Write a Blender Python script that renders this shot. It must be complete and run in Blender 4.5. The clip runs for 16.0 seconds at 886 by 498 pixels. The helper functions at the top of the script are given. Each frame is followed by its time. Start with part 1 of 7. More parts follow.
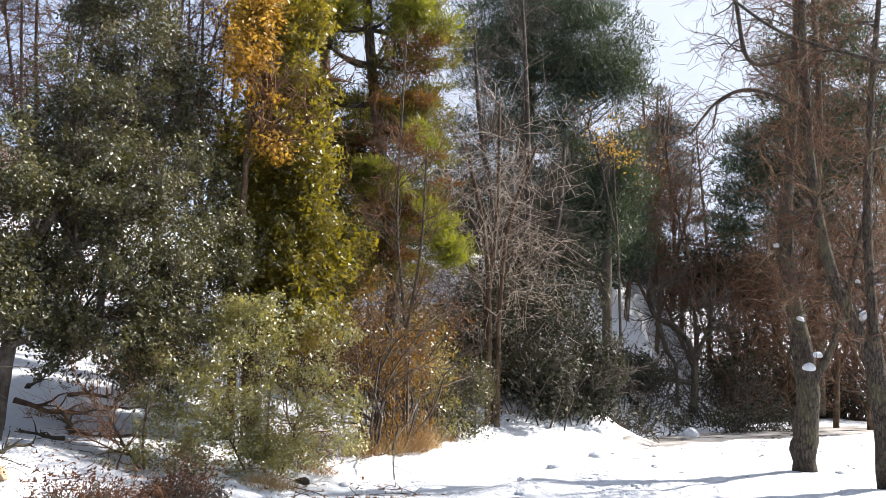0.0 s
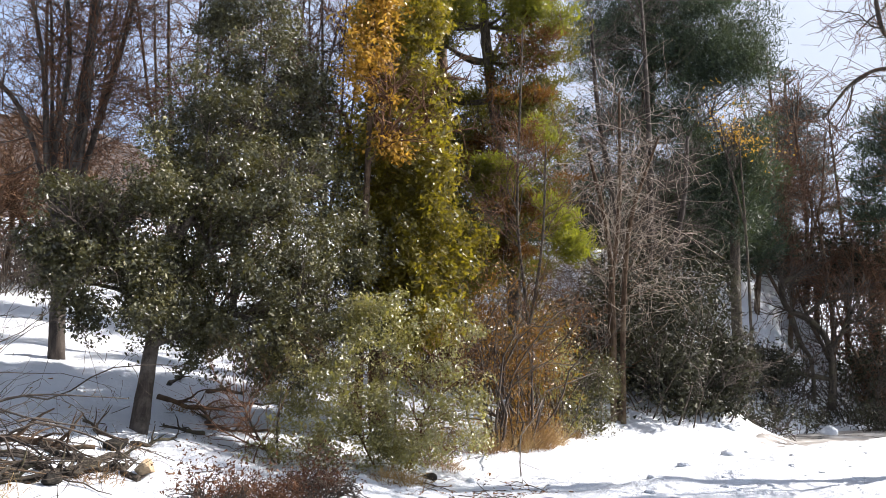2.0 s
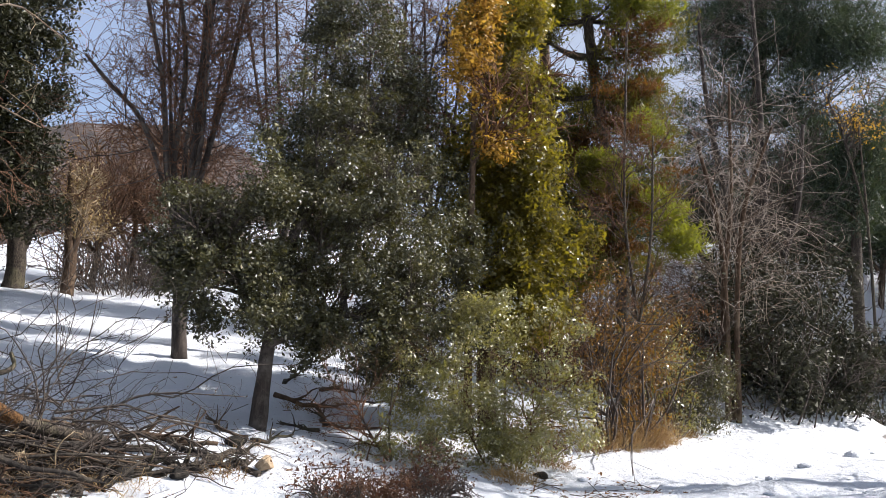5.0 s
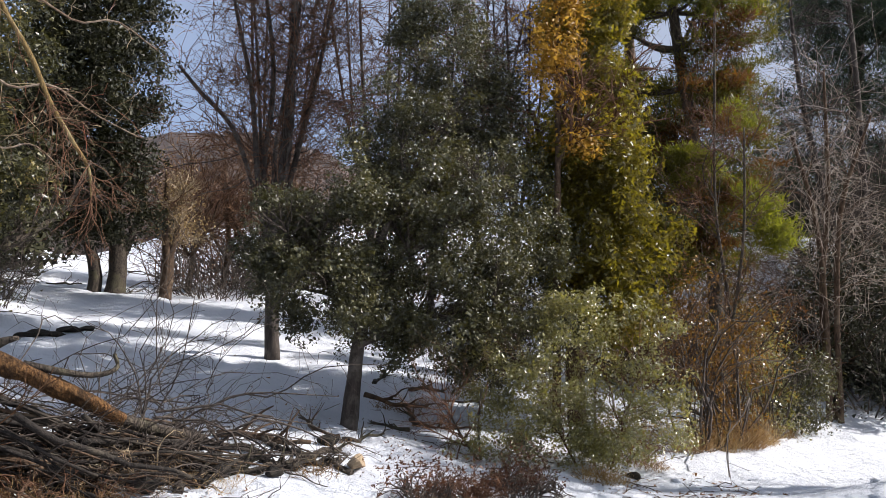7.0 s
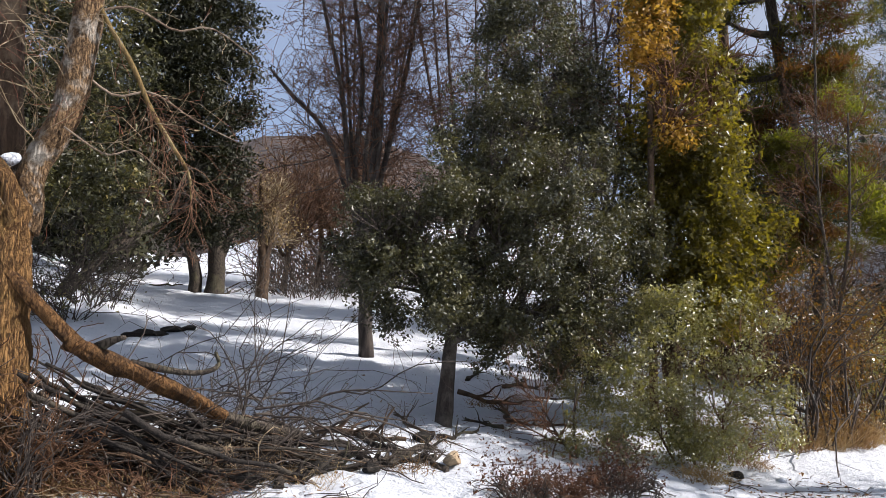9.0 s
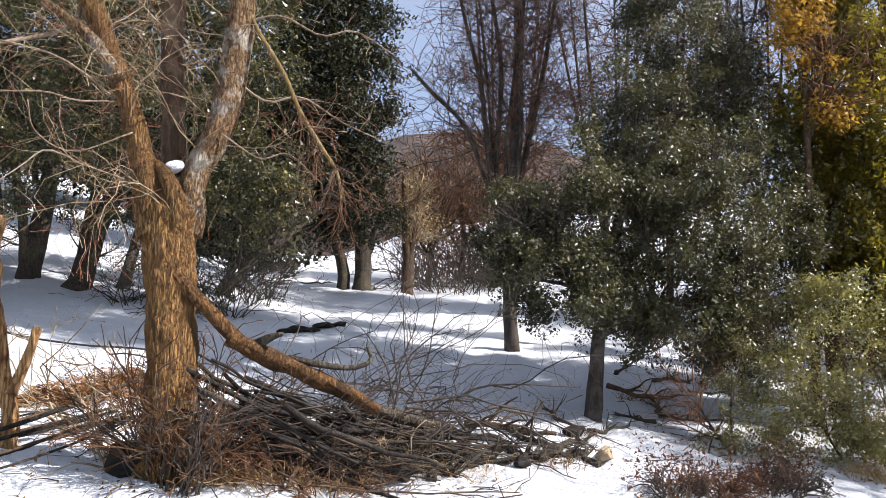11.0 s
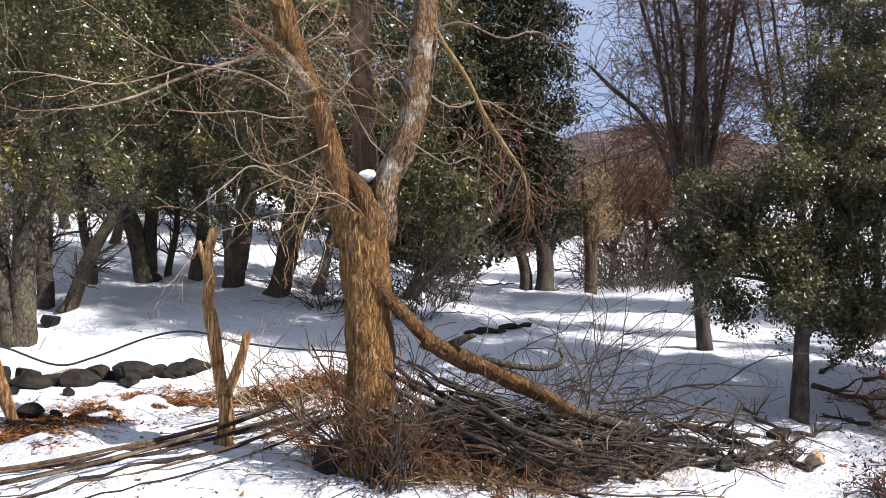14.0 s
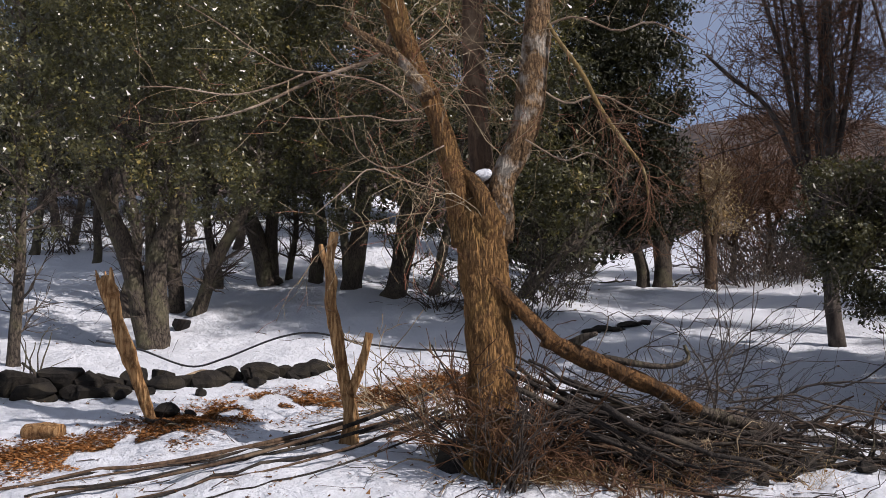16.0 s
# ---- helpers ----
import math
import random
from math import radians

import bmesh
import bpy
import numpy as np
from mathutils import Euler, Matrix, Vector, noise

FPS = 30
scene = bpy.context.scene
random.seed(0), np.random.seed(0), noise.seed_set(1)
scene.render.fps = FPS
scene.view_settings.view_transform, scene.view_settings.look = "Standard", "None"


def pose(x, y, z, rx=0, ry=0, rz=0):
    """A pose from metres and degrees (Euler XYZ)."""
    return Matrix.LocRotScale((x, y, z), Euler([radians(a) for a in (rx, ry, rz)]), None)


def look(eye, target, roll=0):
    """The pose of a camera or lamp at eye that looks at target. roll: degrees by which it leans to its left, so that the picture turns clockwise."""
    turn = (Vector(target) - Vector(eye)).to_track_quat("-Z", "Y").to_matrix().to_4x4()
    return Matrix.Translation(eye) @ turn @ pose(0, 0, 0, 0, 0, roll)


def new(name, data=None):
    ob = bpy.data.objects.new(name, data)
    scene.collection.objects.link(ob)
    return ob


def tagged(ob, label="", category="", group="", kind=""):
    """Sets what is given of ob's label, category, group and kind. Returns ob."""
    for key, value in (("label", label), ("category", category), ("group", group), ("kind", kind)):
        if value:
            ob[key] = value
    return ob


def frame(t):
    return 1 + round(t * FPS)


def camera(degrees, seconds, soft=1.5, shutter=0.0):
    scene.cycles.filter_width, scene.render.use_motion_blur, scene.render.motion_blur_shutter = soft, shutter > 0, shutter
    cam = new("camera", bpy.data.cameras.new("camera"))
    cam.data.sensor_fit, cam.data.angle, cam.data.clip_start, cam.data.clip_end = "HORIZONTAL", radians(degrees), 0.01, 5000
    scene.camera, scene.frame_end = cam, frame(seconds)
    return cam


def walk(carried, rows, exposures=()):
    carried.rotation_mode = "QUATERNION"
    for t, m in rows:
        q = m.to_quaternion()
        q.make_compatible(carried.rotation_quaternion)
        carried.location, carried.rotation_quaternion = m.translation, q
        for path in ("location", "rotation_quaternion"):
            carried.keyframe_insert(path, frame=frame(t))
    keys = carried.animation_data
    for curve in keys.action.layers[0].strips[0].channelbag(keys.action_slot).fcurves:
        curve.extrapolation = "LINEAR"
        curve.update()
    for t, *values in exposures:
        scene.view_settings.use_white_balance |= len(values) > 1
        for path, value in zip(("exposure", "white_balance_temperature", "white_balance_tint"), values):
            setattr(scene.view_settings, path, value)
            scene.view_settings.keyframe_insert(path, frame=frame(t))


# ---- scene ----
# ---- camera ----
cam = camera(52.69, 16.0, soft=0.6)
# seconds, place, heading to the left of +y, tilt upwards, roll
PATH = [
    (0.0, 0.000, 0.000, 1.600, 0.00, 9.00, -0.00),
    (0.5, -0.005, -0.000, 1.584, 2.09, 9.09, -0.01),
    (1.0, -0.016, -0.004, 1.591, 4.19, 9.06, 0.04),
    (1.5, -0.033, 0.005, 1.594, 6.01, 9.05, 0.07),
    (2.0, -0.039, 0.007, 1.600, 7.70, 8.78, 0.08),
    (2.5, -0.048, 0.009, 1.602, 9.34, 8.57, 0.09),
    (3.0, -0.055, -0.000, 1.608, 10.56, 8.57, 0.05),
    (5.5, -0.050, -0.049, 1.617, 15.76, 8.62, 0.11),
    (6.0, -0.055, -0.025, 1.611, 17.26, 8.63, 0.16),
    (6.5, -0.052, -0.035, 1.605, 18.72, 8.67, 0.20),
    (7.0, -0.055, -0.046, 1.605, 20.07, 8.66, 0.24),
    (7.5, -0.066, -0.047, 1.604, 21.42, 8.65, 0.25),
    (8.0, -0.075, -0.030, 1.602, 22.73, 8.62, 0.28),
    (10.5, -0.133, -0.014, 1.607, 32.40, 8.27, 0.45),
    (11.0, -0.147, -0.020, 1.606, 34.99, 8.20, 0.48),
    (11.5, -0.147, -0.033, 1.605, 37.31, 8.24, 0.57),
    (12.0, -0.157, -0.049, 1.606, 39.19, 8.29, 0.62),
    (12.5, -0.175, -0.054, 1.606, 41.04, 8.29, 0.63),
    (13.0, -0.192, -0.059, 1.608, 43.06, 8.31, 0.67),
    (13.5, -0.203, -0.065, 1.607, 44.87, 8.34, 0.72),
    (14.0, -0.223, -0.076, 1.606, 46.54, 8.37, 0.73),
    (14.5, -0.235, -0.083, 1.608, 48.22, 8.39, 0.84),
    (15.0, -0.248, -0.090, 1.605, 50.10, 8.43, 0.87),
    (15.5, -0.259, -0.105, 1.601, 51.80, 8.48, 0.91),
    (16.0, -0.278, -0.110, 1.602, 53.79, 8.46, 0.99),
]
walk(cam, [(t, pose(x, y, z, 90 + tilt, roll, head)) for t, x, y, z, head, tilt, roll in PATH],
     exposures=[(0, 1.45, 6400, 11), (3, 1.22, 6250, 12), (5.5, 0.93, 6200, 12), (8, 0.71, 6200, 13), (10.5, 0.92, 6200, 13), (11.5, 1.16, 6200, 13), (13, 1.10, 6200, 14), (14.5, 0.80, 6200, 15), (16, 0.14, 6250, 17)])

# ---- light ----
SUN_HEAD, SUN_UP = -65.0, 39.0
world = bpy.data.worlds.new("sky")
scene.world = world
world.use_nodes = True
wn = world.node_tree
wn.nodes.clear()
sky = wn.nodes.new("ShaderNodeTexSky")
sky.sky_type, sky.sun_disc = "NISHITA", False
sky.sun_elevation, sky.sun_rotation = radians(SUN_UP), radians(SUN_HEAD)
sky.air_density, sky.dust_density, sky.ozone_density = 0.9, 0.1, 3.5
coord = wn.nodes.new("ShaderNodeTexCoord")
veil = wn.nodes.new("ShaderNodeTexNoise")
veil.inputs["Scale"].default_value, veil.inputs["Detail"].default_value = 2.6, 6
veil_ramp = wn.nodes.new("ShaderNodeValToRGB")
veil_ramp.color_ramp.elements[0].position, veil_ramp.color_ramp.elements[1].position = 0.58, 0.95
veil_mix = wn.nodes.new("ShaderNodeMixRGB")
veil_mix.inputs[2].default_value = (6.6, 7.2, 8.4, 1)
back = wn.nodes.new("ShaderNodeBackground")
back.inputs["Strength"].default_value = 0.051
wout = wn.nodes.new("ShaderNodeOutputWorld")
wn.links.new(coord.outputs["Generated"], veil.inputs["Vector"])
wn.links.new(veil.outputs["Fac"], veil_ramp.inputs[0])
sunward = wn.nodes.new("ShaderNodeVectorMath")
sunward.operation = "DOT_PRODUCT"
sunward.inputs[1].default_value = (-math.sin(radians(SUN_HEAD)) * math.cos(radians(SUN_UP)), math.cos(radians(SUN_HEAD)) * math.cos(radians(SUN_UP)), math.sin(radians(SUN_UP)))
haze = wn.nodes.new("ShaderNodeMapRange")
haze.inputs["From Min"].default_value, haze.inputs["From Max"].default_value = -0.45, 0.7
haze.inputs["To Min"].default_value, haze.inputs["To Max"].default_value = 0.1, 0.95
total = wn.nodes.new("ShaderNodeMath")
total.operation, total.use_clamp = "ADD", True
wn.links.new(coord.outputs["Generated"], sunward.inputs[0])
wn.links.new(sunward.outputs["Value"], haze.inputs["Value"])
wn.links.new(haze.outputs[0], total.inputs[0])
wn.links.new(veil_ramp.outputs[0], total.inputs[1])
wn.links.new(total.outputs[0], veil_mix.inputs[0])
wn.links.new(sky.outputs[0], veil_mix.inputs[1])
wn.links.new(veil_mix.outputs[0], back.inputs[0])
wn.links.new(back.outputs[0], wout.inputs[0])

sun = new("sun", bpy.data.lights.new("sun", "SUN"))
sun.data.energy, sun.data.angle, sun.data.color = 4.7, radians(0.5), (1.0, 0.925, 0.835)
sh, su = radians(SUN_HEAD), radians(SUN_UP)
sun.matrix_world = look((-math.sin(sh) * math.cos(su) * 80, math.cos(sh) * math.cos(su) * 80, math.sin(su) * 80), (0, 0, 0))


# ---- materials ----
def material(name):
    m = bpy.data.materials.new(name)
    m.use_nodes = True
    nt = m.node_tree
    return m, nt, nt.nodes["Principled BSDF"]


def node(nt, kind, **inputs):
    nd = nt.nodes.new(kind)
    for key, value in inputs.items():
        nd.inputs[key.replace("_", " ")].default_value = value
    return nd


def ramp(nt, source, stops):
    r = nt.nodes.new("ShaderNodeValToRGB")
    while len(r.color_ramp.elements) < len(stops):
        r.color_ramp.elements.new(0.5)
    for e, (at, c) in zip(r.color_ramp.elements, stops):
        e.position, e.color = at, (*c, 1)
    nt.links.new(source, r.inputs[0])
    return r


def bark(name, dark, mid, light, scale=14.0, stretch=0.22, bump=0.6, spots=None, rough=0.9, ridge=0.0, wide=2.3):
    """Bark or wood: stretched noise for the grain, a cell network for ridges with crack shade put into the colour, a
    wide noise for lichen and stain.
    """
    m, nt, p = material(name)
    tc = nt.nodes.new("ShaderNodeTexCoord")
    mp = nt.nodes.new("ShaderNodeMapping")
    mp.inputs["Scale"].default_value = (1, 1, stretch)
    nt.links.new(tc.outputs["Object"], mp.inputs["Vector"])
    grain = node(nt, "ShaderNodeTexNoise", Scale=scale, Detail=7.0, Roughness=0.7, Distortion=0.6)
    nt.links.new(mp.outputs[0], grain.inputs["Vector"])
    height = grain.outputs["Fac"]
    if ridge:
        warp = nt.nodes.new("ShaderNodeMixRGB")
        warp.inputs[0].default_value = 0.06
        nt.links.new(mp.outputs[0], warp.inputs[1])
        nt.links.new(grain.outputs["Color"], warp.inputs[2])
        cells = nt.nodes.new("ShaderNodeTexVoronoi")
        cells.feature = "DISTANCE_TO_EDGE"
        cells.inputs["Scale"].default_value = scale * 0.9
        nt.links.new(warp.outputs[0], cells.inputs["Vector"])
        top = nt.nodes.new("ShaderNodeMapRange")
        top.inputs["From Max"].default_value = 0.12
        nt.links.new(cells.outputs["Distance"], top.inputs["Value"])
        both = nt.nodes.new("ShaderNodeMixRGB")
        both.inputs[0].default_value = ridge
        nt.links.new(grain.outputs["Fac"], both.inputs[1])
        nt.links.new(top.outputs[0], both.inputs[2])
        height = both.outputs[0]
        # cracks between ridges are darkened in base colour, standing in for their shade
        crack_shade = nt.nodes.new("ShaderNodeMixRGB")
        crack_shade.inputs[0].default_value = ridge * 0.7
        nt.links.new(grain.outputs["Fac"], crack_shade.inputs[1])
        nt.links.new(top.outputs[0], crack_shade.inputs[2])
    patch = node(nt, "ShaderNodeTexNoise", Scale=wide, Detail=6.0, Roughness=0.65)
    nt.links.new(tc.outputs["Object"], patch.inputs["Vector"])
    col = ramp(nt, crack_shade.outputs[0] if ridge else height, [(0.26, dark), (0.48, mid), (0.82, light)])
    mix = nt.nodes.new("ShaderNodeMixRGB")
    pr = ramp(nt, patch.outputs["Fac"], [(0.50, (0, 0, 0)), (0.64, (0.75, 0.75, 0.75))])
    nt.links.new(pr.outputs[0], mix.inputs[0])
    nt.links.new(col.outputs[0], mix.inputs[1])
    mix.inputs[2].default_value = (*(spots or light), 1)
    nt.links.new(mix.outputs[0], p.inputs["Base Color"])
    p.inputs["Roughness"].default_value = rough
    p.inputs["Specular IOR Level"].default_value = 0.25
    b = node(nt, "ShaderNodeBump", Strength=bump, Distance=0.04)
    nt.links.new(height, b.inputs["Height"])
    nt.links.new(b.outputs[0], p.inputs["Normal"])
    return m


def foliage(name, stops, rough=0.4, through_light=(0.3, 0.35, 0.04), share=0.25, gloss=0.5, wax=0.0):
    """Leaves: a colour for each leaf, a wide drift over the crown, light that shines through."""
    m, nt, p = material(name)
    geo = nt.nodes.new("ShaderNodeNewGeometry")
    tc = nt.nodes.new("ShaderNodeTexCoord")
    drift = node(nt, "ShaderNodeTexNoise", Scale=1.1, Detail=4.0)
    nt.links.new(tc.outputs["Object"], drift.inputs["Vector"])
    half = nt.nodes.new("ShaderNodeMath")
    half.operation = "MULTIPLY_ADD"
    half.inputs[1].default_value = 0.72
    nt.links.new(geo.outputs["Random Per Island"], half.inputs[0])
    dr = nt.nodes.new("ShaderNodeMath")
    dr.operation = "MULTIPLY_ADD"
    dr.inputs[1].default_value, dr.inputs[2].default_value = 1.6, -0.66
    nt.links.new(drift.outputs["Fac"], dr.inputs[0])
    nt.links.new(dr.outputs[0], half.inputs[2])
    col = ramp(nt, half.outputs[0], stops)
    nt.links.new(col.outputs[0], p.inputs["Base Color"])
    p.inputs["Roughness"].default_value = rough
    p.inputs["Specular IOR Level"].default_value = gloss
    p.inputs["Coat Weight"].default_value, p.inputs["Coat Roughness"].default_value = wax, 0.3
    tr = nt.nodes.new("ShaderNodeBsdfTranslucent")
    tr.inputs[0].default_value = (*through_light, 1)
    mix = nt.nodes.new("ShaderNodeMixShader")
    mix.inputs[0].default_value = share
    out = nt.nodes["Material Output"]
    nt.links.new(p.outputs[0], mix.inputs[1])
    nt.links.new(tr.outputs[0], mix.inputs[2])
    nt.links.new(mix.outputs[0], out.inputs[0])
    return m


def snow_material(name, tint=(0.72, 0.745, 0.795), dirt=0.0, dirt_colour=(0.16, 0.12, 0.08)):
    m, nt, p = material(name)
    tc = nt.nodes.new("ShaderNodeTexCoord")
    fine = node(nt, "ShaderNodeTexNoise", Scale=26.0, Detail=6.0, Roughness=0.7)
    wide = node(nt, "ShaderNodeTexNoise", Scale=1.7, Detail=5.0, Roughness=0.6)
    nt.links.new(tc.outputs["Object"], fine.inputs["Vector"])
    nt.links.new(tc.outputs["Object"], wide.inputs["Vector"])
    r = ramp(nt, wide.outputs["Fac"], [(0.3, (tint[0] * 0.93, tint[1] * 0.94, tint[2] * 0.95)), (0.7, tint)])
    crumbs = ramp(nt, fine.outputs["Fac"], [(0.66 - dirt, (0, 0, 0)), (0.76 - dirt, (1, 1, 1))])
    mix = nt.nodes.new("ShaderNodeMixRGB")
    nt.links.new(crumbs.outputs[0], mix.inputs[0])
    nt.links.new(r.outputs[0], mix.inputs[1])
    mix.inputs[2].default_value = (*dirt_colour, 1)
    nt.links.new(mix.outputs[0], p.inputs["Base Color"])
    p.inputs["Roughness"].default_value = 0.75
    crust = node(nt, "ShaderNodeTexNoise", Scale=5.5, Detail=8.0, Roughness=0.6, Distortion=0.4)
    nt.links.new(tc.outputs["Object"], crust.inputs["Vector"])
    b0 = node(nt, "ShaderNodeBump", Strength=0.8, Distance=0.16)
    nt.links.new(crust.outputs["Fac"], b0.inputs["Height"])
    b = node(nt, "ShaderNodeBump", Strength=0.6, Distance=0.06)
    nt.links.new(fine.outputs["Fac"], b.inputs["Height"])
    nt.links.new(b0.outputs[0], b.inputs["Normal"])
    nt.links.new(b.outputs[0], p.inputs["Normal"])
    return m


SNOW = snow_material("snow")
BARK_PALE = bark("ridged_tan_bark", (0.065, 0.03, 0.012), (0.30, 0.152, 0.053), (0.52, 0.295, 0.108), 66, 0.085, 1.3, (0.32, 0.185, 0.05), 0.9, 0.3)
BARK_FORK = bark("ridged_brown_limb_bark", (0.05, 0.023, 0.009), (0.21, 0.105, 0.037), (0.40, 0.22, 0.08), 64, 0.08, 1.3, (0.30, 0.175, 0.055), 0.9, 0.28)
BARK_LIMB = bark("lichened_limb_bark", (0.03, 0.017, 0.009), (0.14, 0.082, 0.04), (0.30, 0.19, 0.095), 50, 0.22, 1.1, (0.5, 0.47, 0.41), 0.9, 0.4, 3.4)
BARK_DARK = bark("dark_oak_bark", (0.016, 0.013, 0.011), (0.052, 0.042, 0.034), (0.125, 0.10, 0.075), 30, 0.3, 0.9, (0.13, 0.12, 0.07), 0.9, 0.4)
BARK_STICK = bark("dark_cut_branch_bark", (0.007, 0.0062, 0.0055), (0.022, 0.0185, 0.016), (0.066, 0.054, 0.044), 22, 0.3, 0.8, (0.09, 0.075, 0.055))
BARK_BROWN = bark("brown_bark", (0.02, 0.013, 0.009), (0.075, 0.048, 0.03), (0.18, 0.12, 0.078), 16, 0.25, 0.7, (0.20, 0.15, 0.10))
BARK_GREY = bark("grey_bark", (0.018, 0.015, 0.013), (0.05, 0.04, 0.034), (0.12, 0.10, 0.085), 15, 0.25, 0.5, (0.16, 0.14, 0.12))
BARE_WOOD = bark("barkless_weathered_wood", (0.07, 0.03, 0.013), (0.36, 0.19, 0.075), (0.60, 0.39, 0.19), 26, 0.12, 1.0, (0.13, 0.058, 0.024), 0.85, 0.3, 6.5)
BARK_MOSSY = bark("mossy_tan_bark", (0.035, 0.023, 0.010), (0.15, 0.10, 0.038), (0.30, 0.21, 0.09), 34, 0.3, 0.6, (0.26, 0.22, 0.13))
BARK_LOG = bark("fallen_log_bark", (0.025, 0.013, 0.007), (0.12, 0.06, 0.024), (0.27, 0.14, 0.05), 46, 0.3, 1.0, (0.035, 0.022, 0.013), 0.9, 0.4, 4.5)
TWIG_SUCKER = bark("rust_brown_shoot", (0.03, 0.014, 0.007), (0.085, 0.042, 0.02), (0.21, 0.115, 0.06), 9, 0.5, 0.1)
CUT_WOOD = bark("sawn_wood", (0.32, 0.17, 0.07), (0.55, 0.33, 0.15), (0.66, 0.45, 0.24), 40, 1.0, 0.2)
TWIG_PALE = bark("pale_twig", (0.05, 0.034, 0.02), (0.20, 0.142, 0.083), (0.52, 0.43, 0.29), 9, 0.5, 0.1)
TWIG_GREY_PALE = bark("pale_grey_bough_bark", (0.05, 0.033, 0.022), (0.15, 0.105, 0.072), (0.40, 0.32, 0.24), 20, 0.5, 0.3)
TWIG_RED = bark("red_twig", (0.12, 0.035, 0.022), (0.22, 0.08, 0.05), (0.34, 0.16, 0.10), 9, 0.5, 0.1)
# russet twig lightened in colour where twigs stand in the sun
TWIG_AMBER = bark("sun_toned_russet_twig", (0.03, 0.016, 0.009), (0.10, 0.052, 0.026), (0.26, 0.15, 0.08), 9, 0.5, 0.1)
TWIG_ASH = bark("ash_grey_twig", (0.08, 0.06, 0.045), (0.24, 0.19, 0.15), (0.48, 0.42, 0.35), 9, 0.5, 0.1)
TWIG_DARK = bark("dark_twig", (0.025, 0.02, 0.017), (0.06, 0.048, 0.04), (0.13, 0.105, 0.085), 9, 0.5, 0.2)
TWIG_BROWN = bark("russet_twig", (0.04, 0.018, 0.010), (0.095, 0.047, 0.026), (0.20, 0.112, 0.066), 9, 0.5, 0.1)
TWIG_GREY = bark("grey_twig", (0.026, 0.021, 0.017), (0.07, 0.056, 0.046), (0.23, 0.195, 0.165), 9, 0.5, 0.1)
STONE = bark("dark_field_stone", (0.005, 0.0045, 0.004), (0.014, 0.012, 0.010), (0.04, 0.033, 0.026), 9, 1.0, 1.0, (0.035, 0.03, 0.02))
STONE_TAN = bark("tan_field_stone", (0.14, 0.10, 0.06), (0.33, 0.25, 0.16), (0.5, 0.4, 0.28), 7, 1.0, 0.6)
LEAF_HOLM = foliage("holm_oak_leaf", [(0.1, (0.011, 0.012, 0.005)), (0.5, (0.034, 0.034, 0.013)), (0.82, (0.072, 0.069, 0.024)), (1.0, (0.19, 0.17, 0.07))], 0.44, (0.22, 0.20, 0.03), 0.13, 0.62)
# lighter copy of LEAF_HOLM, the bush's sun and glints put into colour
LEAF_HOLM_LIGHT = foliage("lightened_holm_leaf", [(0.1, (0.02, 0.02, 0.007)), (0.5, (0.06, 0.058, 0.018)), (0.76, (0.17, 0.158, 0.045)), (1.0, (0.55, 0.51, 0.24))], 0.38, (0.55, 0.5, 0.08), 0.26, 1.0, 0.8)
LEAF_OLIVE = foliage("olive_gold_leaf", [(0.1, (0.021, 0.018, 0.003)), (0.5, (0.069, 0.060, 0.007)), (0.85, (0.161, 0.132, 0.014)), (1, (0.345, 0.230, 0.023))], 0.42, (0.46, 0.38, 0.02), 0.28, 0.5)
LEAF_AMBER = foliage("amber_leaf", [(0.1, (0.16, 0.08, 0.01)), (0.5, (0.32, 0.18, 0.02)), (0.9, (0.48, 0.28, 0.05))], 0.5, (0.55, 0.33, 0.04), 0.4, 0.3)
LEAF_BRAMBLE = foliage("bramble_leaf", [(0.1, (0.03, 0.017, 0.011)), (0.55, (0.075, 0.036, 0.02)), (0.9, (0.16, 0.075, 0.035))], 0.6, (0.2, 0.07, 0.03), 0.2, 0.3)
LEAF_RUST = foliage("dry_russet_leaf", [(0.1, (0.05, 0.026, 0.013)), (0.5, (0.13, 0.068, 0.03)), (0.9, (0.27, 0.15, 0.065))], 0.7, (0.26, 0.12, 0.04), 0.25, 0.2)
LEAF_TAN = foliage("withered_tan_leaf", [(0.1, (0.16, 0.10, 0.04)), (0.5, (0.32, 0.22, 0.10)), (0.9, (0.48, 0.36, 0.18))], 0.7, (0.45, 0.32, 0.12), 0.3, 0.2)
LEAF_LITTER = foliage("fallen_leaf", [(0.1, (0.08, 0.033, 0.012)), (0.5, (0.26, 0.115, 0.038)), (0.9, (0.44, 0.22, 0.08))], 0.7, (0.4, 0.2, 0.06), 0.1, 0.2)
LEAF_OAK = foliage("grove_oak_leaf", [(0.1, (0.015, 0.017, 0.007)), (0.5, (0.045, 0.045, 0.017)), (0.85, (0.112, 0.105, 0.033)), (1, (0.270, 0.210, 0.060))], 0.36, (0.16, 0.15, 0.02), 0.12, 0.65)
# shade over the bank and undergrowth is put into this leaf colour
LEAF_SHADE = foliage("shade_darkened_leaf", [(0.1, (0.016, 0.017, 0.012)), (0.5, (0.034, 0.035, 0.022)), (0.9, (0.072, 0.069, 0.039))], 0.6, (0.05, 0.05, 0.015), 0.1, 0.2)
# dark copy of the oak leaf, shade of the far crowns put in
LEAF_OAK_DIM = foliage("shade_toned_oak_leaf", [(0.1, (0.009, 0.010, 0.005)), (0.5, (0.027, 0.029, 0.013)), (0.9, (0.062, 0.060, 0.026))], 0.5, (0.07, 0.07, 0.015), 0.08, 0.3)
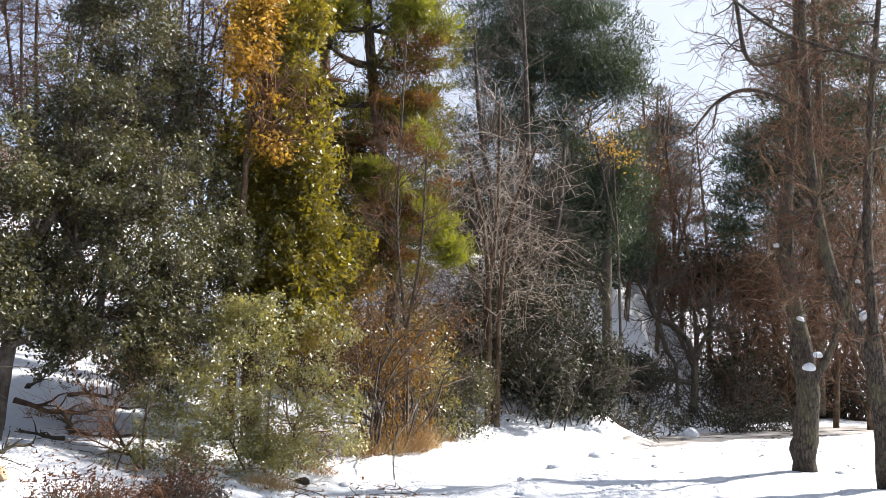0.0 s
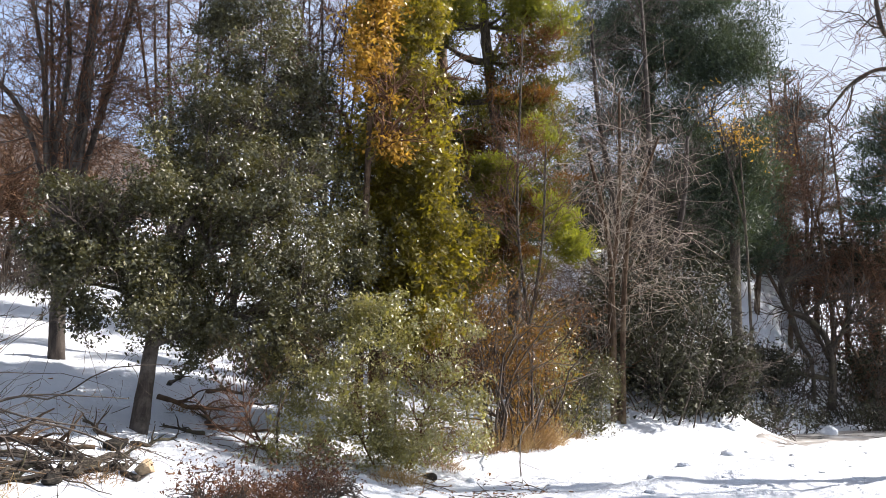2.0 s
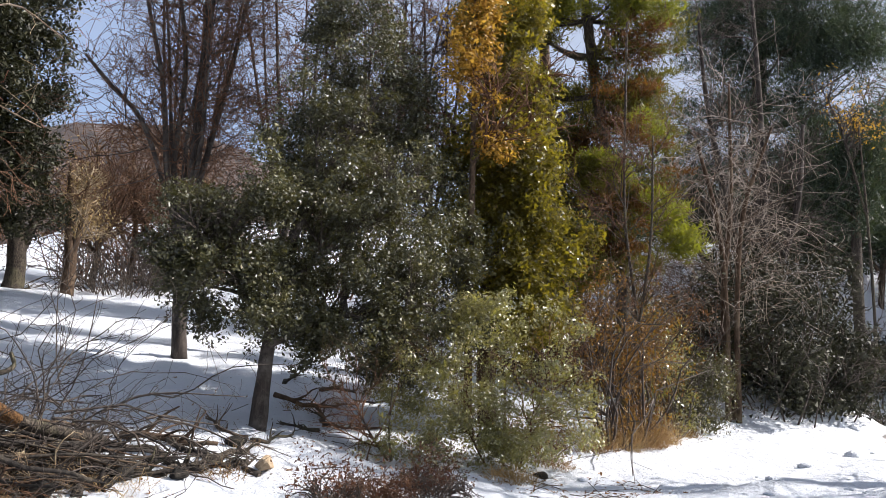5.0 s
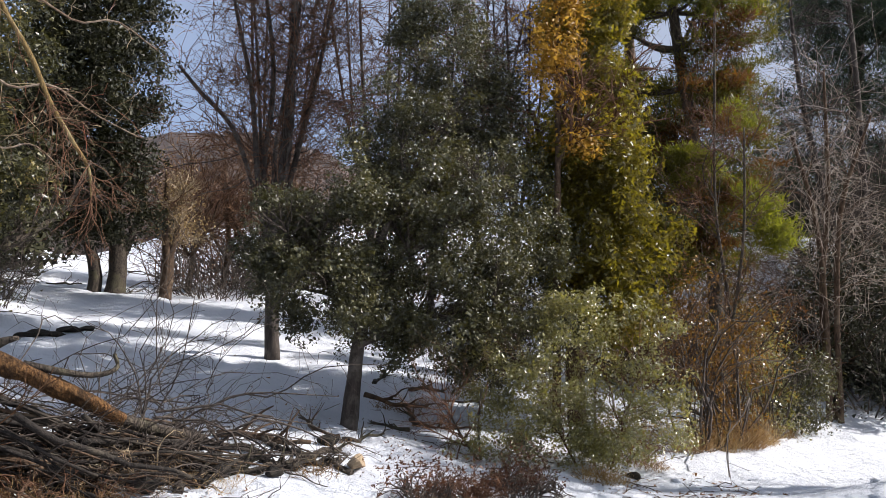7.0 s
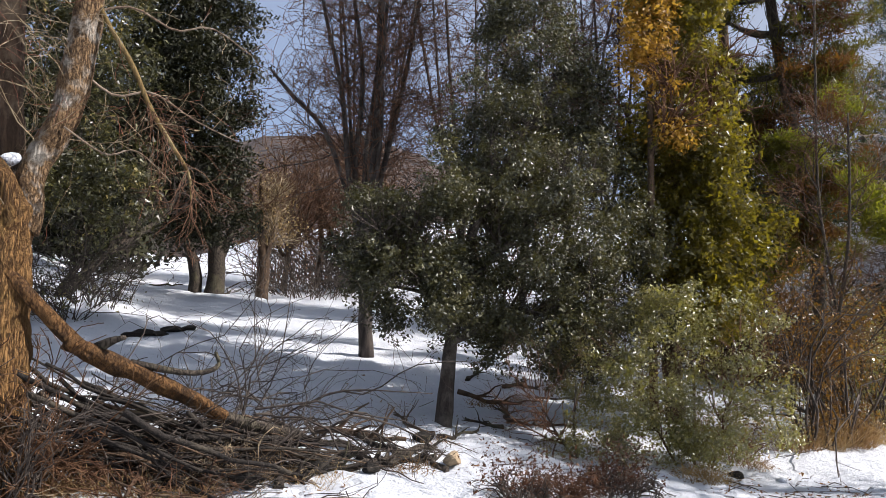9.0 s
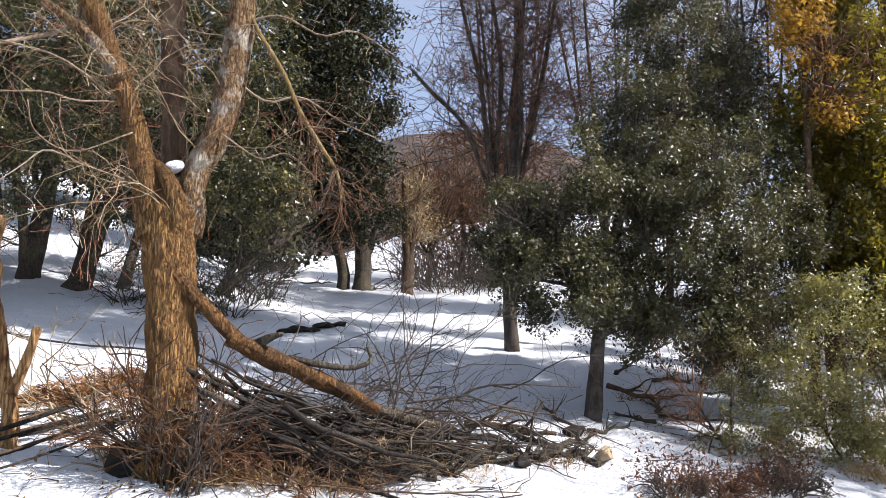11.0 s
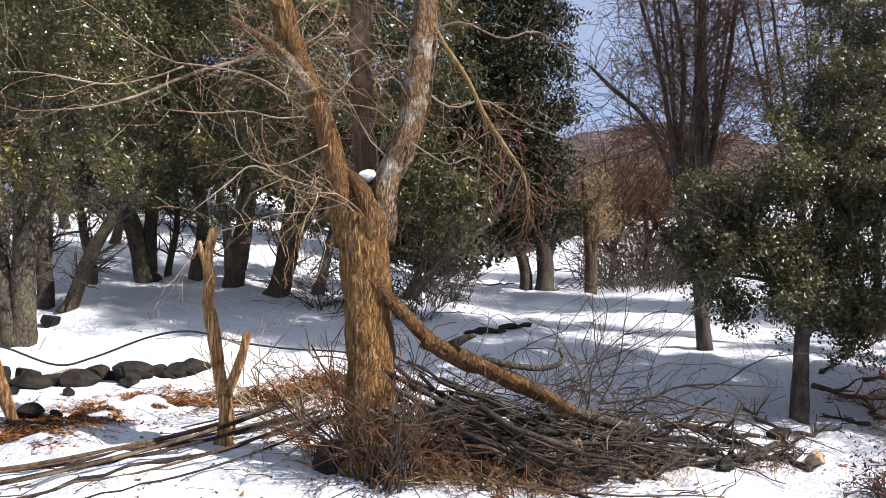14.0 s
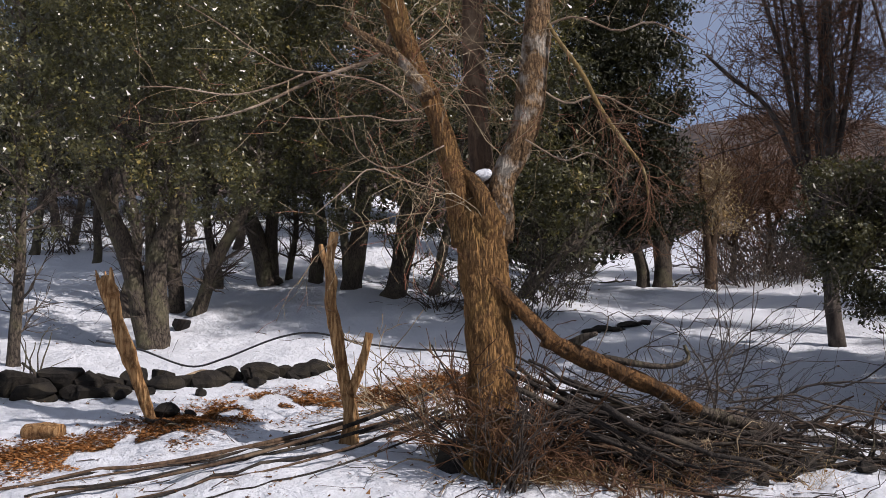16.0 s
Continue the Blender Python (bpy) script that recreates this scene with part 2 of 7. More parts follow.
NEEDLE_DARK = foliage("dark_pine_needle", [(0.1, (0.013, 0.023, 0.018)), (0.5, (0.034, 0.055, 0.036)), (0.9, (0.078, 0.098, 0.046))], 0.5, (0.07, 0.09, 0.02), 0.2, 0.3)
# lit copy of the olive needles, sunlight put into the colour
NEEDLE_LIGHT = foliage("sun_toned_pine_needle", [(0.1, (0.030, 0.024, 0.006)), (0.45, (0.055, 0.05, 0.007)), (0.7, (0.10, 0.10, 0.012)), (1.0, (0.24, 0.22, 0.02))], 0.5, (0.36, 0.38, 0.025), 0.35, 0.3)
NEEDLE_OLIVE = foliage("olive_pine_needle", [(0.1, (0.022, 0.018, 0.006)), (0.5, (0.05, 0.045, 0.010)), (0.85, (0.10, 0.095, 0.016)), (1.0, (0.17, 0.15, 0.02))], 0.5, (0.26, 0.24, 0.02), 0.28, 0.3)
NEEDLE_DEAD = foliage("dead_pine_needle", [(0.1, (0.028, 0.014, 0.006)), (0.5, (0.07, 0.035, 0.012)), (0.9, (0.15, 0.08, 0.024))], 0.7, (0.26, 0.12, 0.02), 0.3, 0.2)
NEEDLE_BLUE = foliage("frosted_fir_needle", [(0.1, (0.02, 0.025, 0.022)), (0.5, (0.045, 0.052, 0.046)), (0.9, (0.14, 0.145, 0.14))], 0.6, (0.1, 0.1, 0.08), 0.15, 0.3)
LEAF_CREEPER = foliage("amber_creeper_leaf", [(0.1, (0.014, 0.008, 0.003)), (0.45, (0.045, 0.022, 0.006)), (0.75, (0.14, 0.07, 0.012)), (1.0, (0.42, 0.27, 0.05))], 0.45, (0.45, 0.22, 0.02), 0.25, 0.5)
GRASS_DRY = foliage("dry_grass", [(0.1, (0.16, 0.10, 0.045)), (0.5, (0.34, 0.23, 0.11)), (0.9, (0.52, 0.39, 0.22))], 0.7, (0.5, 0.36, 0.16), 0.3, 0.2)
GRASS_RUST = foliage("dry_bracken", [(0.1, (0.08, 0.045, 0.02)), (0.5, (0.20, 0.12, 0.055)), (0.9, (0.36, 0.25, 0.13))], 0.7, (0.36, 0.22, 0.09), 0.3, 0.2)

m, nt, p = material("black_plastic_pipe")
p.inputs["Base Color"].default_value, p.inputs["Roughness"].default_value = (0.02, 0.02, 0.022, 1), 0.45
PIPE = m

m, nt, p = material("wet_slush_road")
tc = nt.nodes.new("ShaderNodeTexCoord")
n1 = node(nt, "ShaderNodeTexNoise", Scale=1.1, Detail=7.0, Roughness=0.65)
nt.links.new(tc.outputs["Object"], n1.inputs["Vector"])
c1 = ramp(nt, n1.outputs["Fac"], [(0.35, (0.10, 0.09, 0.08)), (0.5, (0.26, 0.24, 0.22)), (0.68, (0.55, 0.54, 0.53))])
nt.links.new(c1.outputs[0], p.inputs["Base Color"])
c2 = ramp(nt, n1.outputs["Fac"], [(0.4, (0.25, 0.25, 0.25)), (0.6, (0.7, 0.7, 0.7))])
nt.links.new(c2.outputs[0], p.inputs["Roughness"])
b1 = node(nt, "ShaderNodeBump", Strength=0.5, Distance=0.03)
nt.links.new(n1.outputs["Fac"], b1.inputs["Height"])
nt.links.new(b1.outputs[0], p.inputs["Normal"])
ROAD = m

m, nt, p = material("wooded_hillside")
tc = nt.nodes.new("ShaderNodeTexCoord")
n1 = node(nt, "ShaderNodeTexNoise", Scale=0.22, Detail=9.0, Roughness=0.75)
nt.links.new(tc.outputs["Object"], n1.inputs["Vector"])
c1 = ramp(nt, n1.outputs["Fac"], [(0.40, (0.014, 0.012, 0.013)), (0.5, (0.05, 0.034, 0.028)), (0.60, (0.10, 0.068, 0.055)), (0.70, (0.36, 0.36, 0.40))])
nt.links.new(c1.outputs[0], p.inputs["Base Color"])
p.inputs["Roughness"].default_value = 0.95
HILL = m


# ---- building tools ----
def make(name, verts, quads=None, tris=None, mat=None, parent=None, label="", smooth=False):
    """One mesh object from arrays of corners and faces."""
    me = bpy.data.meshes.new(name)
    quads = np.zeros((0, 4), int) if quads is None else np.asarray(quads, int).reshape(-1, 4)
    tris = np.zeros((0, 3), int) if tris is None else np.asarray(tris, int).reshape(-1, 3)
    nq, ntri = len(quads), len(tris)
    verts = np.asarray(verts, float)
    me.vertices.add(len(verts))
    me.vertices.foreach_set("co", verts.ravel())
    me.loops.add(nq * 4 + ntri * 3)
    me.loops.foreach_set("vertex_index", np.concatenate([quads.ravel(), tris.ravel()]).astype(np.int32))
    me.polygons.add(nq + ntri)
    starts = np.concatenate([np.arange(nq) * 4, nq * 4 + np.arange(ntri) * 3]).astype(np.int32)
    me.polygons.foreach_set("loop_start", starts)
    me.polygons.foreach_set("use_smooth", np.full(nq + ntri, smooth))
    me.update(calc_edges=True)
    me.validate()
    if mat:
        me.materials.append(mat)
    ob = new(name, me)
    if parent:
        ob.parent = parent
        ob.matrix_parent_inverse = Matrix.Translation(-parent.location)
    if label:
        ob["label"] = label
    if name in JOINED:
        ob["kind"] = "stuff"
    MADE.append(ob)
    return ob


MADE = []


JOINED = ("twigwork", "branchwork", "stemwork", "foliage", "crown", "unseen_upper_crown", "young_growth", "spray", "hanging_twigwork")


def thing(name, base, label, category, group="", kind=""):
    ob = new(name)
    ob.location = base
    ob.empty_display_size = 0.2
    return tagged(ob, label, category, group, kind)


def unit(v):
    return v / np.maximum(np.linalg.norm(v, axis=-1, keepdims=True), 1e-9)


def wave(p, s=1.0, k=0.0):
    """A cheap smooth noise of points, about -1 to 1."""
    x, y, z = p[..., 0] * s + k, p[..., 1] * s - k * 1.7, p[..., 2] * s + k * 0.6
    return (np.sin(1.7 * x + 1.3 * np.sin(1.1 * y + z)) + np.sin(1.9 * y + 1.2 * np.sin(1.3 * z - x)) + np.sin(2.1 * z + 1.4 * np.sin(0.9 * x + 0.7 * y))) / 3


def tubes(paths, radii, sides=4, rough=0.0, cap=False, seed=0, ridges=0.0):
    """Tapered round rods along paths (n, k, 3) with radii (n, k)."""
    paths, radii = np.asarray(paths, float), np.asarray(radii, float)
    n, k, _ = paths.shape
    tan = unit(np.gradient(paths, axis=1))
    main = unit(paths[:, -1] - paths[:, 0])
    ref = np.where(np.abs(main[:, 2:3]) > 0.75, np.array([[1.0, 0.2, 0.0]]), np.array([[0.1, 0.0, 1.0]]))[:, None, :]
    n1 = unit(np.cross(tan, np.broadcast_to(ref, tan.shape)))
    n2 = np.cross(tan, n1)
    a = np.arange(sides) * 2 * np.pi / sides
    ring = n1[:, :, None, :] * np.cos(a)[None, None, :, None] + n2[:, :, None, :] * np.sin(a)[None, None, :, None]
    rr = np.broadcast_to(radii[:, :, None], (n, k, sides)).copy()
    if rough:
        pts = paths[:, :, None, :] + ring * radii[:, :, None, None]
        rr *= 1 + rough * wave(pts, 5.0, seed) + rough * 0.6 * wave(pts, 14.0, seed + 3) + rough * 0.5 * np.sin(a * 3 + seed)[None, None, :]
    if ridges:
        far = np.cumsum(np.linalg.norm(np.diff(paths, axis=1, prepend=paths[:, :1]), axis=2), axis=1)[:, :, None]
        u = a[None, None, :] * 20 + 1.5 * np.sin(far * 4 + 2 * np.sin(a * 3)) + 0.9 * np.sin(far * 11 + a * 5)
        rr += ridges * (np.abs(np.sin(u * 0.5)) ** 0.6 - 0.6) * (0.8 + 0.3 * np.sin(far * 6 + a * 7))
    v = (paths[:, :, None, :] + ring * rr[..., None]).reshape(-1, 3)
    i = np.arange(n * k * sides).reshape(n, k, sides)
    j = np.roll(i, -1, axis=2)
    q = np.stack([i[:, :-1], j[:, :-1], j[:, 1:], i[:, 1:]], axis=-1).reshape(-1, 4)
    t = np.zeros((0, 3), int)
    if cap:
        first = len(v)
        v = np.concatenate([v, paths[:, 0], paths[:, -1]])
        for b in range(n):
            c0, c1 = first + b, first + n + b
            t = np.concatenate([t, np.stack([j[b, 0], i[b, 0], np.full(sides, c0)], -1), np.stack([i[b, -1], j[b, -1], np.full(sides, c1)], -1)])
    return v, q, t


def spline(points, k):
    """A smooth line of k points through a few (x, y, z, radius) points."""
    p = np.asarray(points, float)
    e = np.concatenate([[2 * p[0] - p[1]], p, [2 * p[-1] - p[-2]]])
    u = np.linspace(0, len(p) - 1 - 1e-6, k)
    i = u.astype(int)
    f = (u - i)[:, None]
    a, b, c, d = e[i], e[i + 1], e[i + 2], e[i + 3]
    out = 0.5 * (2 * b + (c - a) * f + (2 * a - 5 * b + 4 * c - d) * f ** 2 + (3 * b - a - 3 * c + d) * f ** 3)
    return out[:, :3], np.maximum(out[:, 3], 0.002)


def sprout(paths, radii, n, length, spread, lift, k, wobble, rng, lo=0.15, hi=1.0, radius=0.02, tip=0.25, bend=0.0, sky_bias=0.0):
    """n side shoots off the given rods: they leave at the angle spread (radians), rise or droop by lift, and wander by wobble."""
    m, kp, _ = paths.shape
    lens = np.linalg.norm(paths[:, -1] - paths[:, 0], axis=1)
    who = rng.choice(m, n, p=lens / lens.sum())
    u = rng.uniform(lo, hi, n)
    x = u * (kp - 1)
    i = np.minimum(x.astype(int), kp - 2)
    f = (x - i)[:, None]
    start = paths[who, i] * (1 - f) + paths[who, i + 1] * f
    r0 = radii[who, i] * (1 - f[:, 0]) + radii[who, i + 1] * f[:, 0]
    tan = unit(paths[who, i + 1] - paths[who, i])
    perp = rng.normal(size=(n, 3))
    perp[:, 2] += sky_bias
    perp = unit(perp - tan * (perp * tan).sum(1, keepdims=True))
    sp = spread * rng.uniform(0.65, 1.3, (n, 1))
    way = unit(tan * np.cos(sp) + perp * np.sin(sp))
    ln = length * rng.uniform(0.45, 1.15, n) * (1 - 0.35 * u)
    out = np.zeros((n, k, 3))
    out[:, 0] = start
    for s in range(1, k):
        way = unit(way + rng.normal(size=(n, 3)) * wobble + np.array([0, 0, lift + bend * s]))
        out[:, s] = out[:, s - 1] + way * (ln / (k - 1))[:, None]
    rb = np.minimum(np.full(n, radius) * rng.uniform(0.7, 1.2, n), r0 * 0.8)
    rad = rb[:, None] * np.linspace(1, tip, k)[None, :]
    return out, rad


def ball(n, rng):
    return unit(rng.normal(size=(n, 3))) * rng.uniform(0, 1, (n, 1)) ** 0.4


def cloud(lobes, n, per, spread, rng, hollow=0.5, gap=-0.25, gap_scale=1.1, flat=1.0, group=9, clump=2.6):
    """Leaf places in clumps of clusters inside soft lobes (x, y, z, radius, half height): places and their outward ways."""
    lobes = np.asarray(lobes, float)
    w = lobes[:, 3] ** 1.5 * lobes[:, 4]
    m = max(n // group, 4)
    who = rng.choice(len(lobes), m, p=w / w.sum())
    d = unit(rng.normal(size=(m, 3)))
    r = (hollow + (1 - hollow) * rng.uniform(0, 1, m) ** 0.6) * (1 + 0.22 * wave(d * 2.0 + lobes[who, :3], 1.4, 2.0))
    c = lobes[who, :3] + d * r[:, None] * np.stack([lobes[who, 3], lobes[who, 3], lobes[who, 4]], 1)
    keep = wave(c, gap_scale * 2.2, 1.0) + 0.5 * wave(c, gap_scale * 5.0, 4.0) > gap * 1.6
    c, d = c[keep], d[keep]
    c = np.repeat(c, group, axis=0)
    off = ball(len(c), rng) * spread * clump * 1.5 * np.array([1, 1, 0.75 * flat])
    d = np.repeat(d, group, axis=0) * 0.5 + unit(off)
    c = c + off
    pts = np.repeat(c, per, axis=0) + ball(len(c) * per, rng) * spread * 1.7 * np.array([1, 1, flat])
    return pts, unit(np.repeat(d, per, axis=0))


def leaves(pts, out, size, rng, aspect=0.45, up=0.5, jitter=0.8, plain=False):
    """A pointed oval leaf, folded along its rib, at every place."""
    n = len(pts)
    nor = unit(out * 0.6 + np.array([0, 0, up]) + rng.normal(size=(n, 3)) * jitter)
    ax = unit(np.cross(nor, rng.normal(size=(n, 3))))
    side = np.cross(nor, ax)
    s = (size * (0.5 + 1.1 * rng.uniform(0, 1, n) ** 1.5))[:, None]
    w = s * aspect * 0.5
    if plain:
        v = np.stack([pts - ax * s * 0.4 + side * w, pts - ax * s * 0.4 - side * w, pts + ax * s * 0.6], 1)
        return v.reshape(-1, 3), np.arange(n * 3).reshape(n, 3)
    v = np.stack([pts - ax * s * 0.5, pts + side * w - nor * w * 0.65, pts + ax * s * 0.5 - nor * w * 0.3, pts - side * w - nor * w * 0.65], 1)
    i = np.arange(n * 4).reshape(n, 4)
    t = np.concatenate([i[:, [0, 1, 2]], i[:, [0, 2, 3]]])
    return v.reshape(-1, 3), t


def blades(pts, ways, length, width, rng):
    """A thin pointed blade or needle at every place."""
    n = len(pts)
    ax = unit(ways)
    side = unit(np.cross(ax, rng.normal(size=(n, 3))))
    ln = (length * rng.uniform(0.6, 1.2, n))[:, None]
    v = np.stack([pts - side * width * 0.5, pts + side * width * 0.5, pts + ax * ln], 1)
    return v.reshape(-1, 3), np.arange(n * 3).reshape(n, 3)


def shift(parts):
    """Join several (verts, faces) lists of one face size into one."""
    v, f, o = [], [], 0
    for a, b in parts:
        v.append(a)
        f.append(np.asarray(b) + o)
        o += len(a)
    return np.concatenate(v), np.concatenate(f)


def rods(name, lines, k, sides, mat, parent, rough=0.06, label="", cap=True, smooth=True, ridges=0.0):
    """A thick trunk or limbs through few points each, as one part. Gives back the lines too."""
    sp = [spline(l, k) for l in lines]
    p, r = np.stack([s[0] for s in sp]), np.stack([s[1] for s in sp])
    v, q, t = tubes(p, r, sides, rough, cap, len(name), ridges)
    make(name, v, q, t, mat, parent, label, smooth)
    return p, r


def soft(a, b, x):
    u = np.clip((x - a) / (b - a), 0, 1)
    return u * u * (3 - 2 * u)


def slope_z(x, y):
    """The lie of the land: a flat roadside, a slope that starts along a line beside it, a steep bank further on."""
    x, y = np.asarray(x, float), np.asarray(y, float)
    v = 0.5 * x + 0.87 * y
    s = np.minimum(-0.87 * x + 0.5 * y - 5.5 - 2.6 * soft(20, 25.5, v), 42)
    up = np.maximum(s, 0)
    rise = np.maximum(s - 9, 0)
    steep = 0.11 * rise ** 2 / (rise + 5) * (1 - soft(1, 8, v))
    return 0.3 + 0.2 * up * up / (up + 1.2) + (3 * soft(14, 26, v) + 2 * soft(30, 38, v)) * soft(0, 6.5, s) + steep + 1.9 * soft(20, 25, v) * soft(0, 5.0, s) * (1 - soft(8, 13, s))


def ground_z(x, y):
    x, y = np.asarray(x, float), np.asarray(y, float)
    p = np.stack([x, y, 0 * x], -1)
    far = soft(5, 9, np.hypot(x, y))
    bumps = 0.10 * wave(p, 0.55, 0.5) + 0.05 * wave(p, 1.9, 1.5) + 0.035 * wave(p, 5.1, 2.5) + 0.03 * wave(p, 10.0, 3.5)
    s = -0.87 * x + 0.5 * y - 5.5
    heap = 0.16 * np.exp(-((s + 0.4) / 0.7) ** 2) * (0.5 + 0.5 * wave(p, 2.3, 6.0))
    road = soft(0.0, 1.0, (np.abs(road_side(x, y)) - 1.9) / 0.8)
    return slope_z(x, y) + (bumps * (0.4 + 0.6 * soft(-1, 3, s)) + heap) * far * (0.15 + 0.85 * road) - 0.05 * (1 - road)


ROAD_LINE = ((7.65, 26.52), (14.24, 32.08))


def road_side(x, y):
    """The distance from the road's middle line, which bends away behind the bank."""
    (ax, ay), (bx, by) = ROAD_LINE
    l = math.hypot(bx - ax, by - ay)
    ux, uy = (bx - ax) / l, (by - ay) / l
    along = (x - ax) * ux + (y - ay) * uy
    off = -(x - ax) * uy + (y - ay) * ux
    curve = off - 0.012 * np.minimum(along, 0) ** 2 * -1
    return np.where(along > -5, curve, 99.0)


def on_ground(xy, sink=0.03):
    return Vector((xy[0], xy[1], float(ground_z(xy[0], xy[1])) - sink))


# ---- ground ----
def build_ground():
    radii = np.concatenate([[0.0, 1.0, 2.0, 3.0], np.geomspace(4, 45, 170), np.geomspace(47, 3000, 40)])
    head = np.radians(np.concatenate([np.arange(-34, 86, 0.45), np.arange(86, 326, 4.0)]))
    rr, hh = np.meshgrid(radii, head, indexing="ij")
    x, y = -np.sin(hh) * rr, np.cos(hh) * rr
    z = ground_z(x, y)
    v = np.stack([x, y, z], -1).reshape(-1, 3)
    n, k = rr.shape
    i = np.arange(n * k).reshape(n, k)
    j = np.roll(i, -1, axis=1)
    q = np.stack([i[:-1], i[1:], j[1:], j[:-1]], -1).reshape(-1, 4)[k:]
    first = np.stack([np.full(k, i[0, 0]), i[1], j[1]], -1)
    ob = make("ground", v, q, first, SNOW, smooth=True)
    tagged(ob, "trodden snow cover over a sloping wooded hillside", "ground", kind="structure")


build_ground()


def build_road():
    """A bend of the road that narrows out where a snowbank covers it."""
    p, w = spline([(3.43, 18.48) + (0, 0.05), (4.76, 21.02) + (0, 0.7), (7.47, 25.89) + (0, 1.9), (10.72, 29.03) + (0, 2.3), (14.24, 32.08) + (0, 2.0), (18.71, 35.24) + (0, 2.0)], 90)
    way = unit(np.gradient(p[:, :2], axis=0))
    side = np.linspace(-1, 1, 16)
    x = p[:, None, 0] - way[:, None, 1] * side * w[:, None]
    y = p[:, None, 1] + way[:, None, 0] * side * w[:, None]
    z = ground_z(x, y) + 0.03 - 0.07 * side ** 4 - 0.06 * np.linspace(1, 0, 90)[:, None] ** 6
    v = np.stack([x, y, z], -1).reshape(-1, 3)
    n, k = x.shape
    i = np.arange(n * k).reshape(n, k)
    q = np.stack([i[:-1, :-1], i[1:, :-1], i[1:, 1:], i[:-1, 1:]], -1).reshape(-1, 4)
    tagged(make("road", v, q, None, ROAD, smooth=True), "wet road with grey brown slush between snowbanks", "road", kind="structure")


build_road()


def build_hill():
    head = np.radians(np.arange(-100, 140, 0.5))
    d = np.linspace(0, 1, 26)
    hh, dd = np.meshgrid(head, d, indexing="ij")
    r = 190 + dd * 260
    x, y = -np.sin(hh) * r, np.cos(hh) * r
    p = np.stack([x, y, 0 * x], -1)
    top = 76 * soft(-5, 35, np.degrees(hh)) + 14
    z = top * np.sin(np.minimum(dd * 1.25, 1) * np.pi / 2) * (1 + 0.10 * wave(p, 0.012) + 0.03 * wave(p, 0.06)) + 2.0 * wave(p, 0.3) + 8
    v = np.stack([x, y, z], -1).reshape(-1, 3)
    n, k = hh.shape
    i = np.arange(n * k).reshape(n, k)
    q = np.stack([i[:-1, :-1], i[:-1, 1:], i[1:, 1:], i[1:, :-1]], -1).reshape(-1, 4)
    tagged(make("hill", v, q, None, HILL, smooth=True), "distant hill with leafless russet woods and snow", "hill", kind="structure")


build_hill()


# ---- kinds of tree ----
def limbs_of(root, lines, mat, sides=10, k=14, rough=0.07, name="limb", ridges=0.0):
    made = [rods(name, [l], k, sides, mat, root, rough, ridges=ridges) for l in lines]
    return np.concatenate([m[0] for m in made]), np.concatenate([m[1] for m in made])


def even(paths, radii):
    """The same lines with their points evenly spaced."""
    out_p, out_r = np.empty_like(paths), np.empty_like(radii)
    for i, (a, b) in enumerate(zip(paths, radii)):
        far = np.concatenate([[0], np.cumsum(np.linalg.norm(np.diff(a, axis=0), axis=1))])
        u = np.linspace(0, far[-1], len(a))
        out_p[i] = np.stack([np.interp(u, far, a[:, c]) for c in range(3)], 1)
        out_r[i] = np.interp(u, far, b)
    return out_p, out_r


def twigs(name, root, p, r, mat, sides=3, label=""):
    v, q, _ = tubes(p, r, sides)
    return make(name, v, q, None, mat, root, label, True)


def leafy_tree(name, xy, label, category, trunk, limbs, lobes, seed, leaf, n, per, size, spread, wood, twig, hollow=0.45, gap=-0.25,
               twig_n=500, aspect=0.45, group="", up=0.5, plain=False, holes=1.1):
    """An evergreen: trunk, limbs, thin branches into the crown, and the crown's leaves."""
    rng = np.random.default_rng(seed)
    root = thing(name, on_ground(xy), label, category, group)
    tp, tr = rods("trunk", [trunk], 22, 14, wood, root, 0.08)
    lp, lr = limbs_of(MADE[-1], limbs, wood) if limbs else (tp, tr)
    if limbs:
        lp, lr = np.concatenate([lp]), np.concatenate([lr])
    bp, br = sprout(lp, lr, max(twig_n // 8, 10), 1.2, 0.9, 0.05, 6, 0.22, rng, 0.25, 1.0, 0.03)
    cp, cr = sprout(np.concatenate([bp]), np.concatenate([br]), twig_n, 0.7, 0.8, 0.03, 4, 0.25, rng, 0.1, 1.0, 0.009)
    b1, b2 = tubes(bp, br, 4), tubes(cp, cr, 3)
    v, q = shift([b1[:2], b2[:2]])
    make("branchwork", v, q, None, twig, root, "", True)
    pts, out = cloud(lobes, n, per, spread, rng, hollow, gap, holes)
    low = ground_z(pts[:, 0], pts[:, 1]) + 0.05
    ok = pts[:, 2] > low
    v, t = leaves(pts[ok], out[ok], size, rng, aspect, up, 0.8, plain)
    make("crown", v, None, t, leaf, root, "", not plain)
    return root


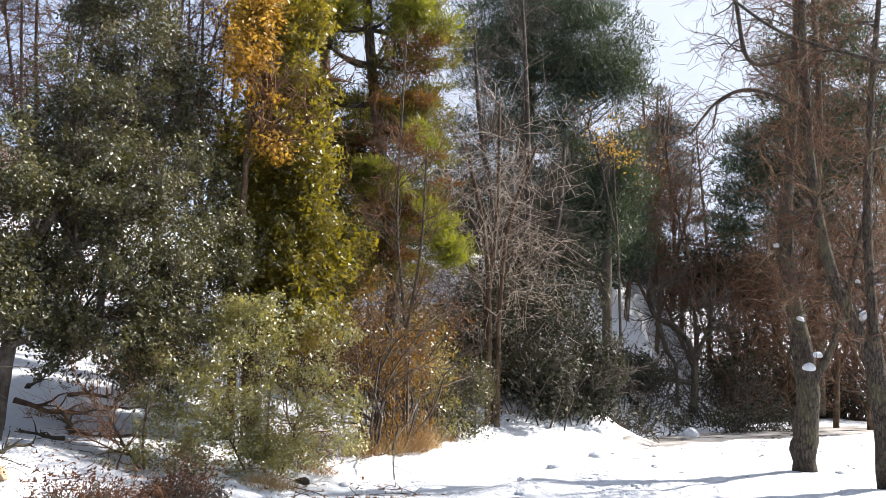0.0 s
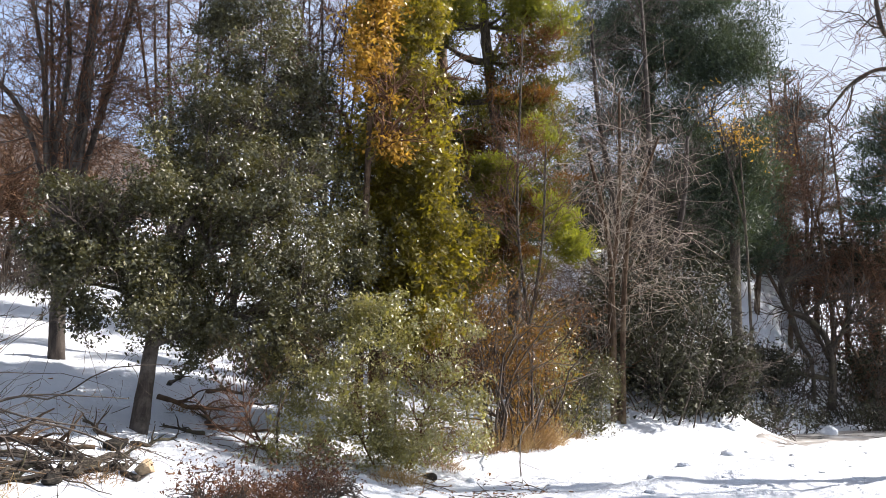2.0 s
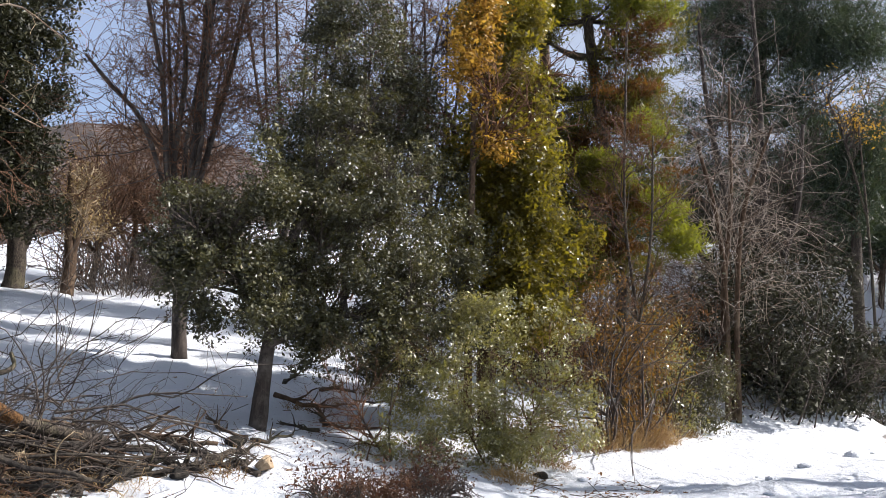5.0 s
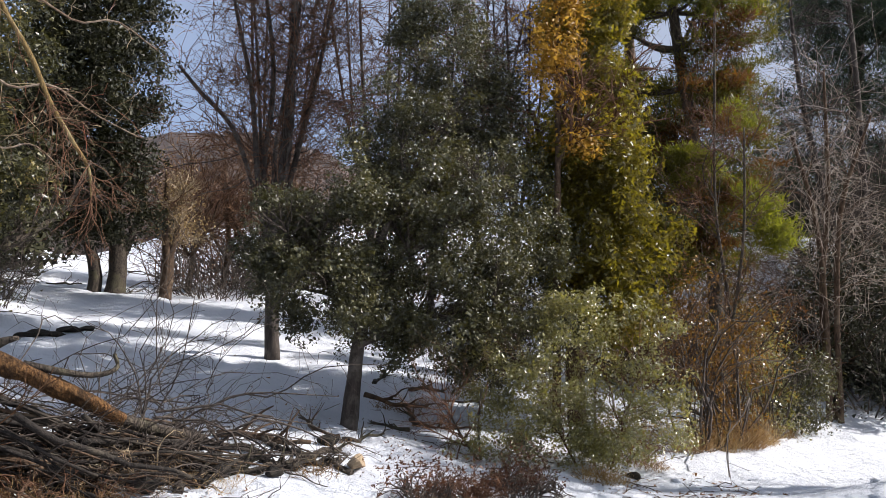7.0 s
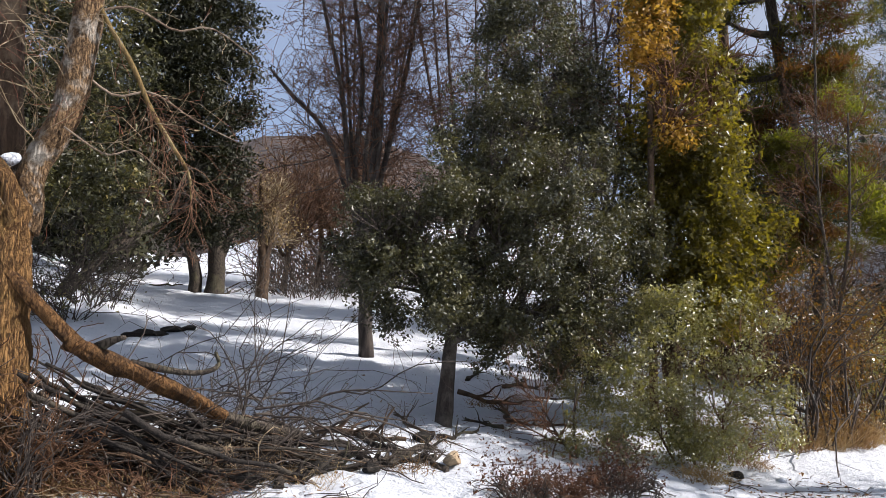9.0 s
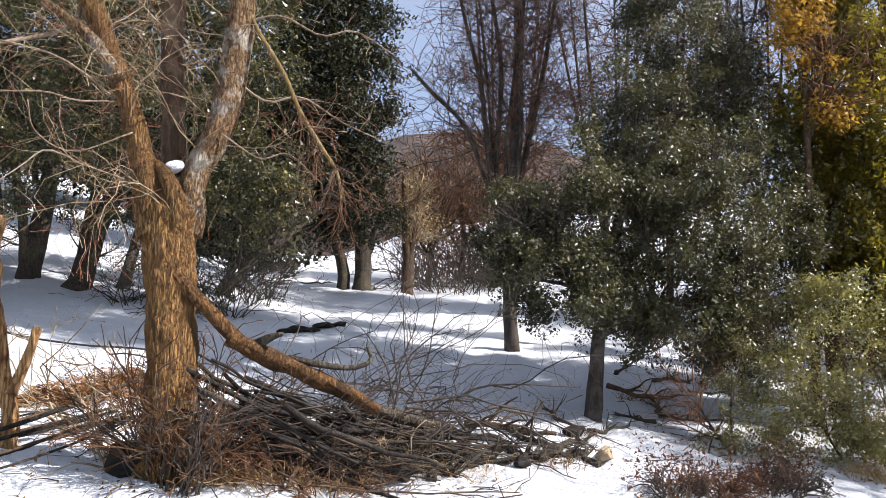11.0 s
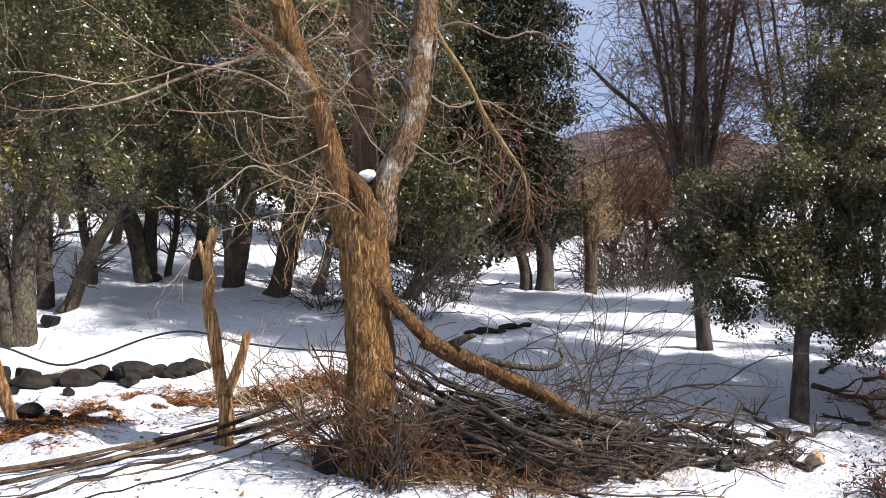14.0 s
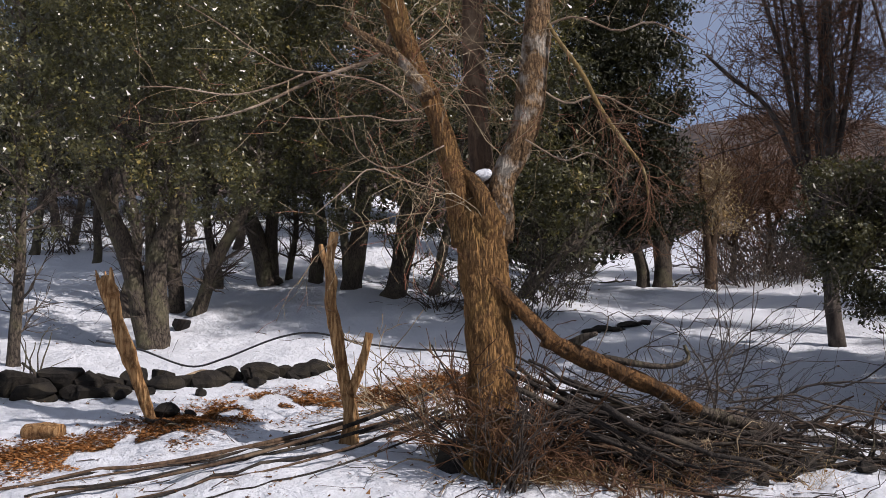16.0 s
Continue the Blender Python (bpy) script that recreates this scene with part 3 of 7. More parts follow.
def pine_tree(name, xy, label, trunk, lobes, seed, needle, n, per, length, width, wood, spread=0.22, gap=-0.15, limb_n=26, upper=None, extra=()):
    """A pine: trunk, level limbs, and tufts of needles that point outwards and up."""
    rng = np.random.default_rng(seed)
    root = thing(name, on_ground(xy), label, "pine tree")
    tp, tr = rods("trunk", [trunk], 24, 12, wood, root, 0.06)
    lob = np.asarray(lobes, float)
    goal = lob[rng.integers(0, len(lob), limb_n), :3] + rng.normal(size=(limb_n, 3)) * lob[:, 3].mean() * 0.4
    want = goal[:, 2] - 0.35 * np.linalg.norm(goal[:, :2] - tp[0][12, :2], axis=1)
    base = tp[0][np.abs(tp[0][None, :, 2] - want[:, None]).argmin(axis=1)]
    u = np.linspace(0, 1, 8)[None, :, None]
    lp = base[:, None] * (1 - u) + goal[:, None] * u
    lp[:, :, 2] -= 0.12 * np.sin(u[..., 0] * np.pi) * np.linalg.norm(goal - base, axis=1)[:, None]
    lr = np.linspace(1, 0.25, 8)[None, :] * rng.uniform(0.03, 0.07, limb_n)[:, None]
    bp, br = sprout(lp, lr, limb_n * 9, 0.9, 0.8, 0.06, 5, 0.2, rng, 0.2, 1, 0.015)
    v, q = shift([tubes(lp, lr, 6, 0.05)[:2], tubes(bp, br, 3)[:2]])
    make("branchwork", v, q, None, wood, root, "", True)
    pts, out = cloud(lobes, n, 1, spread, rng, 0.35, gap, 0.8, 0.6, 9, 1.9)
    ok = pts[:, 2] > ground_z(pts[:, 0], pts[:, 1]) + 0.4
    pts, out = pts[ok], out[ok]
    c = np.repeat(pts, per, axis=0) + rng.normal(size=(len(pts) * per, 3)) * spread * np.array([1, 1, 0.45])
    w = np.repeat(out, per, axis=0) * 0.5 + rng.normal(size=(len(c), 3)) * 0.6 + np.array([0, 0, 0.5])
    v, t = blades(c, w, length, width, rng)
    make("crown", v, None, t, needle, root)
    for part_name, lob2, mat2, n2, label2 in extra:
        pts, out = cloud(lob2, n2, 1, spread, rng, 0.2, gap, 0.8, 0.6, 9, 1.6)
        c = np.repeat(pts, per, axis=0) + rng.normal(size=(len(pts) * per, 3)) * spread * np.array([1, 1, 0.45])
        v, t = blades(c, np.repeat(out, per, axis=0) * 0.5 + rng.normal(size=(len(c), 3)) * 0.6 + np.array([0, 0, 0.4]), length, width, rng)
        make(part_name, v, None, t, mat2, root, label2)
    if upper:
        pts, out = cloud(upper, 3200, 1, spread * 2, rng, 0.3, gap, 0.8, 0.6, 9, 1.9)
        c = np.repeat(pts, 12, axis=0) + rng.normal(size=(len(pts) * 12, 3)) * 0.2
        v, t = blades(c, rng.normal(size=(len(c), 3)) + np.array([0, 0, 0.4]), 0.4, 0.06, rng)
        make("unseen_upper_crown", v, None, t, needle, root)
    return root


def bare_tree(name, xy, label, category, stems, seed, wood, twig, levels, thin=0.004, group="", sides=10, tips=None):
    """A leafless tree: stems, then shoots level by level: (count, length, spread, lift, wobble, radius)."""
    rng = np.random.default_rng(seed)
    root = thing(name, on_ground(xy), label, category, group)
    p, r = even(*limbs_of(root, stems, wood, sides, 26, 0.09, "stem"))
    stem_obs, stem_p = MADE[-len(stems):], p
    sets = []
    for i, (n, length, spread, lift, wob, rad) in enumerate(levels):
        p, r = sprout(p, r, n, length, spread, lift, (7, 5, 3)[i], wob * (1, 1, 1.5)[i], rng, 0.22 if i == 0 else 0.1, 1.0, rad, 0.3)
        r = np.maximum(r, thin)
        sets.append((p, r, 5 if i == 0 else 3))
    for a, b in zip(sets[0][0], sets[0][1]):
        v, q, _ = tubes(a[None], b[None], 5)
        near = np.linalg.norm(stem_p - a[0], axis=2).min(axis=1).argmin()
        make("branch", v, q, None, wood, stem_obs[near], "", True)
    if len(sets) > 1:
        v, q = shift([tubes(*s)[:2] for s in sets[1:]])
        make("twigwork", v, q, None, twig, root, "", True)
    return root


def shrub(name, xy, label, category, radius, height, seed, twig, n, leaf=None, leaf_n=0, size=0.06, per=14, thin=0.005, spread=0.5, droop=-0.02, lobes=None, leaf_spread=0.1, split=False):
    """A thicket of stems from the ground, forked twice, with or without leaves."""
    rng = np.random.default_rng(seed)
    root = thing(name, on_ground(xy), label, category)
    a = rng.uniform(0, 2 * np.pi, n)
    d = radius * 0.55 * np.sqrt(rng.uniform(0, 1, n))
    p = np.zeros((n, 7, 3))
    p[:, 0, 0], p[:, 0, 1] = xy[0] + np.cos(a) * d, xy[1] + np.sin(a) * d
    p[:, 0, 2] = ground_z(p[:, 0, 0], p[:, 0, 1]) - 0.03
    way = unit(np.stack([np.cos(a) * spread * rng.uniform(0, 1.6, n), np.sin(a) * spread * rng.uniform(0, 1.6, n), np.ones(n)], 1))
    ln = height * rng.uniform(0.5, 1.15, n)
    for s in range(1, 7):
        way = unit(way + rng.normal(size=(n, 3)) * 0.24 + np.array([0, 0, droop * s]))
        p[:, s] = p[:, s - 1] + way * (ln / 6)[:, None]
    r = np.maximum(np.linspace(1, 0.3, 7)[None] * (0.006 + 0.006 * height * rng.uniform(0.4, 1, n))[:, None], thin)
    b, br = sprout(p, r, n * 4, height * 0.35, 0.7, 0.02, 5, 0.22, rng, 0.2, 1, 0.008)
    br = np.maximum(br, thin)
    c, cr = sprout(b, br, n * 5, height * 0.18, 0.7, 0.02, 3, 0.3, rng, 0.2, 1, 0.005)
    cr = np.maximum(cr, thin * 0.8)
    if split:
        for i in range(n):
            v, q, _ = tubes(p[i:i + 1], r[i:i + 1], 4)
            make("stem", v, q, None, twig, root, "", True)
    v, q = shift(([] if split else [tubes(p, r, 4)[:2]]) + [tubes(b, br, 3)[:2], tubes(c, cr, 3)[:2]])
    make("stemwork", v, q, None, twig, root, "", True)
    if leaf:
        lob = lobes
        if not lob:
            z0 = float(slope_z(*xy))
            lob = [(xy[0], xy[1], z0 + height * 0.4, radius * 0.8, height * 0.4), (xy[0], xy[1], z0 + height * 0.1, radius * 0.95, height * 0.13)]
            if height < 0.8:
                lob = [(xy[0], xy[1], z0 + height * 0.5, radius * 0.6, height * 0.3)]
            for j in range(5):
                a1, d1 = rng.uniform(0, 2 * np.pi), radius * rng.uniform(0.3, 0.85)
                lob.append((xy[0] + math.cos(a1) * d1, xy[1] + math.sin(a1) * d1, z0 + height * rng.uniform(0.25, 0.85), radius * rng.uniform(0.3, 0.5), height * rng.uniform(0.15, 0.32)))
        pts, out = cloud(lob, leaf_n, per, leaf_spread, rng, 0.3, -0.12, 1.4)
        ok = pts[:, 2] > ground_z(pts[:, 0], pts[:, 1]) + 0.02
        v, t = leaves(pts[ok], out[ok], size, rng, 0.5, 0.5, 0.8, True)
        make("foliage", v, None, t, leaf, root)
    return root


def tussock(name, xy, label, radius, height, n, seed, mat, lean=0.5, width=0.008):
    """Dry grass or bracken: many bent blades from the ground."""
    rng = np.random.default_rng(seed)
    a, d = rng.uniform(0, 2 * np.pi, n), radius * np.sqrt(rng.uniform(0, 1, n))
    x, y = xy[0] + np.cos(a) * d, xy[1] + np.sin(a) * d
    base = np.stack([x, y, ground_z(x, y) - 0.02], 1)
    ln = (height * rng.uniform(0.35, 1.1, n) * (1 - 0.5 * (d / radius) ** 2))[:, None]
    w1 = unit(rng.normal(size=(n, 3)) * lean * np.array([1, 1, 0.2]) + np.array([0, 0, 1]))
    w2 = unit(w1 + rng.normal(size=(n, 3)) * lean + np.array([0, 0, -0.45]))
    side = unit(np.cross(w1, rng.normal(size=(n, 3)))) * width * 0.5
    m = base + w1 * ln * 0.6
    v = np.stack([base - side, base + side, m + side * 0.8, m - side * 0.8, m + w2 * ln * 0.5], 1).reshape(-1, 3)
    i = np.arange(n)[:, None] * 5
    ob = make(name, v, i + np.array([[0, 1, 2, 3]]), i + np.array([[3, 2, 4]]), mat)
    return tagged(ob, label, "dry grass", kind="stuff")


def rock(name, xy, size, seed, mat, label, group="", sink=0.3, lift=0.0):
    """A rough stone with flattened faces, sunk a little into the snow."""
    rng = np.random.default_rng(seed)
    bm = bmesh.new()
    bmesh.ops.create_icosphere(bm, subdivisions=3, radius=1.0)
    cuts = unit(rng.normal(size=(13, 3)))
    depth = rng.uniform(0.5, 0.85, 13)
    for vt in bm.verts:
        q = np.array(vt.co)
        for c, dd in zip(cuts, depth):
            over = q @ c - dd
            if over > 0:
                q = q - c * over
        q *= 1 + 0.05 * wave(q, 3.0, seed)
        vt.co = q * np.array(size)
    me = bpy.data.meshes.new(name)
    bm.to_mesh(me)
    bm.free()
    me.materials.append(mat)
    ob = new(name, me)
    z = float(ground_z(xy[0], xy[1]))
    ob.matrix_world = pose(xy[0], xy[1], z + size[2] * (0.9 - sink) + lift, 0, 0, rng.uniform(0, 360))
    return tagged(ob, label, "stone", group)


# ---- beside the road: holm oak, its bushes, brambles ----
leafy_tree("holm_oak", (-5.4, 10.91), "young holm oak with dense glossy dark green leaves", "holm oak",
           [(-5.32, 10.74, 1.03, 0.125), (-5.28, 10.76, 1.48, 0.106), (-5.28, 10.96, 2.23, 0.089), (-5.32, 11.63, 3.47, 0.080), (-5.30, 12.44, 5.35, 0.062), (-5.03, 12.81, 7.21, 0.03)],
           [[(-5.18, 10.81, 2.29, 0.056), (-5.66, 10.47, 3.09, 0.037), (-5.97, 10.09, 3.65, 0.019)],
            [(-5.11, 10.84, 2.82, 0.056), (-4.59, 11.76, 3.69, 0.037), (-3.69, 12.13, 4.46, 0.018)],
            [(-5.02, 10.98, 3.52, 0.051), (-4.83, 11.90, 4.74, 0.039), (-4.32, 12.98, 6.35, 0.021)],
            [(-5.21, 10.79, 2.14, 0.050), (-4.51, 11.83, 2.58, 0.036), (-3.33, 12.02, 2.72, 0.018)]],
           [(-5.90, 10.13, 3.43, 0.60, 0.67), (-5.30, 10.24, 2.76, 0.70, 0.66), (-6.06, 9.98, 3.85, 0.42, 0.42), (-5.72, 10.2, 3.3, 0.5, 0.5), (-5.37, 10.4, 3.95, 0.52, 0.5), (-6.15, 9.92, 3.3, 0.38, 0.4), (-5.3, 10.4, 3.3, 0.5, 0.5), (-5.66, 10.2, 2.75, 0.42, 0.36), (-5.04, 10.6, 2.9, 0.5, 0.45), (-5.1, 10.6, 4.3, 0.5, 0.5), (-5.96, 9.77, 3.01, 0.36, 0.29), (-5.52, 10.02, 2.53, 0.30, 0.24), (-5.29, 10.13, 2.14, 0.20, 0.16), (-5.15, 10.20, 2.62, 0.36, 0.29), (-5.69, 9.93, 2.92, 0.36, 0.29), (-5.91, 9.80, 2.65, 0.22, 0.18), (-5.13, 11.60, 3.87, 1.06, 1.06), (-4.13, 11.66, 3.67, 1.19, 1.34), (-4.89, 12.03, 5.12, 1.02, 1.19),
            (-4.31, 13.25, 5.68, 0.96, 1.38), (-4.66, 12.34, 6.70, 0.85, 0.98), (-4.16, 11.55, 2.55, 1.24, 0.86), (-3.57, 12.90, 3.32, 0.80, 1.10), (-3.11, 13.02, 3.66, 0.39, 0.47), (-5.18, 11.58, 2.34, 0.73, 0.44), (-3.89, 12.81, 2.04, 0.94, 0.51), (-3.10, 13.15, 2.56, 0.61, 0.52), (-4.48, 11.57, 1.93, 0.70, 0.31), (-3.51, 13.42, 4.55, 0.44, 0.80), (-4.87, 12.36, 7.47, 0.64, 0.74)],
           11, LEAF_HOLM, 24000, 17, 0.048, 0.062, BARK_GREY, TWIG_DARK, 0.3, 0.03, 900, 0.55, "", 0.5, False, 1.7)

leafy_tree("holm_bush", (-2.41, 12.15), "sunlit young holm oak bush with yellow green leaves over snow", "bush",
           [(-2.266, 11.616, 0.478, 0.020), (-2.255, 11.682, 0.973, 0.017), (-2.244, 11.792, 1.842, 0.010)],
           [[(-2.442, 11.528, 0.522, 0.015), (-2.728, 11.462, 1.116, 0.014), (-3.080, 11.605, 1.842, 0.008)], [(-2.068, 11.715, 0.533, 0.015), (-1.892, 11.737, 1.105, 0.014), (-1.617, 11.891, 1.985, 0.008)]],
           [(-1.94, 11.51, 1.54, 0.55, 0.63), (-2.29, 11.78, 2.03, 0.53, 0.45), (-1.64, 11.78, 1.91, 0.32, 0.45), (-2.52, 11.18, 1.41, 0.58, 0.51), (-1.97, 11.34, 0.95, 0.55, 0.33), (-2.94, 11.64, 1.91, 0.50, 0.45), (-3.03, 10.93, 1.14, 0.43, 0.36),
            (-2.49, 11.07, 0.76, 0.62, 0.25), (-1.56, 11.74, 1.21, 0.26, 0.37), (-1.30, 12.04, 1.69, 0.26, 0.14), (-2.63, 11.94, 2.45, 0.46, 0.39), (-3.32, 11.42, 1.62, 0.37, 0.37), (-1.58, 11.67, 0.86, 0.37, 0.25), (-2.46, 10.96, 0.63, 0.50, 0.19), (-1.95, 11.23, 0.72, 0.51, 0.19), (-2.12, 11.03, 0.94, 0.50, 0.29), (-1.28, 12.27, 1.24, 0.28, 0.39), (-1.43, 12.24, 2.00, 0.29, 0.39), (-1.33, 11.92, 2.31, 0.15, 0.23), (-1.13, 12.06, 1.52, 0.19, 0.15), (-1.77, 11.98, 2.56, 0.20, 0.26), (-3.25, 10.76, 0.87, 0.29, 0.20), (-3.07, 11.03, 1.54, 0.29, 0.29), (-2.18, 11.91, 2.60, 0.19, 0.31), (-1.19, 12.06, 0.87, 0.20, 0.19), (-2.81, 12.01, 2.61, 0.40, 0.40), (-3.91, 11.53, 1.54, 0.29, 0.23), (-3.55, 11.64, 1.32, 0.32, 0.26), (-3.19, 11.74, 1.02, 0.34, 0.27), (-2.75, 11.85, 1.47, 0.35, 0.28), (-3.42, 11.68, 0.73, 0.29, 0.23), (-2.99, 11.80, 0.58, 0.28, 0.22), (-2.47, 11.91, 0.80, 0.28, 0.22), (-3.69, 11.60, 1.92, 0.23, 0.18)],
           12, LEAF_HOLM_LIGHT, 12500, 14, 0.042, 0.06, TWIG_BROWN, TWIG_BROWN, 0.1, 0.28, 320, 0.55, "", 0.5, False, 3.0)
leafy_tree("holm_bush", (-3.61, 11.04), "low shaded holm oak shoots above brambles", "bush",
           [(-3.498, 10.791, 0.544, 0.020), (-3.542, 10.780, 1.006, 0.016), (-3.564, 11.000, 1.622, 0.010)], [[(-3.509, 10.791, 0.610, 0.016), (-3.762, 10.593, 1.083, 0.013), (-3.938, 10.648, 1.413, 0.007)]],
           [(-3.41, 10.59, 0.95, 0.42, 0.32), (-3.03, 10.70, 0.75, 0.42, 0.24), (-3.67, 10.38, 0.71, 0.35, 0.24), (-3.53, 11.13, 1.48, 0.37, 0.33), (-3.66, 11.43, 1.98, 0.37, 0.34), (-3.31, 11.43, 1.84, 0.37, 0.37), (-3.01, 11.51, 1.98, 0.34, 0.34), (-3.03, 11.17, 1.27, 0.36, 0.33)],
           18, LEAF_HOLM_LIGHT, 1300, 13, 0.040, 0.05, BARK_DARK, TWIG_BROWN, 0.1, 0.2, 160, 0.55, "", 0.5, False, 3.4)

for i, (xy, r, h, leaf) in enumerate([((-3.3, 8.3), 0.38, 0.4, LEAF_BRAMBLE), ((-3.0, 8.65), 0.36, 0.42, LEAF_BRAMBLE), ((-2.62, 9.3), 0.42, 0.45, LEAF_BRAMBLE), ((-2.85, 9.85), 0.3, 0.36, LEAF_HOLM)]):
    shrub("bramble", xy, "dry russet bramble thicket with withered leaves at the snow edge", "bramble", r, h, 470 + i, TWIG_BROWN if i % 2 else TWIG_DARK, 80, leaf, 150, 0.036, 9, 0.0032, 0.8, -0.09, None, 0.1)
shrub("bramble", (-2.03, 12.65), "thin brown bramble under a holm bush", "bramble", 0.6, 0.6, 23, TWIG_BROWN, 70, LEAF_TAN, 160, 0.04, 10, 0.004, 0.7, -0.06)
shrub("dry_creeper", (-0.72, 14.68), "hanging rust brown dry creeper over a trunk foot", "creeper", 0.55, 3.4, 24, TWIG_DARK, 16, LEAF_CREEPER, 700, 0.05, 10, 0.004, 0.16, -0.05)
shrub("dry_creeper", (-1.11, 14.01), "rust brown dry creeper with amber leaves", "creeper", 0.65, 3.0, 25, TWIG_DARK, 16, LEAF_CREEPER, 500, 0.042, 10, 0.004, 0.25, -0.04)
shrub("dry_creeper", (-0.38, 15.65), "rust brown dry creeper with amber leaves", "creeper", 0.6, 2.9, 29, TWIG_DARK, 16, LEAF_CREEPER, 600, 0.05, 10, 0.004, 0.25, -0.04)
for i, (xy, r, h, n) in enumerate([((-0.65, 14.59), 0.4, 1.05, 650), ((-0.91, 14.17), 0.35, 0.8, 400), ((-1.21, 13.6), 0.3, 0.5, 350), ((-0.37, 15.3), 0.3, 0.7, 500), ((-1.67, 12.09), 0.3, 0.35, 300), ((-2.04, 10.91), 0.35, 0.4, 400), ((0.06, 16.5), 0.25, 0.45, 250)]):
    tussock("dry_bracken", xy, "low rust brown dry bracken beside the snow", r, h, n, 500 + i, GRASS_DRY if i % 2 else GRASS_RUST, 0.8, 0.006)
shrub("bush", (0.28, 17.25), "grey green roadside bush with small leaves", "bush", 0.7, 1.7, 26, TWIG_DARK, 16, LEAF_HOLM, 1500, 0.05, 11, 0.005, 0.4, -0.03)
shrub("bush", (-0.32, 16.1), "ivy and thin twigs round a trunk foot", "bush", 0.7, 2.2, 27, TWIG_DARK, 10, LEAF_HOLM_LIGHT, 700, 0.045, 11, 0.005, 0.35, -0.03)


def dead_branch(xy, length, r, head, seed, mat, rise=0.8):
    """A short fallen branch, crooked and forked, half sunk in the snow."""
    rng = np.random.default_rng(seed)
    h = math.radians(head)
    k = np.linspace(-0.5, 0.5, 9)
    x, y = xy[0] + math.cos(h) * length * k + 0.05 * np.sin(k * 9 + seed), xy[1] + math.sin(h) * length * k + 0.05 * np.cos(k * 7 + seed)
    z = ground_z(x, y) + r * 0.5 + 0.22 * length * np.maximum(k, 0) * rng.uniform(0.2, 1.0) * rise
    root = thing("fallen_branch", on_ground(xy), "short dark broken branch lying in crumbled snow", "branch", "branches on the snow")
    p, rr = np.stack([x, y, z], 1)[None], (r * np.linspace(1, 0.45, 9))[None]
    v, q, t = tubes(p, rr, 8, 0.12, True, seed)
    make("branch", v, q, t, mat, root, "", True)
    b, br = sprout(p, rr, 7, length * 0.5, 0.7, 0.06 * rise - 0.02, 5, 0.25, rng, 0.25, 1, r * 0.45, 0.3, 0.0, rise)
    v, q, _ = tubes(b, np.maximum(br, 0.003), 4)
    make("twigwork", v, q, None, mat, root, "", True)


for i, (xy, l, r, hd) in enumerate([((-5.62, 13.02), 1.0, 0.05, 20), ((-5.02, 12.24), 0.8, 0.035, 120), ((-5.64, 14.57), 0.9, 0.04, 60), ((-5, 11.38), 0.7, 0.03, 160), ((-4.44, 12.09), 0.9, 0.03, 30), ((-4.72, 8.74), 0.6, 0.06, 80), ((-4.73, 8.28), 0.7, 0.05, 20), ((-4.35, 8.54), 0.5, 0.04, 140),
                                    ((-5.5, 8.99), 1.2, 0.05, 10), ((-5.08, 7.78), 1.0, 0.05, 50), ((-5.88, 8.57), 1.4, 0.045, 170), ((-4.84, 10.14), 0.6, 0.03, 70), ((-5.52, 10.24), 1.0, 0.03, 150), ((-6.7, 14.78), 0.9, 0.04, 100), ((-4.87, 14.11), 0.8, 0.025, 15), ((-5.26, 7.3), 0.9, 0.05, 110)]):
    dead_branch(xy, l, r, hd, 520 + i, BARK_BROWN if i % 4 == 0 else BARK_DARK)
for i, (xy, l, r, hd) in enumerate([((-20.57, 21.84), 1.0, 0.04, 60), ((-18.43, 22.31), 1.0, 0.03, 120), ((-10.83, 10.47), 1.2, 0.03, 10)] ):
    dead_branch(xy, l, r, hd, 560 + i, BARK_DARK, 0.2)
for i, (xy, l, r, hd) in enumerate([((-6.41, 6.71), 0.5, 0.06, 100), ((-5.96, 6.63), 0.6, 0.07, 20), ((-5.60, 6.65), 0.5, 0.06, 60), ((-5.59, 7.11), 0.7, 0.05, 140), ((-5.24, 7.10), 0.5, 0.06, 30), ((-5.65, 8.21), 0.6, 0.05, 110), ((-5.19, 8.83), 0.7, 0.05, 160), ((-4.64, 8.16), 0.5, 0.04, 40), ((-5.18, 8.11), 0.6, 0.05, 80), ((-6.15, 7.57), 0.8, 0.05, 15)]):
    dead_branch(xy, l, r, hd, 580 + i, BARK_STICK, 0.5)
for i, (xy, s) in enumerate([((-5.85, 6.34), 0.16), ((-5.57, 6.40), 0.13), ((-5.31, 6.66), 0.15), ((-5.51, 7.38), 0.12), ((-5.11, 7.57), 0.13), ((-4.68, 7.79), 0.10), ((-6.75, 5.26), 0.16)]):
    rock("stone", xy, (s * 1.3, s, s * 0.7), 760 + i, STONE, "wet dark stone among brush and snow", "loose stones", 0.4)
for i, (xy, s) in enumerate([((-12.88, 13.01), 0.36), ((-12.84, 13.39), 0.4), ((-12.85, 13.86), 0.38), ((-12.79, 14.25), 0.3), ((-12.69, 12.57), 0.26)]):
    rock("stone", xy, (s * 1.0, s * 0.7, s * 0.26), 600 + i, STONE, "flat dark stone edging a hollow in the snowy field", "stones in the field", 0.75)
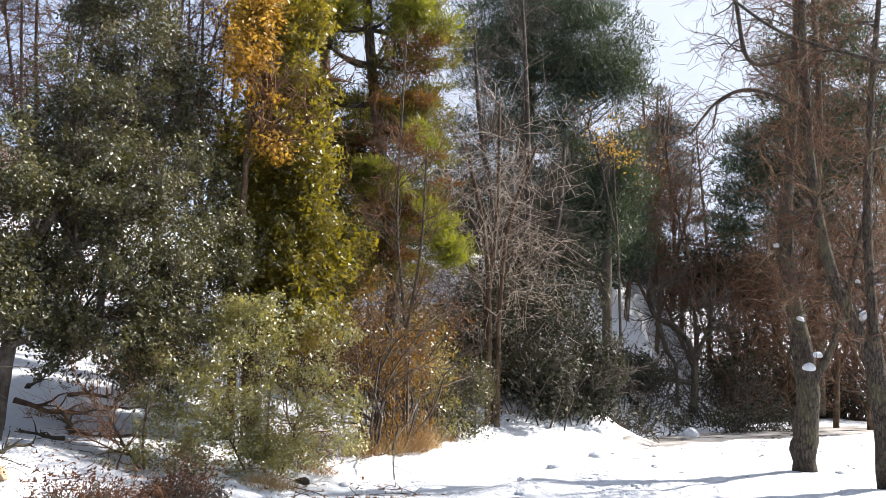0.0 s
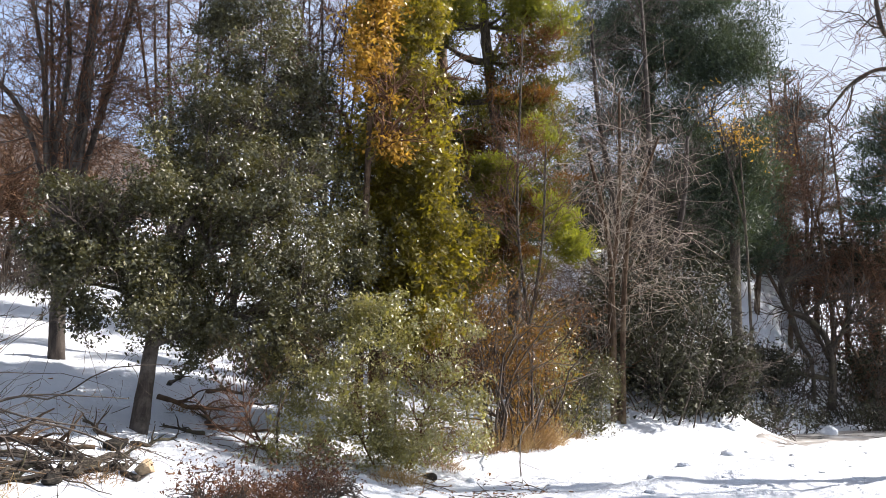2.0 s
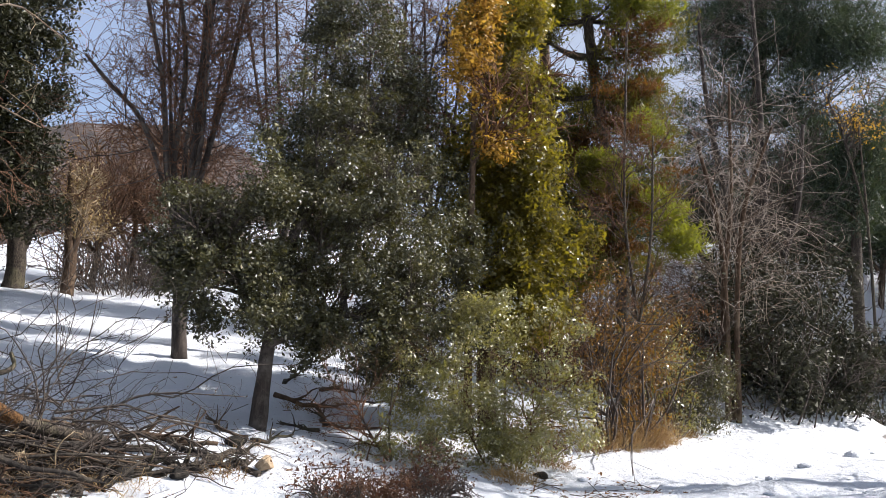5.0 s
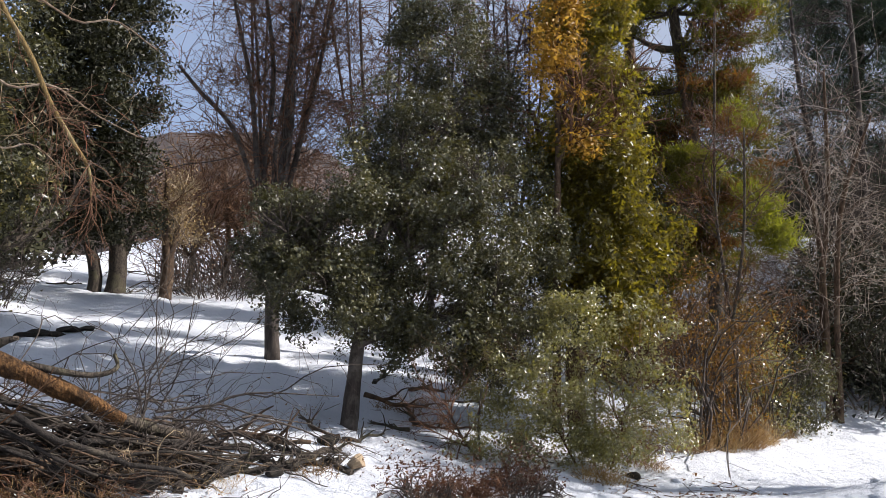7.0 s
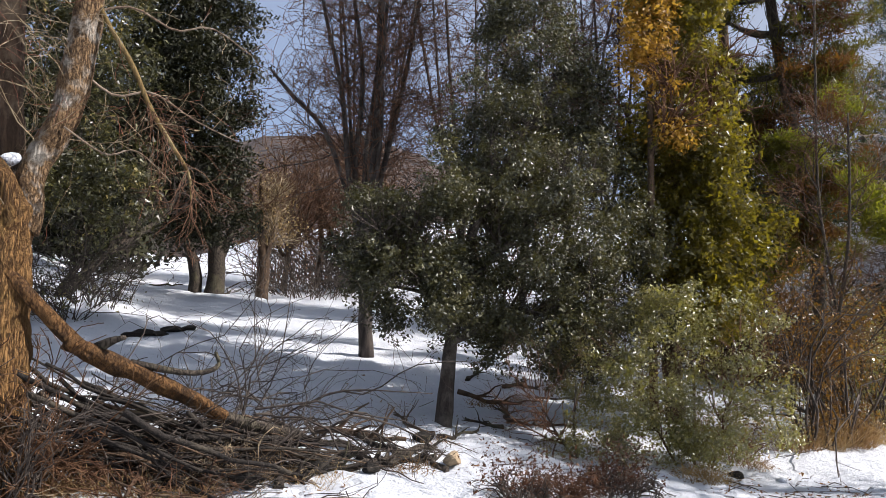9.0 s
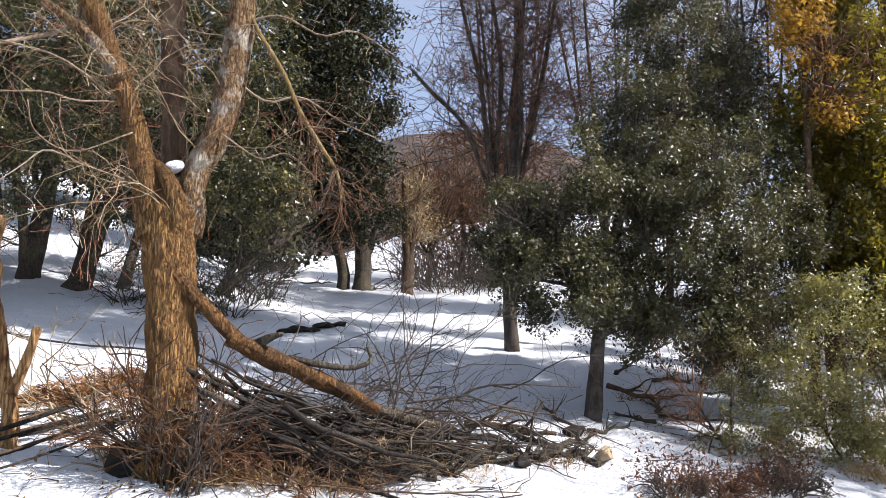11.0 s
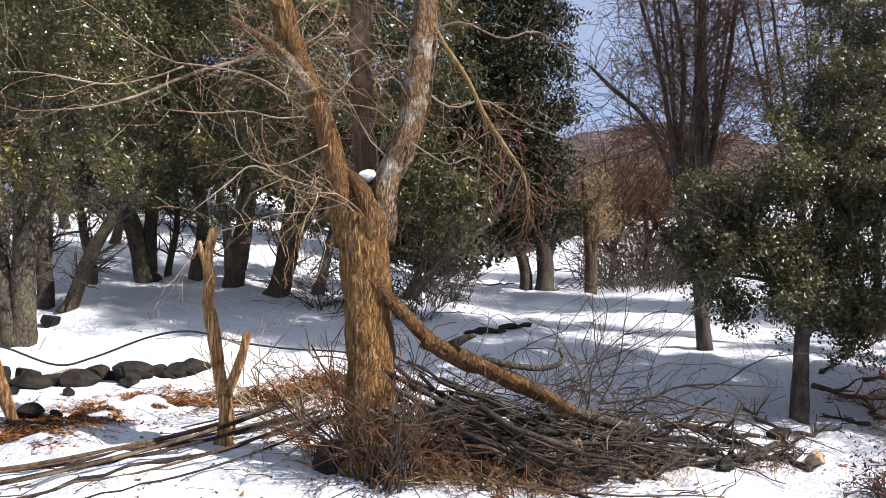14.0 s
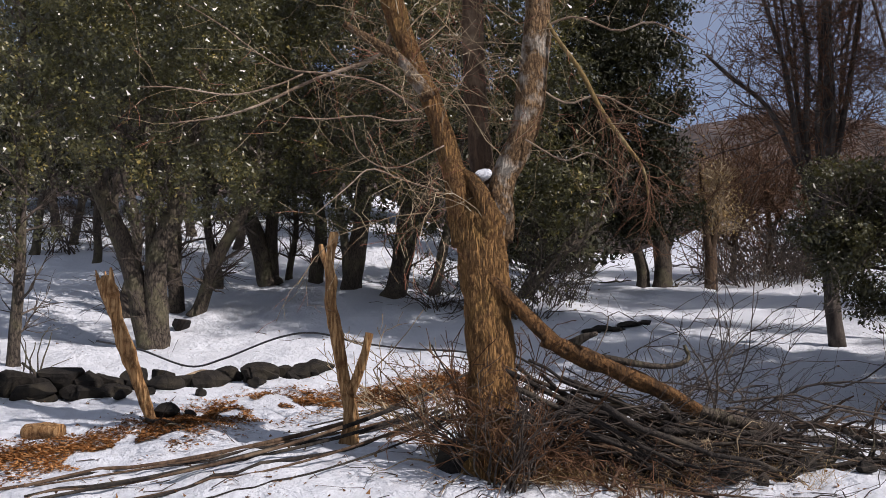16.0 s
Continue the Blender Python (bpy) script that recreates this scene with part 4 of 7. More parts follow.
for i, (xy, r, n) in enumerate([((-5.5, 12.53), 0.3, 160), ((-5.25, 13.54), 0.3, 160), ((-4.91, 9.66), 0.25, 120), ((-3.89, 11.22), 0.3, 220), ((-4.41, 8.17), 0.25, 150)]):
    tussock("dry_grass", xy, "withered brown leaves and grass on crumbled snow", r, 0.25, n, 540 + i, GRASS_RUST, 1.2, 0.007)

# olive and amber creeper-clad tree
leafy_tree("olive_leaved_tree", (-2.8, 13.27), "tall tree with dense olive gold leaves in backlight", "tree",
           [(-3.02, 14.32, 0.73, 0.157), (-3.04, 14.31, 2.35, 0.139), (-2.92, 14.34, 4.41, 0.122), (-2.94, 14.33, 6.66, 0.098), (-2.96, 14.33, 9.01, 0.062)],
           [[(-2.98, 14.33, 3.75, 0.075), (-3.42, 14.23, 4.9, 0.047), (-3.6, 14.19, 6.18, 0.029)], [(-2.94, 14.33, 4.7, 0.076), (-2.34, 14.08, 5.56, 0.047), (-2.04, 14.12, 6.7, 0.029)]],
           [(-2.91, 13.97, 3.51, 0.86, 1.09), (-2.34, 13.89, 3.93, 0.63, 1.17), (-2.61, 14.03, 5.76, 0.8, 1.41), (-2.7, 14.2, 7.79, 0.79, 1.29), (-3.2, 14.09, 4.86, 0.56, 0.94), (-2.16, 13.73, 2.66, 0.53, 0.62), (-3, 14.32, 9.4, 0.8, 1.0), (-3.08, 14.31, 10.6, 0.6, 0.8), (-1.72, 14.76, 4.04, 0.57, 0.57), (-1.94, 14.13, 3.22, 0.54, 0.54), (-2.4, 14.36, 4.86, 0.66, 1.04), (-3.09, 15.10, 7.97, 0.45, 0.40), (-2.93, 15.13, 6.91, 0.45, 0.40), (-3.06, 15.10, 5.87, 0.47, 0.42), (-2.66, 15.18, 5.11, 0.39, 0.35), (-2.56, 15.20, 4.40, 0.35, 0.32), (-3.10, 15.10, 4.65, 0.47, 0.42), (-3.42, 15.03, 3.94, 0.39, 0.35), (-2.85, 15.15, 3.75, 0.33, 0.30)],
           13, LEAF_OLIVE, 12500, 12, 0.078, 0.08, BARK_BROWN, TWIG_BROWN, 0.25, -0.02, 400, 0.5, "", 0.5, True, 1.6)
leafy_tree("amber_leaved_tree", (-2.92, 12.37), "slender tree with amber autumn leaves among evergreens", "tree",
           [(-3.15, 13.36, 0.68, 0.070), (-3.09, 13.37, 3.18, 0.061), (-3.01, 13.39, 5.89, 0.045), (-2.96, 13.4, 8.37, 0.029)],
           [[(-3.06, 13.38, 4.97, 0.036), (-2.73, 13.25, 5.55, 0.027), (-2.59, 13.28, 6.28, 0.018)]],
           [(-3.02, 13.19, 7.04, 0.39, 0.64), (-2.78, 13.15, 5.57, 0.32, 0.49), (-2.92, 13.41, 7.68, 0.28, 0.43), (-3.16, 13.16, 6.48, 0.24, 0.36), (-2.68, 13.17, 5.25, 0.18, 0.3)],
           14, LEAF_AMBER, 520, 11, 0.08, 0.09, BARK_BROWN, TWIG_BROWN, 0.2, -0.1, 180)

for i, (xy, h, leaf) in enumerate([((-2.69, 19.26), 2.2, LEAF_SHADE), ((-2.04, 19.9), 2.6, LEAF_RUST), ((-1.3, 20.06), 2.4, LEAF_SHADE), ((-0.55, 19.94), 2.0, LEAF_RUST), ((0.2, 20.2), 2.2, LEAF_SHADE), ((-2.47, 21.46), 2.4, LEAF_SHADE), ((-0.88, 21.88), 2.2, LEAF_OLIVE), ((0.5, 22.19), 2.4, LEAF_SHADE), ((-3.55, 19.99), 2.0, LEAF_SHADE), ((0.99, 20.93), 2.4, LEAF_SHADE)]):
    shrub("undergrowth", xy, "dark tangled undergrowth beneath pines on a bank", "shrub", 1.1, h, 450 + i, TWIG_DARK if i % 2 else TWIG_BROWN, 30, leaf, 420, 0.075, 11, 0.006, 0.5, -0.03, None, 0.13)

# ---- pines ----
pine_tree("pine", (-0.88, 15.12), "tall pine with olive needles bright on its sunny side",
          [(-0.96, 16.84, 0.57, 0.160), (-0.95, 16.84, 2.56, 0.139), (-1.02, 16.84, 4.72, 0.119), (-1.37, 16.81, 7.53, 0.102), (-1.58, 16.8, 10.72, 0.097), (-1.71, 16.78, 15.55, 0.111), (-1.71, 16.78, 20.37, 0.048)],
          [(-1.16, 16.77, 9.05, 1.39, 0.3), (-0.49, 16.7, 8.69, 0.69, 0.25), (-2.74, 16.79, 8.66, 0.64, 0.7), (-2.84, 16.77, 7.24, 0.74, 0.62), (-2.39, 16.74, 6.25, 1, 0.38), (-2.26, 16.66, 5.33, 1.03, 0.49), (-1.7, 16.52, 4.41, 0.9, 0.48), (-2.68, 16.59, 4.17, 0.86, 0.64), (-1.12, 16.97, 7.83, 0.8, 0.25), (-1.5, 16.84, 10.18, 1.68, 0.6), (-0.86, 17.18, 6.84, 0.91, 0.45), (-0.77, 17.19, 5.35, 0.89, 0.67), (-1.76, 17.12, 7.32, 0.8, 0.27), (-0.98, 16.88, 3.97, 0.86, 0.43), (-0.21, 17.3, 5.93, 0.45, 0.68), (-0.17, 17.2, 8.35, 0.47, 0.58), (-1.92, 16.5, 3.61, 0.95, 0.42), (-1.91, 16.9, 7.9, 0.41, 0.21), (-2.19, 16.87, 9.08, 0.47, 0.31), (-0.3, 17.2, 7.3, 0.46, 0.57)],
          31, NEEDLE_OLIVE, 7000, 14, 0.15, 0.024, BARK_DARK, 0.085, -0.1, 34,
          # unseen top of the pine, widened to throw shade on the grove slope
          [(-1.66, 16.79, 12.33, 2.9, 0.95), (-2.15, 16.73, 14.2, 3.1, 1.0), (-1.24, 16.82, 16.11, 2.8, 1.2), (-1.74, 16.78, 18.25, 2.2, 1.35)],
          [("inner_crown", [(-0.72, 16.69, 8.12, 0.91, 0.41), (-0.94, 16.58, 7.17, 0.77, 0.44), (-1.27, 16.56, 5.89, 0.81, 0.43), (-0.85, 16.48, 4.71, 0.69, 0.64), (-0.05, 16.4, 5.22, 0.36, 0.42), (-1.39, 16.55, 4.14, 0.8, 0.37), (-0.62, 16.59, 6.32, 0.55, 0.44)], NEEDLE_DEAD, 900, "dead brown needles inside the crown"),
           ("sunlit_crown", [(-1.28, 15.90, 5.59, 0.22, 0.18), (-0.95, 15.92, 5.41, 0.24, 0.19), (-0.12, 15.95, 4.57, 0.22, 0.18), (0.08, 15.95, 4.14, 0.26, 0.21), (-0.33, 15.95, 4.81, 0.18, 0.15), (0.22, 15.95, 3.91, 0.16, 0.13), (-0.57, 15.94, 8.64, 0.36, 0.29), (-0.04, 15.95, 8.42, 0.24, 0.19), (-0.89, 15.93, 8.30, 0.26, 0.21), (-1.42, 15.89, 8.73, 0.28, 0.23), (-0.25, 15.95, 6.08, 0.16, 0.13), (-1.07, 15.91, 5.09, 0.18, 0.15), (-0.40, 15.95, 6.26, 0.16, 0.13), (-1.48, 15.88, 5.22, 0.16, 0.13), (-0.14, 15.95, 5.13, 0.16, 0.13), (-0.67, 15.94, 6.56, 0.14, 0.11), (-1.94, 15.83, 8.61, 0.20, 0.16)], NEEDLE_LIGHT, 950, "yellow green needle tips coloured brighter as if sunlit")])
pine_tree("pine", (-1.87, 13.52), "dark shaded pine behind olive-leaved trees",
          [(-2.44, 19.85, 0.53, 0.177), (-2.51, 19.84, 3.99, 0.165), (-2.71, 19.82, 7.91, 0.132), (-2.75, 19.81, 12.79, 0.087)],
          [(-2.3, 19.47, 4.95, 1.51, 0.75), (-1.06, 19.57, 6.12, 1.02, 0.57), (-3.13, 19.75, 6.82, 1.18, 0.65), (-3.69, 19.66, 8.93, 0.81, 0.81), (-3.86, 19.62, 10.57, 0.83, 0.83), (-0.55, 19.59, 4.84, 0.63, 0.56), (-1.87, 19.91, 7.53, 0.92, 0.26), (-1.23, 19.96, 8.36, 0.93, 0.53), (-0.83, 19.98, 7.28, 0.79, 0.66)],
          36, NEEDLE_DARK, 1700, 22, 0.2, 0.02, BARK_BROWN, 0.14, -0.2, 34)
pine_tree("pine", (2.01, 21.31), "broad dark green pine rising over the bank",
          [(2.81, 29.87, 1.63, 0.284), (2.81, 29.87, 5.2, 0.267), (2.83, 29.87, 9.1, 0.254), (3.08, 29.84, 13.15, 0.223), (3.36, 29.81, 18.45, 0.174), (3.59, 29.78, 25.88, 0.073)],
          [(3.37, 28.8, 13.55, 2.58, 1.58), (5.21, 28.53, 12.64, 1.76, 1.37), (1.72, 29.95, 14.66, 1.86, 1.24), (4.25, 29.19, 16.19, 2.91, 1.66), (5.35, 28.5, 11.06, 1.16, 0.87), (2.87, 29.86, 12.13, 1.41, 0.8), (3.38, 29.81, 19.0, 2.0, 1.6), (3.44, 29.8, 22.0, 1.4, 1.8), (1.00, 29.38, 13.79, 0.60, 0.48), (1.47, 29.36, 11.95, 0.60, 0.48), (0.79, 29.39, 10.36, 0.60, 0.48), (2.26, 29.31, 13.76, 0.70, 0.56), (2.03, 29.33, 10.34, 0.65, 0.52), (1.16, 29.38, 8.78, 0.60, 0.48), (2.53, 29.29, 11.92, 0.70, 0.56), (3.37, 28.40, 10.64, 0.80, 0.60), (3.97, 28.32, 8.71, 0.80, 0.60), (4.85, 28.19, 8.11, 0.90, 0.68), (5.51, 28.06, 9.58, 0.80, 0.60), (4.81, 28.19, 6.45, 0.90, 0.68), (3.93, 28.33, 6.84, 0.80, 0.60), (5.69, 28.03, 6.79, 0.80, 0.60), (5.73, 28.02, 11.28, 0.80, 0.60), (4.04, 28.31, 12.16, 0.90, 0.68), (3.15, 28.43, 8.73, 0.70, 0.52), (4.87, 29.1, 10.27, 0.97, 0.49), (1.88, 29.94, 10.52, 1.19, 0.79), (3.99, 29.73, 9.86, 1.18, 0.98), (4.33, 29.69, 8.26, 1.16, 0.78), (2.24, 29.92, 8.51, 1.36, 0.88), (0.89, 29.99, 9.13, 0.98, 1.17), (3.44, 29.8, 11.09, 1.19, 0.79), (5.29, 29.53, 9.01, 0.78, 0.59), (1.31, 29.97, 12.58, 1.21, 1.21), (3.97, 28.22, 9.63, 1.08, 0.86), (4.66, 28.12, 8.47, 0.99, 0.79), (5.16, 28.03, 7.15, 0.99, 0.79), (4.95, 28.07, 5.88, 0.81, 0.65), (6.04, 27.85, 13.16, 0.72, 0.58), (4.02, 28.21, 11.93, 1.44, 1.15), (5.45, 27.97, 11.27, 1.08, 0.86)],
          32, NEEDLE_DARK, 5400, 26, 0.27, 0.027, BARK_DARK, 0.22, -0.3, 30)
pine_tree("pine", (4.97, 27.86), "dark shaded pine on the bank behind bare shrubs",
          [(5.06, 27.84, 1.63, 0.161), (5.17, 27.82, 5.84, 0.145), (5.36, 27.79, 9.5, 0.093)],
          [(6.06, 31.93, 7.3, 1.46, 1.25), (4.97, 27.86, 8.04, 0.92, 1.1), (5.85, 27.69, 8.55, 0.55, 1.1), (5.44, 32.04, 6.28, 1.24, 0.83)],
          33, NEEDLE_DARK, 1100, 28, 0.30, 0.03, BARK_DARK, 0.24, -0.25, 14)
pine_tree("fir", (9.62, 39.96), "distant fir with frosted grey green branches",
          [(14.05, 58.33, 6.4, 0.266), (14.4, 58.25, 16.22, 0.195), (14.53, 58.22, 21.92, 0.040)],
          [(14.49, 58.22, 20.93, 0.56, 0.56), (14.45, 58.23, 19.74, 1.35, 0.55), (14.48, 58.23, 18.56, 1.97, 0.63), (14.43, 58.24, 17.19, 2.43, 0.7), (14.37, 58.25, 15.45, 2.92, 0.86), (14.3, 58.27, 13.53, 3.28, 1.16)],
          34, NEEDLE_BLUE, 900, 26, 0.45, 0.06, BARK_DARK, 0.28, -0.3, 30)
pine_tree("pine", (16.82, 40.66), "dark conifer standing behind bare trees",
          [(15.3, 36.96, 0.66, 0.227), (15.86, 36.72, 10.82, 0.207), (16.37, 36.5, 18.03, 0.082)],
          [(15.77, 36.76, 16.59, 2.43, 1.62), (16.06, 36.64, 14.26, 2.92, 1.59), (14.89, 37.12, 11.91, 2.87, 1.83), (16.89, 36.26, 11.43, 2.6, 2.08), (13.58, 37.62, 11.29, 1.56, 1.3), (16.08, 36.63, 18.34, 1.1, 1.37), (18.25, 35.59, 14.88, 2.13, 2.66), (13.05, 37.81, 9.34, 1.54, 1.29), (13.20, 36.70, 10.08, 1.72, 1.38), (14.52, 36.20, 11.65, 1.97, 1.58), (16.05, 35.55, 10.52, 2.22, 1.77), (17.42, 34.89, 11.53, 2.22, 1.77), (12.88, 36.81, 7.93, 1.48, 1.18), (14.75, 36.10, 8.28, 1.97, 1.58), (16.45, 35.36, 7.68, 1.97, 1.58)],
          35, NEEDLE_DARK, 3600, 20, 0.38, 0.045, BARK_DARK, 0.28, -0.2, 26)

# ---- bare trees and shrubs on the road bank ----
bare_tree("bare_sapling", (1.02, 18.77), "clump of slender bare stems with tangled pale twigs", "sapling",
          [[(0.91, 18.72, 0.86, 0.059), (0.97, 18.72, 2.67, 0.053), (0.91, 18.72, 4.7, 0.048), (0.55, 18.36, 6.45, 0.036)], [(1.11, 18.71, 0.86, 0.059), (1.18, 18.7, 3.14, 0.053), (1.38, 18.5, 5.02, 0.048), (1.96, 18.16, 6.64, 0.024)],
           [(1.03, 18.9, 0.86, 0.072), (0.93, 18.91, 3.15, 0.060), (1.17, 18.89, 5.34, 0.049), (1.25, 18.89, 7.87, 0.025)]],
          41, BARK_BROWN, TWIG_ASH, [(80, 2.8, 0.95, -0.08, 0.24, 0.009), (420, 1.8, 0.8, -0.1, 0.3, 0.006), (360, 0.8, 0.8, -0.03, 0.34, 0.004)], 0.0042)
bare_tree("bare_tree", (1.8, 20.47), "grey leafless tree with a haze of fine twigs", "tree",
          [[(2.1, 23.91, 1.16, 0.106), (2.22, 23.9, 4.48, 0.092), (2.34, 23.89, 7.6, 0.078), (2.31, 23.89, 10.84, 0.049), (2.25, 23.89, 12.52, 0.033)], [(2.12, 23.91, 2.96, 0.121), (1.45, 23.56, 5.96, 0.091), (1.01, 23.38, 8.72, 0.062), (0.87, 23.38, 11.3, 0.032)],
           [(2.21, 23.9, 3.57, 0.106), (3.07, 23.8, 6, 0.077), (3.34, 23.77, 8.2, 0.047)], [(2.11, 23.91, 2.37, 0.091), (0.24, 23, 5.86, 0.074), (-0.21, 23, 8.92, 0.046)]],
          42, BARK_GREY, TWIG_DARK, [(110, 2.4, 0.8, 0.03, 0.22, 0.016), (800, 1.3, 0.8, 0.0, 0.25, 0.010), (1100, 0.7, 0.7, 0.0, 0.25, 0.007)], 0.006)
bare_tree("bare_tree", (-0.78, 15.08), "thin brown leafless tree with tangled creepers", "tree",
          [[(-0.67, 14.98, 0.66, 0.038), (-0.62, 14.98, 2.45, 0.028), (-0.78, 14.97, 4.37, 0.023), (-0.71, 14.97, 6.37, 0.020), (-0.64, 14.98, 7.81, 0.020)], [(-0.71, 14.97, 2.08, 0.028), (-0.38, 14.71, 3.84, 0.023), (-0.27, 14.62, 5.66, 0.015)]],
          43, BARK_DARK, TWIG_BROWN, [(36, 1.7, 0.9, 0.0, 0.24, 0.011), (300, 0.9, 0.8, -0.02, 0.28, 0.006), (420, 0.5, 0.7, 0.0, 0.28, 0.004)], 0.003)
bare_tree("crooked_tree", (8.87, 32.36), "dark crooked tree on the snowy road bank", "tree",
          [[(8.41, 30.55, 0.85, 0.131), (8.52, 30.53, 2.19, 0.114), (8.38, 30.56, 3.16, 0.096), (7.86, 30.70, 3.83, 0.105), (7.32, 30.83, 4.13, 0.097), (7.17, 30.88, 4.93, 0.080), (7.74, 30.73, 5.30, 0.052)],
           [(7.41, 30.82, 3.84, 0.097), (7.65, 30.76, 2.97, 0.079), (7.91, 30.70, 2.40, 0.061), (7.94, 30.69, 1.06, 0.061)], [(7.87, 30.70, 3.93, 0.071), (8.34, 30.58, 4.40, 0.052), (8.55, 30.52, 4.88, 0.027)],
           [(8.44, 30.55, 2.57, 0.061), (8.93, 30.41, 3.53, 0.044), (9.41, 30.26, 4.47, 0.027)], [(8.50, 30.53, 1.82, 0.079), (7.62, 30.77, 2.01, 0.088), (6.52, 31.01, 2.12, 0.044)]],
          44, BARK_DARK, TWIG_DARK, [(60, 1.8, 0.8, 0.05, 0.22, 0.03), (357, 1.2, 0.8, 0.0, 0.25, 0.014), (495, 0.7, 0.7, 0.0, 0.25, 0.009)], 0.008)

BANK = [(3.41, 24.21), (2.2, 24.6), (4.83, 28.04), (1.2, 22.6), (5.9, 29.06), (6.9, 31.5), (1.81, 19.97), (2.56, 20.49), (3.3, 21.3), (2.49, 22.66), (1.51, 20.9), (2.69, 27.42), (12.38, 39.24), (14.62, 41.5), (15.77, 41.08), (13.98, 41.72), (13.34, 41.93), (15.85, 41.04), (10.39, 41.52), (17.3, 40.46)]
for i, xy in enumerate(BANK):
    big = 1.0 + 0.35 * math.sin(i * 2.3)
    shrub("bank_shrub", xy, "dark evergreen shrub on a snowy road bank", "shrub", 1.3 * big, 2.3 * big, 60 + i, TWIG_DARK, 16, LEAF_SHADE, 680, 0.10, 11, 0.008, 0.5, -0.02, None, 0.13)
for i, xy in enumerate([(3.68, 22.20), (4.78, 23.52), (4.90, 25.53), (3.95, 24.69), (6.42, 27.25), (9.02, 28.61), (10.00, 29.34), (10.98, 30.06), (9.21, 29.60), (6.41, 29.31), (3.98, 26.70), (11.04, 31.10), (8.32, 30.90)]):
    big = 0.75 + 0.25 * math.sin(i * 1.9)
    shrub("bank_shrub", xy, "low dark shrub half buried in the snow of a bank", "shrub", 0.9 * big, 1.1 * big, 700 + i, TWIG_DARK, 16, LEAF_SHADE, 110, 0.085, 10, 0.007, 0.7, -0.04, None, 0.13)
for i, xy in enumerate([(10.98, 42.61), (12.45, 42.2), (13.9, 41.75), (15.28, 41.26), (9.98, 42.85), (16.6, 40.75), (18.08, 40.11), (19.05, 39.66)]):
    x, y = xy
    z = float(slope_z(x, y))
    h = 9.5 + 2.0 * math.sin(i * 1.7)
    bare_tree("russet_tree", xy, "leafless russet tree on the slope behind the road", "tree",
              [[(x, y, z, 0.12), (x + 0.2, y, z + h * 0.4, 0.09), (x - 0.1, y, z + h, 0.03)], [(x, y, z + h * 0.2, 0.08), (x + 0.9, y, z + h * 0.5, 0.05), (x + 1.3, y, z + h * 0.85, 0.02)], [(x, y, z + h * 0.25, 0.07), (x - 0.9, y, z + h * 0.5, 0.05), (x - 1.4, y, z + h * 0.8, 0.02)]],
              80 + i, BARK_BROWN, TWIG_BROWN, [(40, 2.8, 0.8, 0.02, 0.25, 0.03), (190, 1.9, 0.8, 0.0, 0.25, 0.017), (150, 1.1, 0.8, 0.0, 0.25, 0.014)], 0.013)

for i, (xy, h) in enumerate([((10.31, 33.81), 3.6), ((12.63, 37.27), 4.6), ((15.36, 41.18), 4.2), ((16.86, 41.4), 5.0), ((17.87, 40.21), 4.6), ((19.1, 39.64), 5.2), ((14.77, 41.29), 5.5), ((17.46, 40.39), 6.0)]):
    shrub("roadside_thicket", xy, "dark tangled thicket with russet twigs beyond a road", "thicket", 2.0, h, 400 + i, TWIG_BROWN if i % 2 else TWIG_DARK, 46, LEAF_SHADE, 300, 0.13, 10, 0.010, 0.5, -0.02, None, 0.22)
for i, (c, d) in enumerate([((0.97, 32.99, 7.49, 1.59, 2.01), 33), ((3.27, 34.85, 8.28, 2.03, 2.7), 35), ((5.17, 35.63, 7.96, 1.85, 2.31), 36), ((8.15, 39.16, 7.45, 2.04, 1.15), 40), ((10.78, 40.59, 7.53, 2.14, 1.21), 42), ((-1.27, 30.97, 6.73, 1.79, 1.79), 31), ((12.89, 39.97, 6.93, 2.14, 1.6), 42), ((-3.51, 29.79, 6.53, 1.73, 1.73), 30)]):
    x, y, z, rh, rv = c
    g = float(slope_z(x, y))
    leafy_tree("bank_tree", (x, y), "dark evergreen thicket tree at the top of a bank", "tree",
               [(x, y, g - 0.1, 0.13), (x + 0.1, y, (g + z) / 2, 0.10), (x, y, z + rv * 0.5, 0.04)], [[(x, y, g + 0.5, 0.07), (x + rh * 0.3, y, z, 0.05), (x + rh * 0.6, y, z + rv * 0.4, 0.02)]],
               [c, (x + rh * 0.5, y, z - rv * 0.5, rh * 0.7, rv * 0.6), (x - rh * 0.5, y, z - rv * 0.4, rh * 0.7, rv * 0.6)],
               300 + i, LEAF_SHADE, 500 if i in (3, 4) else 1500, 11, 0.15, 0.22, BARK_DARK, TWIG_DARK, 0.15, -0.4, 160, 0.6, "", 0.5, True)

